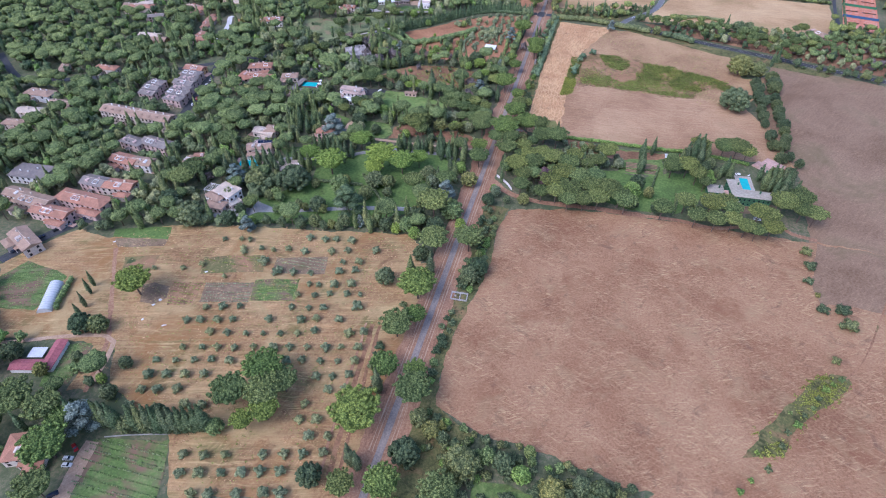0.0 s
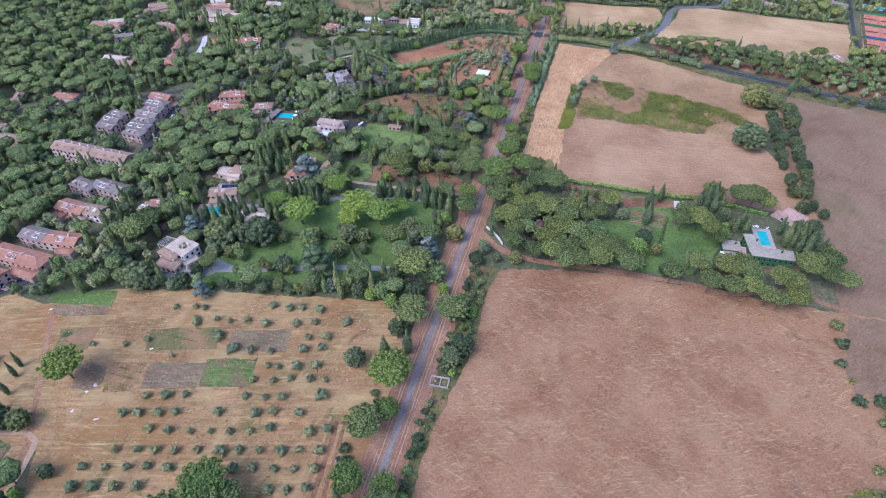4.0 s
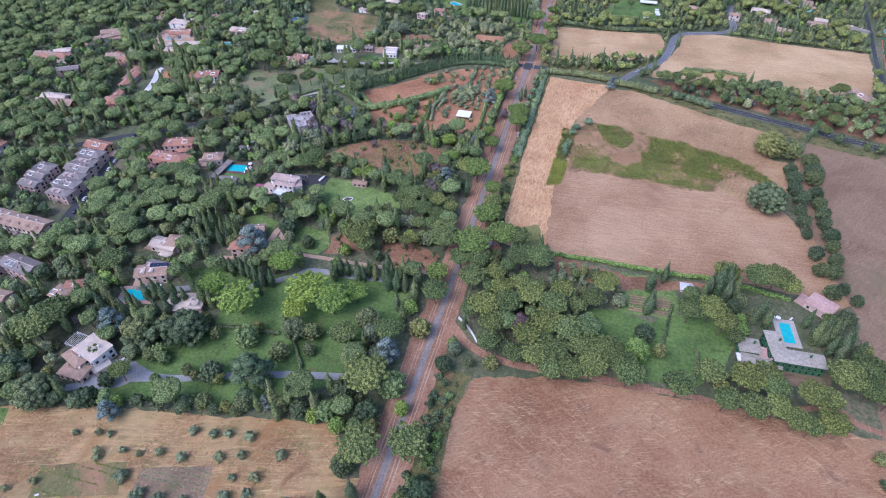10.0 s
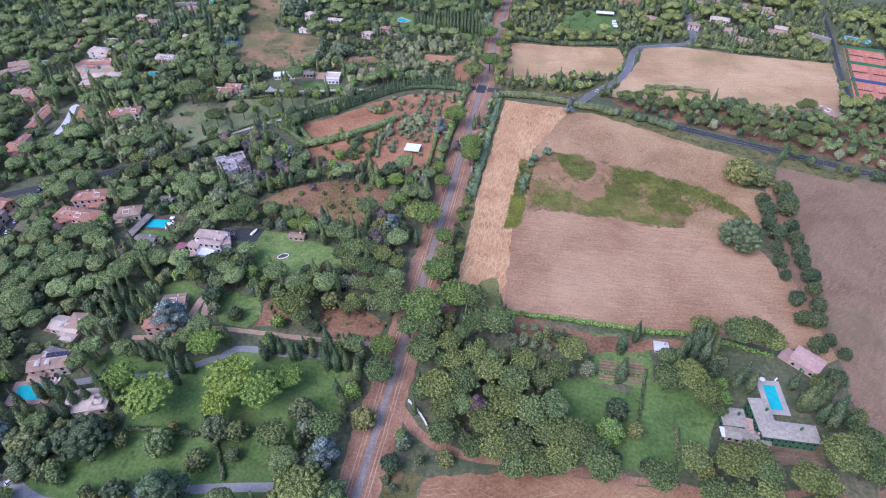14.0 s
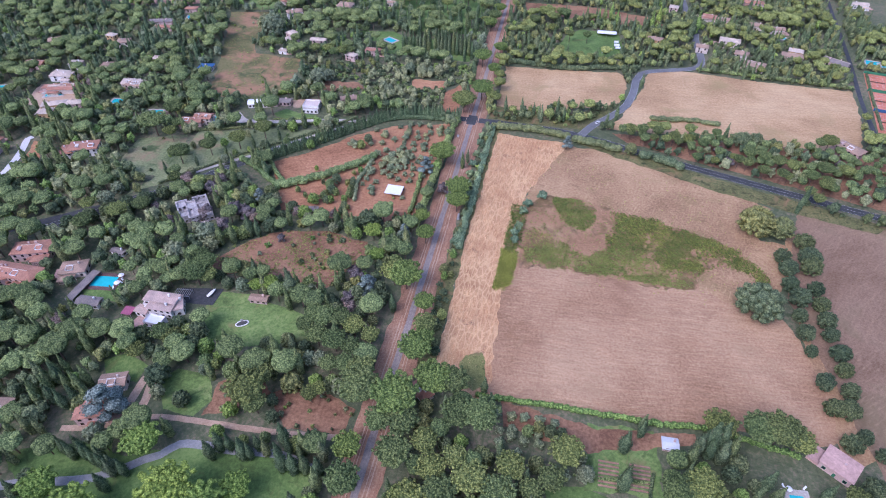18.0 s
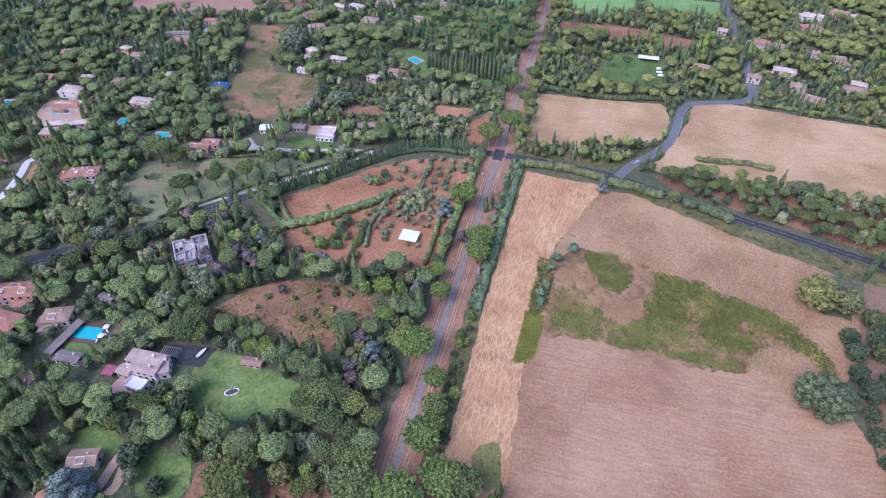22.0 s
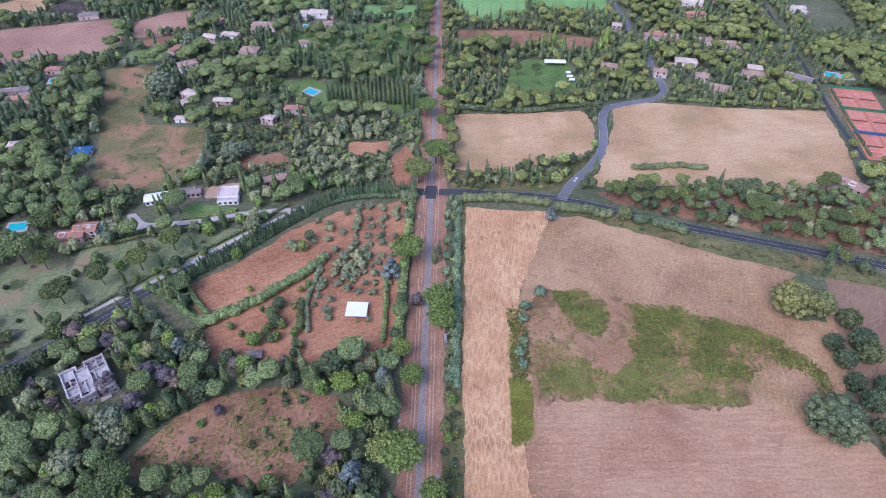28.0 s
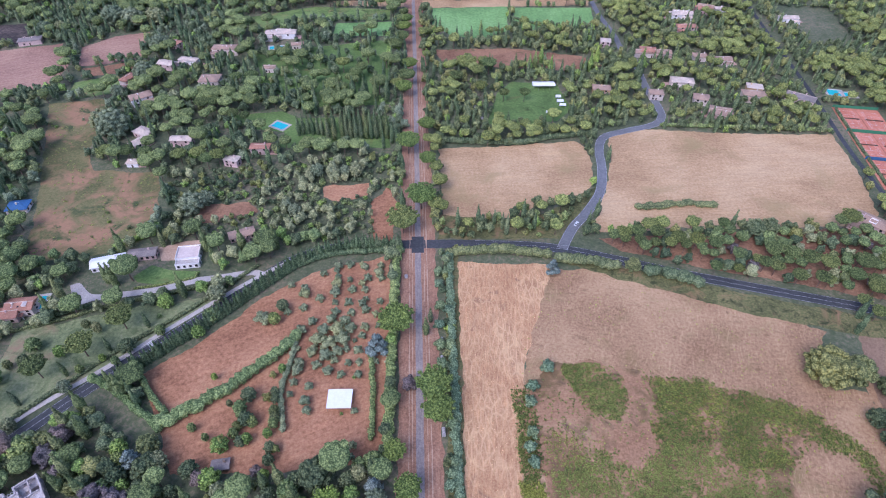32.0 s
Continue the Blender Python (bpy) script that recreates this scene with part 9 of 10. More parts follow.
def stable(x, y, turn):
    ob = new("stable")
    ob.matrix_basis = pose(x, y, 0, 0, 0, turn)
    FOOT.append((x, y, turn, 24, 22))
    for cx, cy, w, d in ((-3, -4, 15, 5.5), (6.5, 2, 5.5, 17)):
        b = part("wing", Shape().box(cx - w / 2, cy - d / 2, -0.1, cx + w / 2, cy + d / 2, 2.7).mesh("wing", M["plaster_white"]), ob)
        if w > d:
            v, f = gable_roof(w, d, 2.7, 0.4, 0.9)
            v = [(p + cx, q + cy, r) for p, q, r in v]
        else:
            v, f = gable_roof(d, w, 2.7, 0.4, 0.9)
            v = [(-q + cx, p + cy, r) for p, q, r in v]
        part("roof", mesh_of("roof", v, f, M["sheet_red"]), b, "dull red sheet roof")
    part("canopy", Shape().box(-6, 0.5, 2.4, 1.5, 6.5, 2.55).mesh("canopy", M["film"]), ob, "pale translucent canopy")
    for px, py in ((-5.8, 0.8), (1.3, 0.8), (-5.8, 6.3), (1.3, 6.3)):
        part("post", Shape().box(px - 0.08, py - 0.08, -0.1, px + 0.08, py + 0.08, 2.4).mesh("post", M["wood"]), ob)
    return tagged(ob, "low white stable with dull red sheet roofs", "stable")


def tennis_court(x, y, turn):
    """Clay, lines, posts and net; 16.3 x 31 m."""
    ob = new("tennis_court")
    ob.matrix_basis = pose(x, y, 0.05, 0, 0, turn)
    part("clay", Shape().box(-8.1, -16.9, -0.1, 8.1, 16.9, 0.3).mesh("clay", M["clay"]), ob, "orange clay surface")
    for x0, y0, x1, y1 in ((-5.5, -11.9, -5.4, 11.9), (5.4, -11.9, 5.5, 11.9), (-4.15, -11.9, -4.07, 11.9), (4.07, -11.9, 4.15, 11.9), (-5.5, -11.95, 5.5, -11.85), (-5.5, 11.85, 5.5, 11.95), (-4.1, -6.45, 4.1, -6.35), (-4.1, 6.35, 4.1, 6.45), (-0.05, -6.4, 0.05, 6.4)):
        part("line", Shape().box(x0, y0, 0.3, x1, y1, 0.315).mesh("line", M["white_line"]), ob)
    part("net", Shape().box(-6.2, -0.03, 0.3, 6.2, 0.03, 1.25).mesh("net", M["shutter"]), ob, "dark net")
    for px in (-6.3, 6.3):
        part("net_post", Shape().tube((px, 0, 0.2), (px, 0, 1.4), 0.06, 0.06).mesh("net_post", M["metal"]), ob)
    return tagged(ob, "orange clay tennis court with white lines", "tennis court", "tennis courts")


def windscreen(x, y, turn, length, mat, words):
    ob = new("windscreen_fence")
    ob.matrix_basis = pose(x, y, 0, 0, 0, turn)
    part("screen", Shape().box(-length / 2, -0.05, 0.2, length / 2, 0.05, 2.6).mesh("screen", mat), ob, words)
    for k in range(7):
        px = -length / 2 + k * length / 6
        part("post", Shape().tube((px, 0.1, -0.1), (px, 0.1, 2.8), 0.05, 0.05).mesh("post", M["metal"]), ob)
    return tagged(ob, words + " fence between tennis courts", "fence")


def car(x, y, turn, colour, z=0.3):
    ob = new("car")
    ob.matrix_basis = pose(x, y, z, 0, 0, turn)
    side = [(-2.05, 0.3), (2.05, 0.3), (2.1, 0.65), (1.95, 0.88), (1.0, 0.95), (-1.85, 0.98), (-2.1, 0.85)]
    v = [(a, s * 0.86, b) for s in (-1, 1) for a, b in side]
    n = len(side)
    f = [tuple(range(n)), tuple(range(2 * n - 1, n - 1, -1))] + [(k, n + k, n + (k + 1) % n, (k + 1) % n) for k in range(n)]
    part("body", mesh_of("body", v, f, CAR_PAINT[colour]), ob)
    cab = [(-1.75, 0.95), (0.95, 0.93), (0.35, 1.4), (-1.35, 1.42)]
    v = [(a, s * (0.8 if b < 1 else 0.64), b) for s in (-1, 1) for a, b in cab]
    f = [(0, 1, 2, 3), (7, 6, 5, 4)] + [(k, 4 + k, 4 + (k + 1) % 4, (k + 1) % 4) for k in range(4)]
    part("cabin_glass", mesh_of("cabin_glass", v, f, M["glass"]), ob)
    part("roof", Shape().box(-1.36, -0.64, 1.4, 0.36, 0.64, 1.46).mesh("roof", CAR_PAINT[colour]), ob)
    for px in (-1.3, 1.3):
        for py in (-0.8, 0.8):
            part("wheel", Shape().tube((px, py - 0.1, 0.31), (px, py + 0.1, 0.31), 0.31, 0.31, 10).mesh("wheel", M["tyre"]), ob)
    return tagged(ob, CAR_WORDS[colour] + " parked car on the ground beside a road", "car")


def solid(name, shape, mat, x, y, turn, label, category, z=0.0):
    ob = new(name, shape.mesh(name, mat))
    ob.matrix_basis = pose(x, y, z, 0, 0, turn)
    return tagged(ob, label, category)


open_shed(-101.9, 512.3, 10.8, 9.4, 0, 3.2)
marquee(29.9, 797.7, 17.7, 7.0, 0, 3.8)
for x, y, w in ((38.9, 779.7, 3.6), (39.3, 772.7, 4.6), (40.2, 766.7, 4.3), (28.6, 755.9, 5.0)):
    marquee(x, y, w, 3.6, 0, 2.8)
roofless_ruin(-216.3, 465.4, 41.0, 18.0, 20.0, 6.0)
plastic_tunnel(-260.6, 139.2, 26.0, 7.4, 21.0)
stable(-234.0, 104.0, 16.0)
for row in range(3):
    cx, cy = 261.5 - row * 6.5, 744.5 - row * 35.2
    for k in (-1, 1):
        tennis_court(cx + k * 8.3 * math.cos(radians(-11)), cy + k * 8.3 * math.sin(radians(-11)), -11)
windscreen(264.6, 761.0, -9, 33, M["shutter_green"], "green windscreen")
windscreen(257.6, 726.6, -11, 33, M["shutter_green"], "dark green windscreen")
windscreen(251.5, 691.4, -11, 33, M["tarp_blue"], "blue windscreen")
# white villa, long white barn and dark-roofed garage beside the parkland
wings("villa", [
    (-196.0, 605.4, 12.4, 10.0, 7.0, 0, 3.4, "plaster_white", "terrace_pink", "terrace"),
    (-194.6, 598.6, 12.6, 4.4, 7.0, 0, 2.6, "plaster_white", "paving", "terrace")], "low white villa with pale pink roof terraces", "villa")
wings("barn", [(-237.8, 599.6, 17.0, 7.4, 17.0, 0, 3.3, "plaster_white", "roof_white", "gable")], "long white barn with a bright white sheet roof", "barn")
wings("garage", [(-221.8, 606.2, 14.6, 6.6, 8.0, 0, 2.8, "plaster_pink", "slate", "gable"), (-226.0, 601.6, 5.0, 3.2, 8.0, 0, 2.3, "plaster_pink", "slate", "gable")], "pink garage with a dark slate roof beside the white barn", "garage")
wings("villa", [(-170.6, 621.6, 14.0, 6.2, 22.0, 0, 3.0, "plaster_pink", "tiles_brown", "gable")], "long low pink house with a brown tiled roof", "house")
# low white foundation walls of an excavated hut beside the road
FOOT.append((-49.3, 200.6, 4, 12, 8))
s = Shape()
for x0, y0, x1, y1 in ((-4.5, -2.8, 4.5, -2.3), (-4.5, 2.3, 4.5, 2.8), (-4.5, -2.8, -4.0, 2.8), (4.0, -2.8, 4.5, 2.8), (0.2, -2.8, 0.7, 2.8), (-2.6, -0.3, -1.6, 0.3)):
    s.box(x0, y0, -0.1, x1, y1, 0.9)
solid("foundation_walls", s, M["ruin_floor"], -49.3, 200.6, 4, "low pale foundation walls of a small excavated hut", "ruin", 0.1)
# fountain
ob = new("fountain")
ob.matrix_basis = pose(-147.6, 391.1, 0.1, 0, 0, 32)
ring = Shape()
for k in range(14):
    a, b = k * 6.283 / 14, (k + 1) * 6.283 / 14
    ring.tube((3.2 * math.cos(a), 1.7 * math.sin(a), 0.3), (3.2 * math.cos(b), 1.7 * math.sin(b), 0.3), 0.3, 0.3, 5)
part("basin", ring.mesh("basin", M["plaster_white"]), ob, "pale stone rim")
part("water", mesh_of("water", [(3.1 * math.cos(k * math.pi / 12), 1.6 * math.sin(k * math.pi / 12), 0.25) for k in range(24)], [tuple(range(24))], M["pond"]), ob, "dark still water")
part("rock", Shape().box(-0.5, 1.2, 0, 0.6, 2.0, 1.4).mesh("rock", M["stone"]), ob)
tagged(ob, "small oval stone fountain basin on the lawn", "fountain")
# solar panels on a roof
ob = new("solar_panel_array")
ob.matrix_basis = pose(-218.5, 298.0, 7.6, 20, 0, 20)
for k in range(2):
    for j in range(5):
        part("panel", Shape().box(-5 + j * 2, -3 + k * 3, 0, -3.1 + j * 2, -0.15 + k * 3, 0.06).mesh("panel", M["solar"]), ob)
tagged(ob, "two rows of dark solar panels on a house roof", "solar panels")
# stone stumps and a tomb core along the old road
for x, y, w, d, h in ((-56.5, 497.0, 1.9, 4.6, 2.6), (-56.6, 535.0, 1.4, 1.8, 1.5), (-56.4, 546.0, 1.3, 1.6, 1.2), (-75.0, 588.0, 2.2, 3.0, 1.2), (-57.0, 568.0, 1.2, 1.2, 0.9), (-75.2, 452.0, 1.5, 1.5, 1.2), (-57.4, 428.0, 1.6, 1.6, 1.4)):
    s = Shape()
    rr = random.Random(x * y)
    for k in range(6):
        z0 = h * k / 6
        g1, g2 = rr.uniform(0.65, 1.0) * (1 - 0.06 * k), rr.uniform(0.65, 1.0) * (1 - 0.06 * k)
        s.box(-w / 2 * g1, -d / 2 * g2, z0 - 0.2, w / 2 * g2, d / 2 * g1, z0 + h / 6)
    solid("stone_tomb", s, M["stone"], x, y, rr.uniform(-10, 10), "weathered stone tomb core on the dirt verge", "tomb", 0.25)
# garden wall with a sweep at the gate
for line, w, h, words in ((WALL_GATE, 0.5, 1.6, "pale curved garden wall at a gate"), (WALL_YARD, 0.3, 0.6, "low stone wall along the vegetable garden")):
    pts = smooth_line(line, 1.5)
    s = Shape()
    for a, b in zip(pts, pts[1:]):
        s.box(0, -w / 2, -0.1, (b - a).length + 0.1, w / 2, h, Matrix.Translation(a) @ (b - a).to_track_quat("X", "Z").to_matrix().to_4x4())
    tagged(new("garden_wall", s.mesh("garden_wall", M["plaster_white" if w > 0.4 else "stone"])), words, "wall")
# raised beds of the kitchen garden
for x, y in BEDS:
    for k in range(7):
        bed = new("raised_bed")
        bed.matrix_basis = pose(x, y + k * 1.75, 0.1, 0, 0, 2)
        part("frame", Shape().box(-4.2, -0.45, 0, 4.2, 0.45, 0.32).mesh("frame", M["wood"]), bed)
        part("soil", Shape().box(-4.1, -0.36, 0.3, 4.1, 0.36, 0.36).mesh("soil", M["pink_soil"]), bed)
        tagged(bed, "long narrow timber raised bed of pale soil", "raised bed", "kitchen garden beds")
# rows of greens in the vegetable plots
def crop_rows(outline, turn, gap, height, mat, words, seed):
    rr = random.Random(seed)
    cx, cy = sum(p[0] for p in outline) / len(outline), sum(p[1] for p in outline) / len(outline)
    c, sn = math.cos(radians(turn)), math.sin(radians(turn))
    lobes = []
    for i in range(-60, 61):
        if rr.random() < 0.2:
            continue
        for j in range(-90, 91):
            u, v = j * 0.95 + rr.uniform(-0.2, 0.2), i * gap
            x, y = cx + u * c - v * sn, cy + u * sn + v * c
            if inside(x, y, outline) and rr.random() < 0.78:
                k = rr.uniform(0.6, 1.2)
                lobes.append(((x, y, 0.2), (0.4 * k, 0.4 * k, height * k)))
    v, f = crown_arrays(lobes, 2, 0.28, words, 1.0)
    tagged(new("crop_rows", mesh_of("crop_rows", v.tolist(), f, M[mat])), words, "crop", kind="stuff")


crop_rows(PLOT_VEG, 2, 3.4, 0.5, "green", "rows of leafy green vegetables", 1)
crop_rows(PLOT_VEG, 2, 4.6, 0.6, "olive", "rows of grey-green cabbages between the greens", 6)
crop_rows(PLOT_VEG_B, 62, 1.9, 0.5, "green", "rows of green vegetables beside the stable", 2)
crop_rows(PLOT_VEG_C, 24, 1.8, 0.5, "green", "rows of vegetables beside the tunnel", 3)
crop_rows(PLOT_GREEN_B, 15, 1.3, 0.35, "green", "close rows of bright green crop", 4)
crop_rows(PLOT_PALE, 2, 2.0, 0.25, "weed_leaf", "thin rows of green seedlings", 7)
crop_rows(PLOT_GREY, 2, 2.4, 0.22, "olive", "sparse rows of seedlings", 8)
crop_rows(PLOT_DRY, 2, 2.6, 0.3, "weed_leaf", "weedy rows in the dry plot", 9)
crop_rows(PLOT_ROWS, 15, 2.2, 0.25, "olive", "sparse rows of seedlings in dug soil", 5)
# tufts of weeds and straw: uncounted low clumps over their patches
def tufts(outline, n, lo, hi, height, mat, words, seed, cover=0.45):
    rr = random.Random(seed)
    x0, x1 = min(p[0] for p in outline), max(p[0] for p in outline)
    y0, y1 = min(p[1] for p in outline), max(p[1] for p in outline)
    models = []
    for k in range(6):
        blades = []
        for _ in range(7):
            c = Vector((rr.gauss(0, 0.5), rr.gauss(0, 0.5), rr.uniform(0.15, 0.8)))
            nrm = Vector((rr.uniform(-1, 1), rr.uniform(-1, 1), 0.7)).normalized()
            u = nrm.orthogonal().normalized() * rr.uniform(0.35, 0.7)
            w = nrm.cross(u) * rr.uniform(0.6, 1.0)
            blades += [c - u, c - w, c + u, c + w]
        models.append(np.array(blades))
    vs, n0 = [], 0
    for _ in range(n):
        x, y, r, a = rr.uniform(x0, x1), rr.uniform(y0, y1), rr.uniform(lo, hi), rr.uniform(0, 6.28)
        clump = noise.noise((x * 0.06, y * 0.06, seed)) + 0.5 * noise.noise((x * 0.2, y * 0.2, seed)) + cover > rr.random() * 0.9
        jx, jy = (4 * noise.noise((x * 0.12, y * 0.12, seed + k)) + rr.gauss(0, 1.6) for k in (5, 9))
        if clump and inside(x + jx, y + jy, outline):
            ca, sa = math.cos(a) * r, math.sin(a) * r
            vs.append(models[rr.randrange(6)] @ np.array([[ca, sa, 0], [-sa, ca, 0], [0, 0, height * rr.uniform(0.6, 1.3)]]) + (x, y, 0.05))
            n0 += 28
    if vs:
        fs = [(i, i + 1, i + 2, i + 3) for i in range(0, n0, 4)]
        tagged(new("tufts", mesh_of("tufts", np.concatenate(vs).tolist(), fs, M[mat])), words, "weeds", kind="stuff")


tufts(WEED_A, 2600, 0.3, 0.8, 0.4, "weed_dark", "dark green weed clumps in the pasture", 1, 0.7)
tufts(WEED_A, 1400, 0.3, 0.7, 0.4, "weed_leaf", "low green weed clumps in the pasture", 21)
tufts(WEED_B, 15000, 0.3, 0.8, 0.45, "weed_dark", "dark green weed clumps over the pasture", 2, 0.7)
tufts(WEED_B, 8000, 0.3, 0.7, 0.45, "weed_leaf", "low green weed clumps over the pasture", 22, 0.5)
tufts(WEED_C, 13000, 0.25, 0.55, 0.3, "weed_leaf", "thin yellow-green weeds at the stubble edge", 3, 0.85)
tufts(WEED_C, 2500, 0.25, 0.6, 0.3, "weed_dark", "thin dark weeds at the stubble edge", 23, 0.3)
tufts(WEED_D, 2200, 0.4, 0.9, 0.6, "weed_leaf", "green weed clumps along the straw grass", 4, 0.8)
tufts([(-25.0, 519.8), (-18.1, 519.5), (-15.2, 505.4), (-17.8, 488.9), (-17.9, 473.3), (-24.9, 473.9), (-25.7, 495.1)], 1500, 0.4, 1.0, 0.7, "weed_dark", "greyish brush along the straw grass", 25, 0.4)
tufts(WEED_E, 900, 0.2, 0.6, 0.35, "weed_leaf", "sparse green weeds on brown pasture", 9)
tufts(MEADOW_WEEDS, 4000, 0.25, 0.6, 0.3, "weed_dark", "sparse dark weeds on brown pasture", 24, 0.2)
tufts(FIELD_STRIP, 3500, 0.2, 0.45, 0.12, "straw_leaf", "laid straw tussocks", 5)
tufts(BANK_HEDGE, 2500, 0.4, 1.1, 0.7, "weed_leaf", "rank weed clumps on the scrub bank", 6)
tufts(LOT_BROWN, 3200, 0.3, 0.9, 0.4, "weed_leaf", "scattered weeds in the clearing", 8)
tufts(FIELD_BASE, 1500, 0.2, 0.5, 0.25, "weed_leaf", "scattered small weeds in the pasture", 7)
tufts(GROVE, 7000, 0.3, 0.9, 0.25, "straw_leaf", "dry straw tussocks between the olives", 11)
tufts(GROVE, 7000, 0.25, 0.7, 0.25, "weed_leaf", "green weeds between the olives", 12)
tufts(FIELD_MOTTLED, 1500, 0.4, 1.0, 0.4, "weed_leaf", "low weeds in the mottled pasture", 10)
# scraps of white plastic sheet left on the waste ground
for k, (x, y) in enumerate([(-191.5, 179.4), (-203.0, 154.1), (-204.6, 150.1), (-203.5, 139.9), (-190.3, 139.5), (-258.6, 186.4)]):
    rr = random.Random(k)
    s = Shape()
    for j in range(3):
        s.box(-0.5, -0.25, 0.02 * j, 0.5 + rr.uniform(0, 0.5), 0.25, 0.12 + 0.02 * j, pose(rr.uniform(-0.5, 0.5), rr.uniform(-0.4, 0.4), 0, rr.uniform(-8, 8), rr.uniform(-8, 8), rr.uniform(0, 90)))
    solid("plastic_sheet", s, M["roof_white"], x, y, 0, "crumpled white plastic sheet on dry ground", "plastic sheet", 0.25)
# cars
for x, y, turn, c in ((-183.7, 66.4, 15, 0), (-182.0, 63.8, 15, 0), (-184.5, 71.2, -30, 1), (-178.3, 52.0, 50, 2), (112.0, 313.5, -5, 0), (-201.1, 244.7, 70, 0), (25.0, 629.5, 55, 0), (-258.0, 573.0, 20, 0), (-263.0, 569.0, -30, 4), (-141.0, 600.0, 40, 4)):
    car(x, y, turn, c)
for k, (p, q) in enumerate(zip(ROAD_TOWN, ROAD_TOWN[1:])):
    for j in (0.25, 0.6, 0.85):
        x, y = p[0] + (q[0] - p[0]) * j, p[1] + (q[1] - p[1]) * j
        car(x, y + 2.6, math.degrees(math.atan2(q[1] - p[1], q[0] - p[0])), (k * 3 + int(j * 10)) % 6)
for k, (p, q) in enumerate(zip(ROAD_TOWN_B, ROAD_TOWN_B[1:])):
    for j in (0.2, 0.5, 0.8):
        x, y = p[0] + (q[0] - p[0]) * j, p[1] + (q[1] - p[1]) * j
        car(x + 2.4, y, math.degrees(math.atan2(q[1] - p[1], q[0] - p[0])), (k * 2 + int(j * 10)) % 6)


# ---- explicit trees ----
def plant(kind, rows, group="", tall=1.0, words="", other=None):
    for k, (x, y, r) in enumerate(rows):
        if any(abs(px - x) < 9 and math.hypot(px - x, py - y) < 0.4 * (pr + r) for px, py, pr in PLACED):
            continue
        tree(other if other and k % 4 == 3 else kind, x, y, r, group, tall, words)


def grown(rows, k):
    return [(x, y, r * k) for x, y, r in rows]


plant("green_umbrella_pine", grown(PINES_SOUTH, 1.14))
plant("oak_tree", grown(OAKS_SOUTH, 1.05), other="leafy_tree")
plant("cypress", grown(CYPRESS_SOUTH, 1.2), tall=1.1)
plant("blue_cedar", grown(CEDARS_BLUE, 1.1))
plant("dark_shrub", BUSH_ROW, "bushes in a row in the field")
plant("fresh_umbrella_pine", grown(PINES_GARDEN[:7], 1.25))
plant("umbrella_pine", grown(PINES_GARDEN[7:], 1.15))
plant("green_umbrella_pine", grown(PINES_ROAD, 1.15))
plant("umbrella_pine", grown(PINES_RIGHT, 1.12))
plant("oak_tree", grown(OAKS_GARDEN, 1.12), other="leafy_tree")
plant("leafy_tree", grown(GARDEN_LEAFY, 1.1), other="yellow_green_tree")
plant("oak_tree", GARDEN_DARK)
plant("cypress", GARDEN_CYPRESS)
plant("oak_tree", GARDEN_ROUND, other="leafy_tree")
tree("plum_tree", -20.6, 313.4, 6.8, tall=1.35)
plant("dark_cedar", grown(CEDAR_DARK, 1.1))
plant("oak_tree", grown(OAK_FIELD, 1.1))
plant("dark_oak", grown(OAKS_AVENUE, 1.02), "oaks of the avenue")
plant("oleander", [(x, y, r * 1.2) for x, y, r in SHRUBS_ROAD])
tree("bare_tree", -71.5, 519.0, 4.2)
plant("cypress", grown(CYPRESS_ROAD, 1.2))
plant("poplar", POPLARS)
plant("cypress", grown(CYPRESS_ROWS, 1.25), "cypresses in rows", 1.25)
plant("cypress", [(x + 1.5, y - 9.0, 2.2) for x, y, _ in CYPRESS_ROWS[6:18]], "cypresses in rows", 1.25)
plant("dark_oak", [(-283, 437, 5.5), (-274, 445, 6.0), (-266, 452, 6.4), (-259, 461, 6.0), (-251, 467, 6.2), (-244, 476, 5.6), (-237, 484, 5.4)])
plant("umbrella_pine", [(-270, 436, 7.0), (-256, 449, 7.4), (-246, 458, 6.6), (-279, 452, 5.6), (-242, 488, 5.0)])
plant("umbrella_pine", PARK_PINES)
plant("cypress", PARK_CYPRESS)
plant("leafy_tree", PARK_TREES, other="grey_leaved_tree")
plant("leafy_tree", YARD_TREES, other="yellow_green_tree")
plant("oak_tree", MIX_NEAR, other="leafy_tree")
plant("umbrella_pine", grown(PINES_CROSS, 0.85))
plant("grey_leaved_tree", GREYS)
plant("bare_tree", BARES + BARES_B)
plant("grey_leaved_tree", GREYS_B)
tree("yellow_green_tree", -148.9, 491.6, 4.6, words="bright yellow-green tree in the olive yard")
plant("leafy_tree", YARD_B, other="oak_tree")
plant("umbrella_pine", grown(PINES_LOT, 1.1))
plant("cypress", CYPRESS_B)
plant("leafy_tree", CLEAR_TREES)
plant("olive_tree", grown(OLIVES, 1.04), "olive trees of the grove")
plant("olive_tree", GROVE_EXTRA, "olive trees of the grove")
plant("shrub", BANK_SHRUBS, "bushes on the scrub bank")
plant("olive_tree", grown(OLIVES_YARD, 1.25), "olive trees of the yard")
plant("olive_tree", YARD_EXTRA, "olive trees of the yard")
plant("olive_tree", grown(OLIVES_STRIP, 1.45), "young trees in the orchard strip")

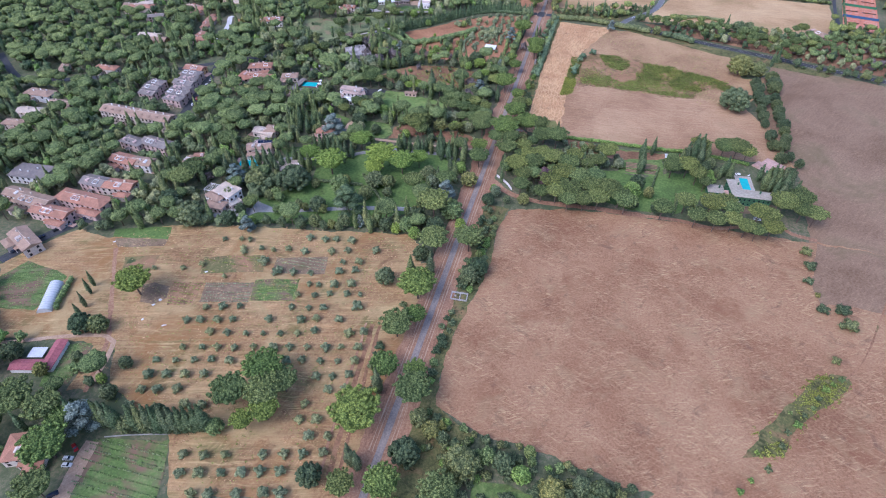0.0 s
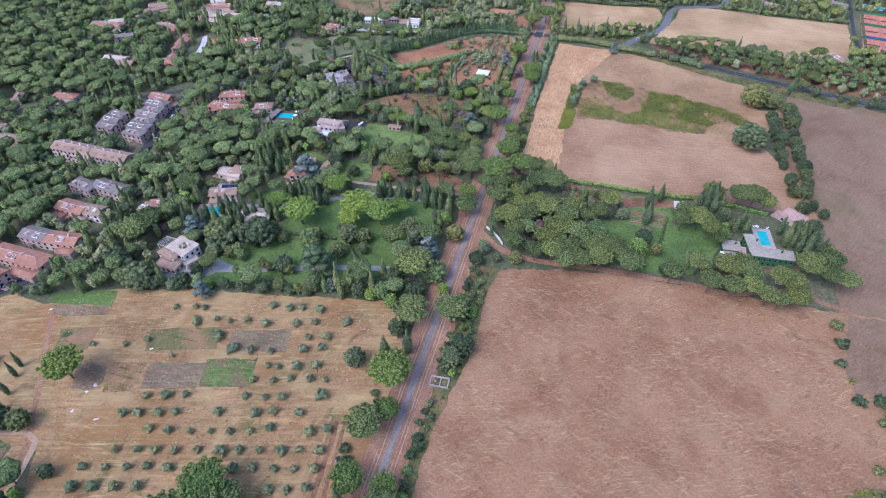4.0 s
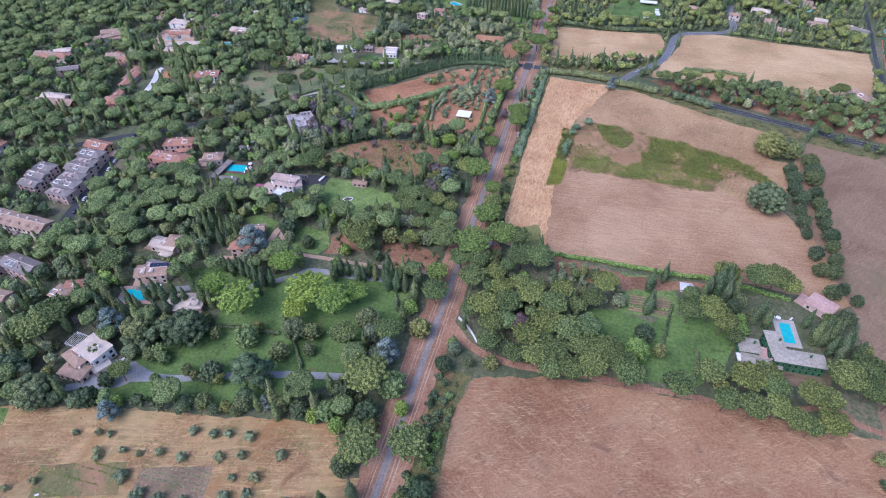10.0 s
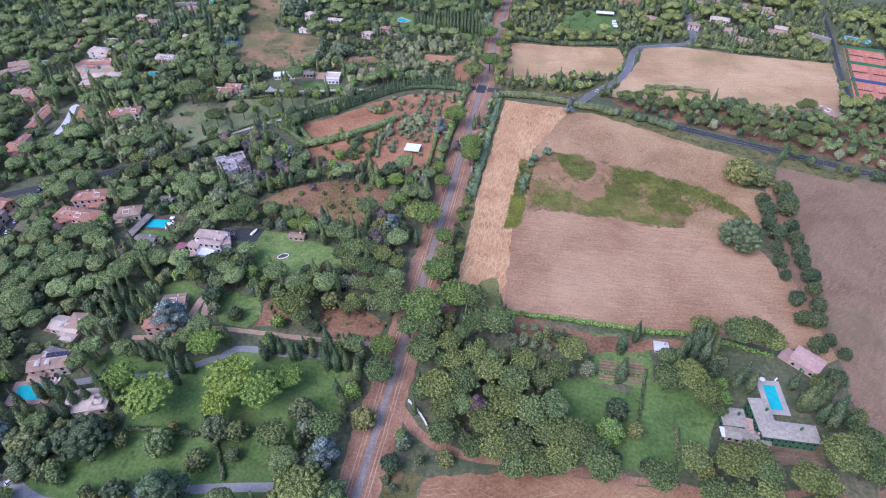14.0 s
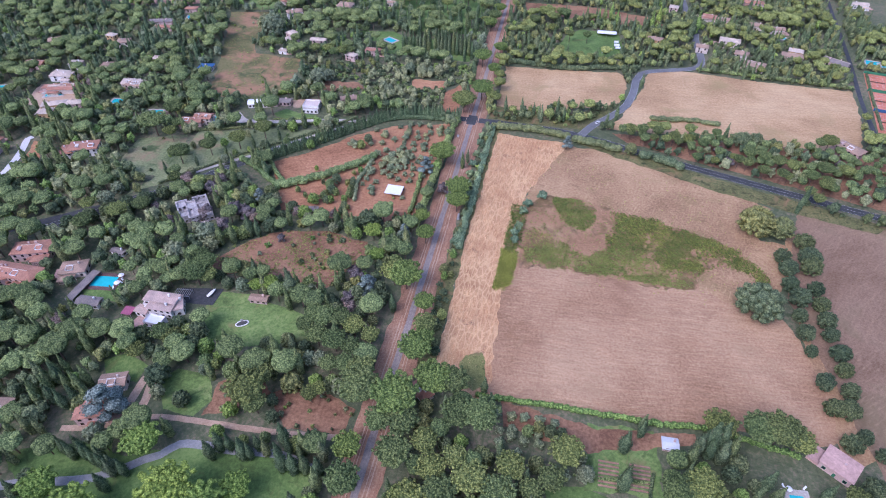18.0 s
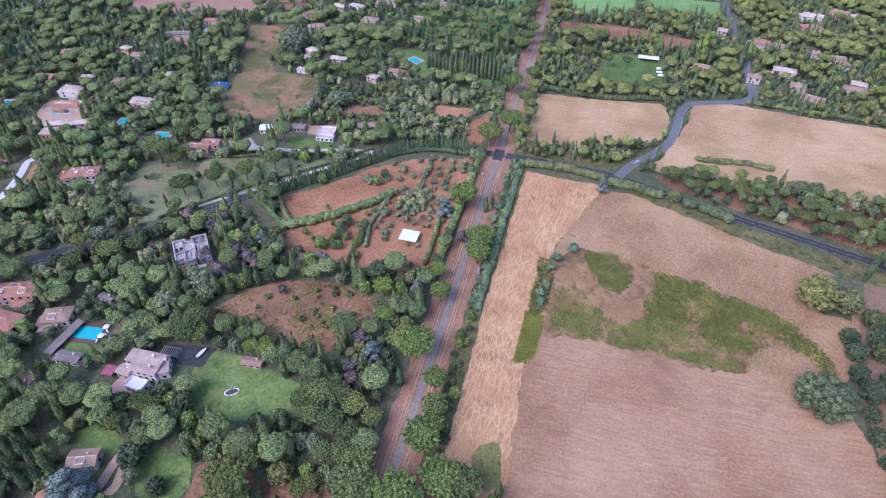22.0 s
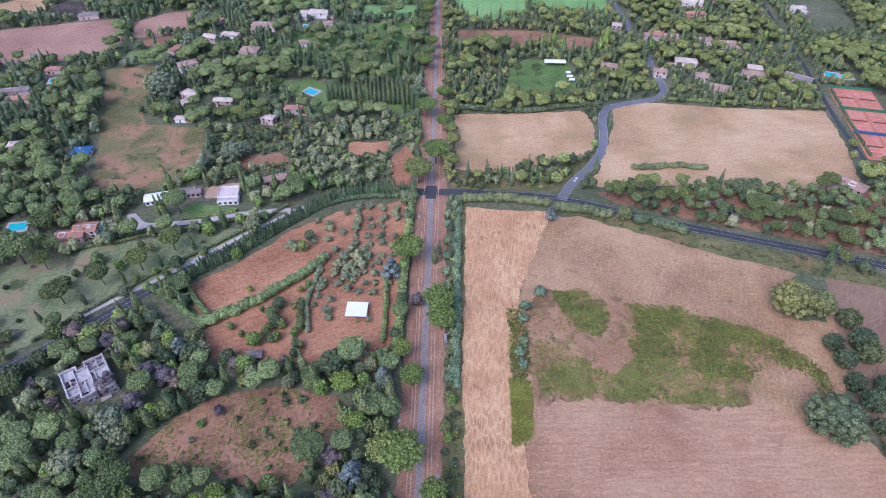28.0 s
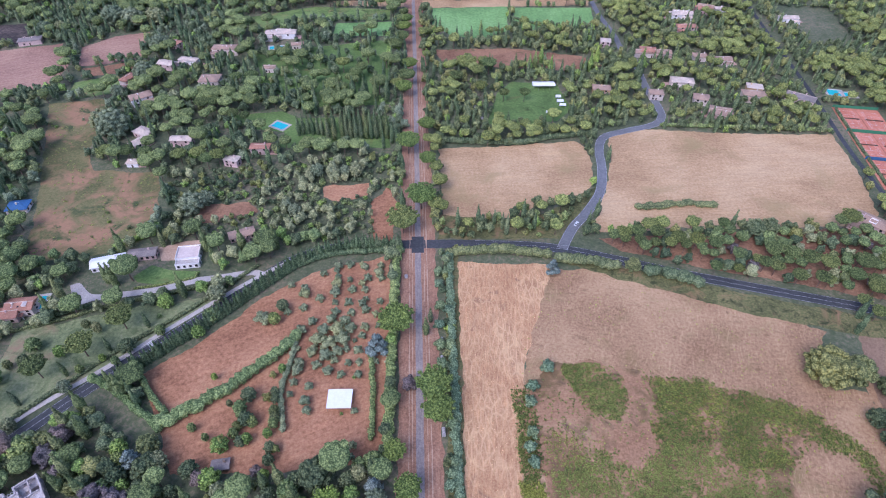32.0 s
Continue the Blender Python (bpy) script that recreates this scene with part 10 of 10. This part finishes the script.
# trees and bushes round and in the brown clearing
for kind, x, y, r in (("blue_cedar", -90.9, 427.3, 5.2), ("bare_tree", -102.5, 434.8, 4.6), ("bare_tree", -99.0, 416.8, 4.4), ("grey_leaved_tree", -120.3, 418.1, 3.2), ("bare_tree", -153.5, 452.9, 3.0), ("fresh_umbrella_pine", -100.9, 465.5, 6.4), ("fresh_umbrella_pine", -92.8, 447.3, 5.4), ("fresh_umbrella_pine", -141.7, 414.8, 5.2), ("fresh_umbrella_pine", -148.6, 412.2, 4.4), ("yellow_green_tree", -89.9, 415.8, 4.0), ("umbrella_pine", -79.1, 434.0, 8.2), ("bare_tree", -152.5, 476.7, 4.6), ("bare_tree", -178.5, 469.6, 4.4), ("grey_leaved_tree", -90.6, 478.0, 4.0)):
    tree(kind, x, y, r)
for kind, x, y, r in (("dark_shrub", -135.5, 438.7, 2.4), ("dark_shrub", -123.8, 449.1, 2.6), ("dark_shrub", -117.6, 444.5, 3.0), ("shrub", -113.9, 439.9, 2.8), ("dark_shrub", -157.5, 432.7, 1.4), ("dark_shrub", -126.1, 459.2, 2.6), ("shrub", -118.6, 460.7, 2.6), ("shrub", -136.7, 459.2, 2.0), ("shrub", -159.8, 447.6, 2.6), ("shrub", -129.2, 435.4, 1.4), ("shrub", -124.4, 439.7, 1.3), ("shrub", -111.7, 448.2, 2.2), ("shrub", -102.9, 458.2, 2.4), ("dark_shrub", -142.5, 426.7, 1.2), ("dark_shrub", -138.8, 423.7, 1.6), ("shrub", -126.0, 429.5, 1.6), ("dark_shrub", -111.7, 426.3, 1.8), ("dark_shrub", -145.2, 450.7, 1.6), ("dark_shrub", -130.2, 443.3, 1.5), ("shrub", -121.9, 436.9, 1.6)):
    tree(kind, x, y, r)
# low bushes scattered over the clearings
rr = random.Random(8)
for outline, n in ((LOT_BROWN, 16), (LOT_RED_A, 14), (LOT_RED_B, 22), (OLIVE_YARD_B, 10), (PARKLAND, 24), (FIELD_MOTTLED, 14)):
    x0, x1 = min(p[0] for p in outline), max(p[0] for p in outline)
    y0, y1 = min(p[1] for p in outline), max(p[1] for p in outline)
    for _ in range(n):
        x, y = rr.uniform(x0, x1), rr.uniform(y0, y1)
        if inside(x, y, outline):
            tree(rr.choice(("shrub", "olive_tree", "dark_shrub")), x, y, rr.uniform(0.8, 2.0))

# ---- hedges ----
hedge(HEDGE_FIELD, 3.2, 2.8, "green_fresh", "long clipped hedge along the stubble field")
wood("cypress_hedge", "cypress", [(x + 4.6 * a + j, y - 4.8 * a - j, 1.35 + 0.3 * (k % 3)) for k, (x, y, a, j) in enumerate((q.x, q.y, min(1.0, 0.55 + abs(q.x + 100) * 0.01), 0.25 * (k2 % 2)) for k2, q in enumerate(smooth_line(LINE_CROSS[2:8], 1.7)))], "close row of cypresses beside the cross road", 24, 0.85)
CROSS_SOUTH = [(x + 4.4, y - 4.6) for x, y in LINE_CROSS[2:6]] + [(-112.0, 605.4), (-82.0, 607.2), (-78.0, 607.2)]
hedge(CROSS_SOUTH, 3.6, 4.0, "cypress", "tall dark hedge beside the cross road")
hedge(HEDGE_YARD, 7.0, 5.6, "green", "tall fresh green hedge between the olive yards")
hedge(HEDGE_CORNER_A, 4.0, 5.0, "green", "tall light green hedge of close conifers")
hedge(HEDGE_CORNER_B, 3.4, 4.0, "green", "tall green hedge at the field corner")
hedge(HEDGE_PARK_A, 2.4, 2.0, "oak", "dark hedge along the parkland")
hedge([(-262.0, 559.0), (-249.5, 564.2), (-236.0, 569.5)], 2.6, 2.2, "cypress", "second dark hedge along the parkland")
hedge([(-217.3, 581.4), (-207.5, 583.1), (-196.4, 586.4), (-188.8, 588.8), (-187.8, 591.8)], 1.6, 1.6, "green", "clipped green hedge along the farm lane")
hedge([(-239.0, 613.0), (-234.5, 616.9), (-228.2, 620.4), (-221.9, 623.8)], 4.0, 4.0, "green_fresh", "fresh green hedge behind the garage")
hedge([(x - 6.6, y + 6.8) for x, y in LINE_CROSS[1:5]], 2.4, 2.2, "oak", "low dark hedge beside the cycle path")
hedge([(-51.2, 470), (-51.0, 500), (-51.4, 540), (-51.6, 575), (-51.5, 604)], 4.6, 3.8, "oleander", "long blue-green oleander hedge beside the straight road")
hedge(HEDGE_ROAD_WEST, 5.2, 5.4, "green", "tall hedge beside the straight road")
hedge(HEDGE_ROAD_WEST_B, 3.2, 4.0, "green", "green hedge inside the olive yard")
hedge(HEDGE_YARD_B, 3.0, 3.5, "olive", "loose row of silvery shrubs")
hedge(HEDGE_CROSS_EAST, 6.5, 5.5, "oak", "dense dark shrubs beside the cross road")
hedge(HEDGE_CROSS_EAST_B, 7.0, 5.8, "oak", "tall dark shrubs beside the cross road")
hedge(HEDGE_CROSS_EAST_C, 8.0, 6.5, "oak", "dense green shrubs beside the cross road")
tree("leafy_tree", 47.9, 591.2, 5.2, words="spreading light green tree beside the cross road")
tree("leafy_tree", 125.2, 618.2, 7.5)
tree("leafy_tree", 134.5, 619.6, 7.0)
tree("yellow_green_tree", 148.5, 615.7, 5.0)
hedge(HEDGE_NORTH_A, 5.0, 5.0, "oak", "tall dark hedge behind the small meadow")
hedge(HEDGE_NORTH_B, 3.2, 3.4, "green", "clipped hedge behind the large meadow")
hedge(HEDGE_TENNIS, 2.2, 2.4, "oak", "dark hedge beside the tennis courts")
hedge(HEDGE_LAWN, 3.0, 2.6, "oak", "curving clipped hedge on a lawn")
hedge(HEDGE_GREENHOUSE, 3.2, 3.4, "green", "green hedge beside the plastic tunnel")
hedge(HEDGE_VG_A, 2.6, 2.4, "oak", "dark clipped hedge across the villa lawn")
hedge(HEDGE_VG_B, 2.0, 1.8, "green", "low green hedge along the villa drive")
hedge(HEDGE_VG_C, 2.2, 2.4, "oak", "dark garden hedge between the lawns")
hedge(HEDGE_RG_A, 1.6, 2.0, "oak", "narrow dark hedge beside the kitchen garden")
hedge(HEDGE_RG_B, 1.8, 1.8, "oak", "low dark hedge on the garden lawn")
hedge(HEDGE_RG_C, 1.4, 1.4, "green", "low green hedge below the raised beds")
hedge(HEDGE_VILLA, 1.4, 1.6, "oak", "narrow dark clipped garden hedge")
hedge(HEDGE_ISLAND, 7.0, 3.0, "oak", "low island of scrub in the dry meadow", "scrub_island")

# ---- woods between ----
ROADS = [(LINE_APPIA, 6.2), (LINE_CROSS, 6.5), (LINE_FORK, 5.5), (DRIVE_VILLA, 2.5), (DRIVE_MID, 3), (TRACK_RED, 3.5), (ROAD_LEFT_PATH, 3.5), (ROAD_FARM, 7), (ROAD_FARM_B, 6), (ROAD_TENNIS, 5), (ROAD_TOP, 5), (ROAD_TOWN, 10), (ROAD_TOWN_B, 13), (ROAD_TOWN_C, 5), (ROAD_WHITE_LANE, 10), (DRIVE_GARDEN_E, 4), (COURT_PINK, 5), (TRACK_YARD, 6), (TRACK_GATE[:4], 4.5)]
ROAD_PTS = np.array([(q.x, q.y, w) for line, w in ROADS for q in smooth_line(line, 3.0)])
TENNIS = [(228, 655), (272, 650), (286, 758), (246, 766)]
EXTRA = [TENNIS, [(-208, 523), (-178, 552), (-150, 583), (-136, 596), (-114, 605), (-84, 607), (-84, 598), (-124, 588), (-149, 570), (-174, 542), (-194, 525)], [(-217, 527), (-176, 502), (-183, 489), (-218, 514)], COURT_FARM, LAWN_FARM, [(-222, 590), (-186, 590), (-186, 600), (-206, 604), (-222, 602)], [(-250, 588), (-224, 590), (-224, 600), (-250, 594)], [(285, 880), (330, 870), (345, 960), (290, 970)], [(90, 300), (140, 300), (140, 385), (95, 385)]]
SPARSE = [GARDEN_E, GARDEN_MID]
EXTRA += [[(-210.0, 229.2), (-211.1, 240.9), (-204.4, 244.3), (-197.8, 246.6), (-192.4, 244.2), (-183.0, 241.9), (-180.1, 237.9), (-190.1, 235.0), (-193.7, 230.5), (-202.3, 227.3)], [(-204.0, 373.0), (-187.5, 374.5), (-168, 399), (-168, 411), (-191, 407), (-202, 385)]]
CLEAR = [o for _, o, *_ in FIELDS if o not in SPARSE] + EXTRA + [OUTER_EAST, OUTER_SOUTH]
BOX = [(min(p[0] for p in o), max(p[0] for p in o), min(p[1] for p in o), max(p[1] for p in o)) for o in CLEAR]
GRID = {}
for x, y, r in PLACED:
    GRID.setdefault((int(x // 12), int(y // 12)), []).append((x, y, r))


def free(x, y, r):
    if np.any(np.hypot(ROAD_PTS[:, 0] - x, ROAD_PTS[:, 1] - y) < ROAD_PTS[:, 2] * 0.75 + r * 0.45):
        return False
    for o, (x0, x1, y0, y1) in zip(CLEAR, BOX):
        if x0 < x < x1 and y0 < y < y1 and inside(x, y, o):
            return False
    for hx, hy, turn, w, d in FOOT:
        if abs(hx - x) < 45 and abs(hy - y) < 45:
            a = -radians(turn)
            u, v = (x - hx) * math.cos(a) - (y - hy) * math.sin(a), (x - hx) * math.sin(a) + (y - hy) * math.cos(a)
            if abs(u) < w / 2 + r * 0.8 and -d / 2 - r * 0.8 - 3.0 < v < d / 2 + r * 0.5:
                return False
    i, j = int(x // 12), int(y // 12)
    for a in (i - 1, i, i + 1):
        for b in (j - 1, j, j + 1):
            for px, py, pr in GRID.get((a, b), ()):
                if math.hypot(px - x, py - y) < 0.46 * (pr + r):
                    return False
    return True


# region: outline, spacing, mix of (kind, share, smallest and largest radius)
MIX_WEST = (("dark_oak", 0.14, 3.2, 6.0), ("oak_tree", 0.13, 3.2, 6.4), ("leafy_tree", 0.15, 2.8, 5.2), ("umbrella_pine", 0.25, 5.0, 9.2), ("cypress", 0.1, 1.9, 3.1), ("grey_leaved_tree", 0.1, 3, 5.5), ("yellow_green_tree", 0.04, 2.2, 4), ("bare_tree", 0.03, 2.5, 4), ("dark_shrub", 0.06, 2, 3.2))
MIX_TOWN = (("oak_tree", 0.29, 3.0, 5.2), ("leafy_tree", 0.22, 2.5, 4.2), ("umbrella_pine", 0.3, 5.0, 8.4), ("cypress", 0.09, 1.9, 3.1), ("dark_shrub", 0.12, 2, 3.2))
MIX_PARK = (("umbrella_pine", 0.33, 5.0, 9.0), ("oak_tree", 0.22, 2.8, 5.4), ("leafy_tree", 0.13, 2.4, 4.4), ("cypress", 0.14, 1.6, 2.4), ("grey_leaved_tree", 0.08, 2.6, 4.6), ("dark_shrub", 0.1, 2, 3))
MIX_FAR = (("umbrella_pine", 0.3, 3.8, 6.4), ("oak_tree", 0.3, 2.4, 4.4), ("leafy_tree", 0.12, 2.2, 3.6), ("cypress", 0.14, 1.5, 2.2), ("dark_shrub", 0.14, 1.8, 2.8))
MIX_THICKET = (("grey_leaved_tree", 0.34, 2.2, 4.2), ("shrub", 0.28, 1.8, 3.0), ("dark_shrub", 0.18, 1.8, 3.2), ("yellow_green_tree", 0.1, 2.0, 3.2), ("oak_tree", 0.1, 2.6, 3.8))
MIX_AVENUE = (("dark_oak", 0.62, 3.4, 6.2), ("oak_tree", 0.2, 3.0, 5.0), ("cypress", 0.06, 1.8, 2.6), ("dark_shrub", 0.12, 2, 3.2))
MIX_BELT = (("oak_tree", 0.28, 3.0, 4.8), ("grey_leaved_tree", 0.1, 3.0, 4.6), ("umbrella_pine", 0.36, 3.4, 4.8), ("bare_tree", 0.08, 2.6, 4.0), ("dark_shrub", 0.18, 1.8, 3.0))
MIX_SCRUB = (("shrub", 0.45, 1.8, 3.2), ("dark_shrub", 0.3, 1.8, 3.4), ("leafy_tree", 0.15, 2.2, 3.4), ("yellow_green_tree", 0.1, 2, 3))
THICKET = [(-234.8, 688.8), (-153.4, 692.9), (-85.8, 708.1), (-77.8, 629.9), (-101.6, 618.4), (-140.1, 615.2), (-212.3, 620.0)]
REGIONS = [
    ("west", [(-420, 175), (-76, 215), (-80, 620), (-420, 620)], 4.9, MIX_WEST),
    ("town", [(-700, 150), (-420, 150), (-420, 620), (-700, 620)], 6.2, MIX_TOWN),
    ("thicket", THICKET, 4.6, MIX_THICKET),
    ("northwest", [(-700, 620), (-78, 620), (-84, 1045), (-560, 1045), (-700, 860)], 6.4, MIX_PARK),
    ("northeast", [(-60, 620), (330, 620), (470, 1045), (-78, 1045)], 5.6, MIX_FAR),
    ("east", [(140, 480), (340, 480), (340, 512), (300, 525), (150, 565)], 5.2, MIX_AVENUE),
    ("cross_belt", [(40, 612), (60, 600), (150, 565), (300, 525), (340, 520), (340, 620), (100, 622)], 6.2, MIX_BELT),
    ("garden", [(-52, 282), (30, 292), (150, 305), (150, 372), (90, 366), (-15, 358), (-52, 388)], 6.0, MIX_PARK),
    ("southwest", [(-330, 40), (-190, 55), (-200, 120), (-330, 150)], 6.6, MIX_TOWN),
    ("southeast", [(-50, 70), (60, 84), (70, 110), (45, 118), (5, 124), (-20, 126), (-46, 132)], 4.6, MIX_SCRUB),
    ("bank", BANK_HEDGE, 4.2, MIX_SCRUB),
    ("roadside_east", [(-52, 130), (-45, 134), (-48, 168), (-41, 224), (-43, 268), (-53, 280), (-54, 200)], 4.0, MIX_SCRUB),
    ("roadside_west", [(-79, 100), (-71, 100), (-73, 215), (-82, 215)], 5.2, MIX_SCRUB),
    ("roadside_field", [(-56, 385), (-46, 380), (-52, 470), (-50, 600), (-56, 600)], 4.4, MIX_SCRUB),
    ("northern_verge", [(-60, 600), (-50, 622), (12, 640), (60, 690), (10, 622)], 5.0, MIX_SCRUB),
]
WOODS = {}
rng = random.Random(11)
for region, outline, gap, mix in REGIONS:
    x0, x1 = min(p[0] for p in outline), max(p[0] for p in outline)
    y0, y1 = min(p[1] for p in outline), max(p[1] for p in outline)
    for i in range(int((x1 - x0) / gap) + 1):
        for j in range(int((y1 - y0) / gap) + 1):
            x, y = x0 + (i + rng.uniform(0, 1)) * gap, y0 + (j + rng.uniform(0, 1)) * gap
            pick, low = rng.random(), noise.noise((x * 0.019, y * 0.019, 3.0))
            size = rng.random()
            if not inside(x, y, outline) or (region == "northwest" and inside(x, y, THICKET)):
                continue
            # stands of one kind drift over the ground
            pick = min(0.999, max(0.0, pick * 0.62 + (low * 1.3 + 0.5) * 0.38))
            for kind, share, lo, hi in mix:
                if pick < share:
                    break
                pick -= share
            r = lo + (hi - lo) * size
            if not free(x, y, r) or (size * 7.13 % 1 > 0.42 and any(inside(x, y, o) for o in SPARSE)):
                continue
            GRID.setdefault((int(x // 12), int(y // 12)), []).append((x, y, r))
            near = -190 < x < 150 and y < 520
            if near and kind != "dark_oak" and COUNT.get(kind, 0) < (70 if "shrub" in kind else LIMIT):
                tree(kind, x, y, r)
            else:
                WOODS.setdefault((kind, region), []).append((x, y, r))
for (kind, region), rows in WOODS.items():
    wood("woodland", kind, rows, "dense wood of many " + {"umbrella_pine": "umbrella pines", "green_umbrella_pine": "umbrella pines", "oak_tree": "dark oaks", "leafy_tree": "leafy trees", "cypress": "cypresses", "grey_leaved_tree": "grey-leaved trees", "bare_tree": "bare trees"}.get(kind, "evergreen shrubs") + " between the houses", 22 if region in ("west", "garden") or "road" in region else 15)
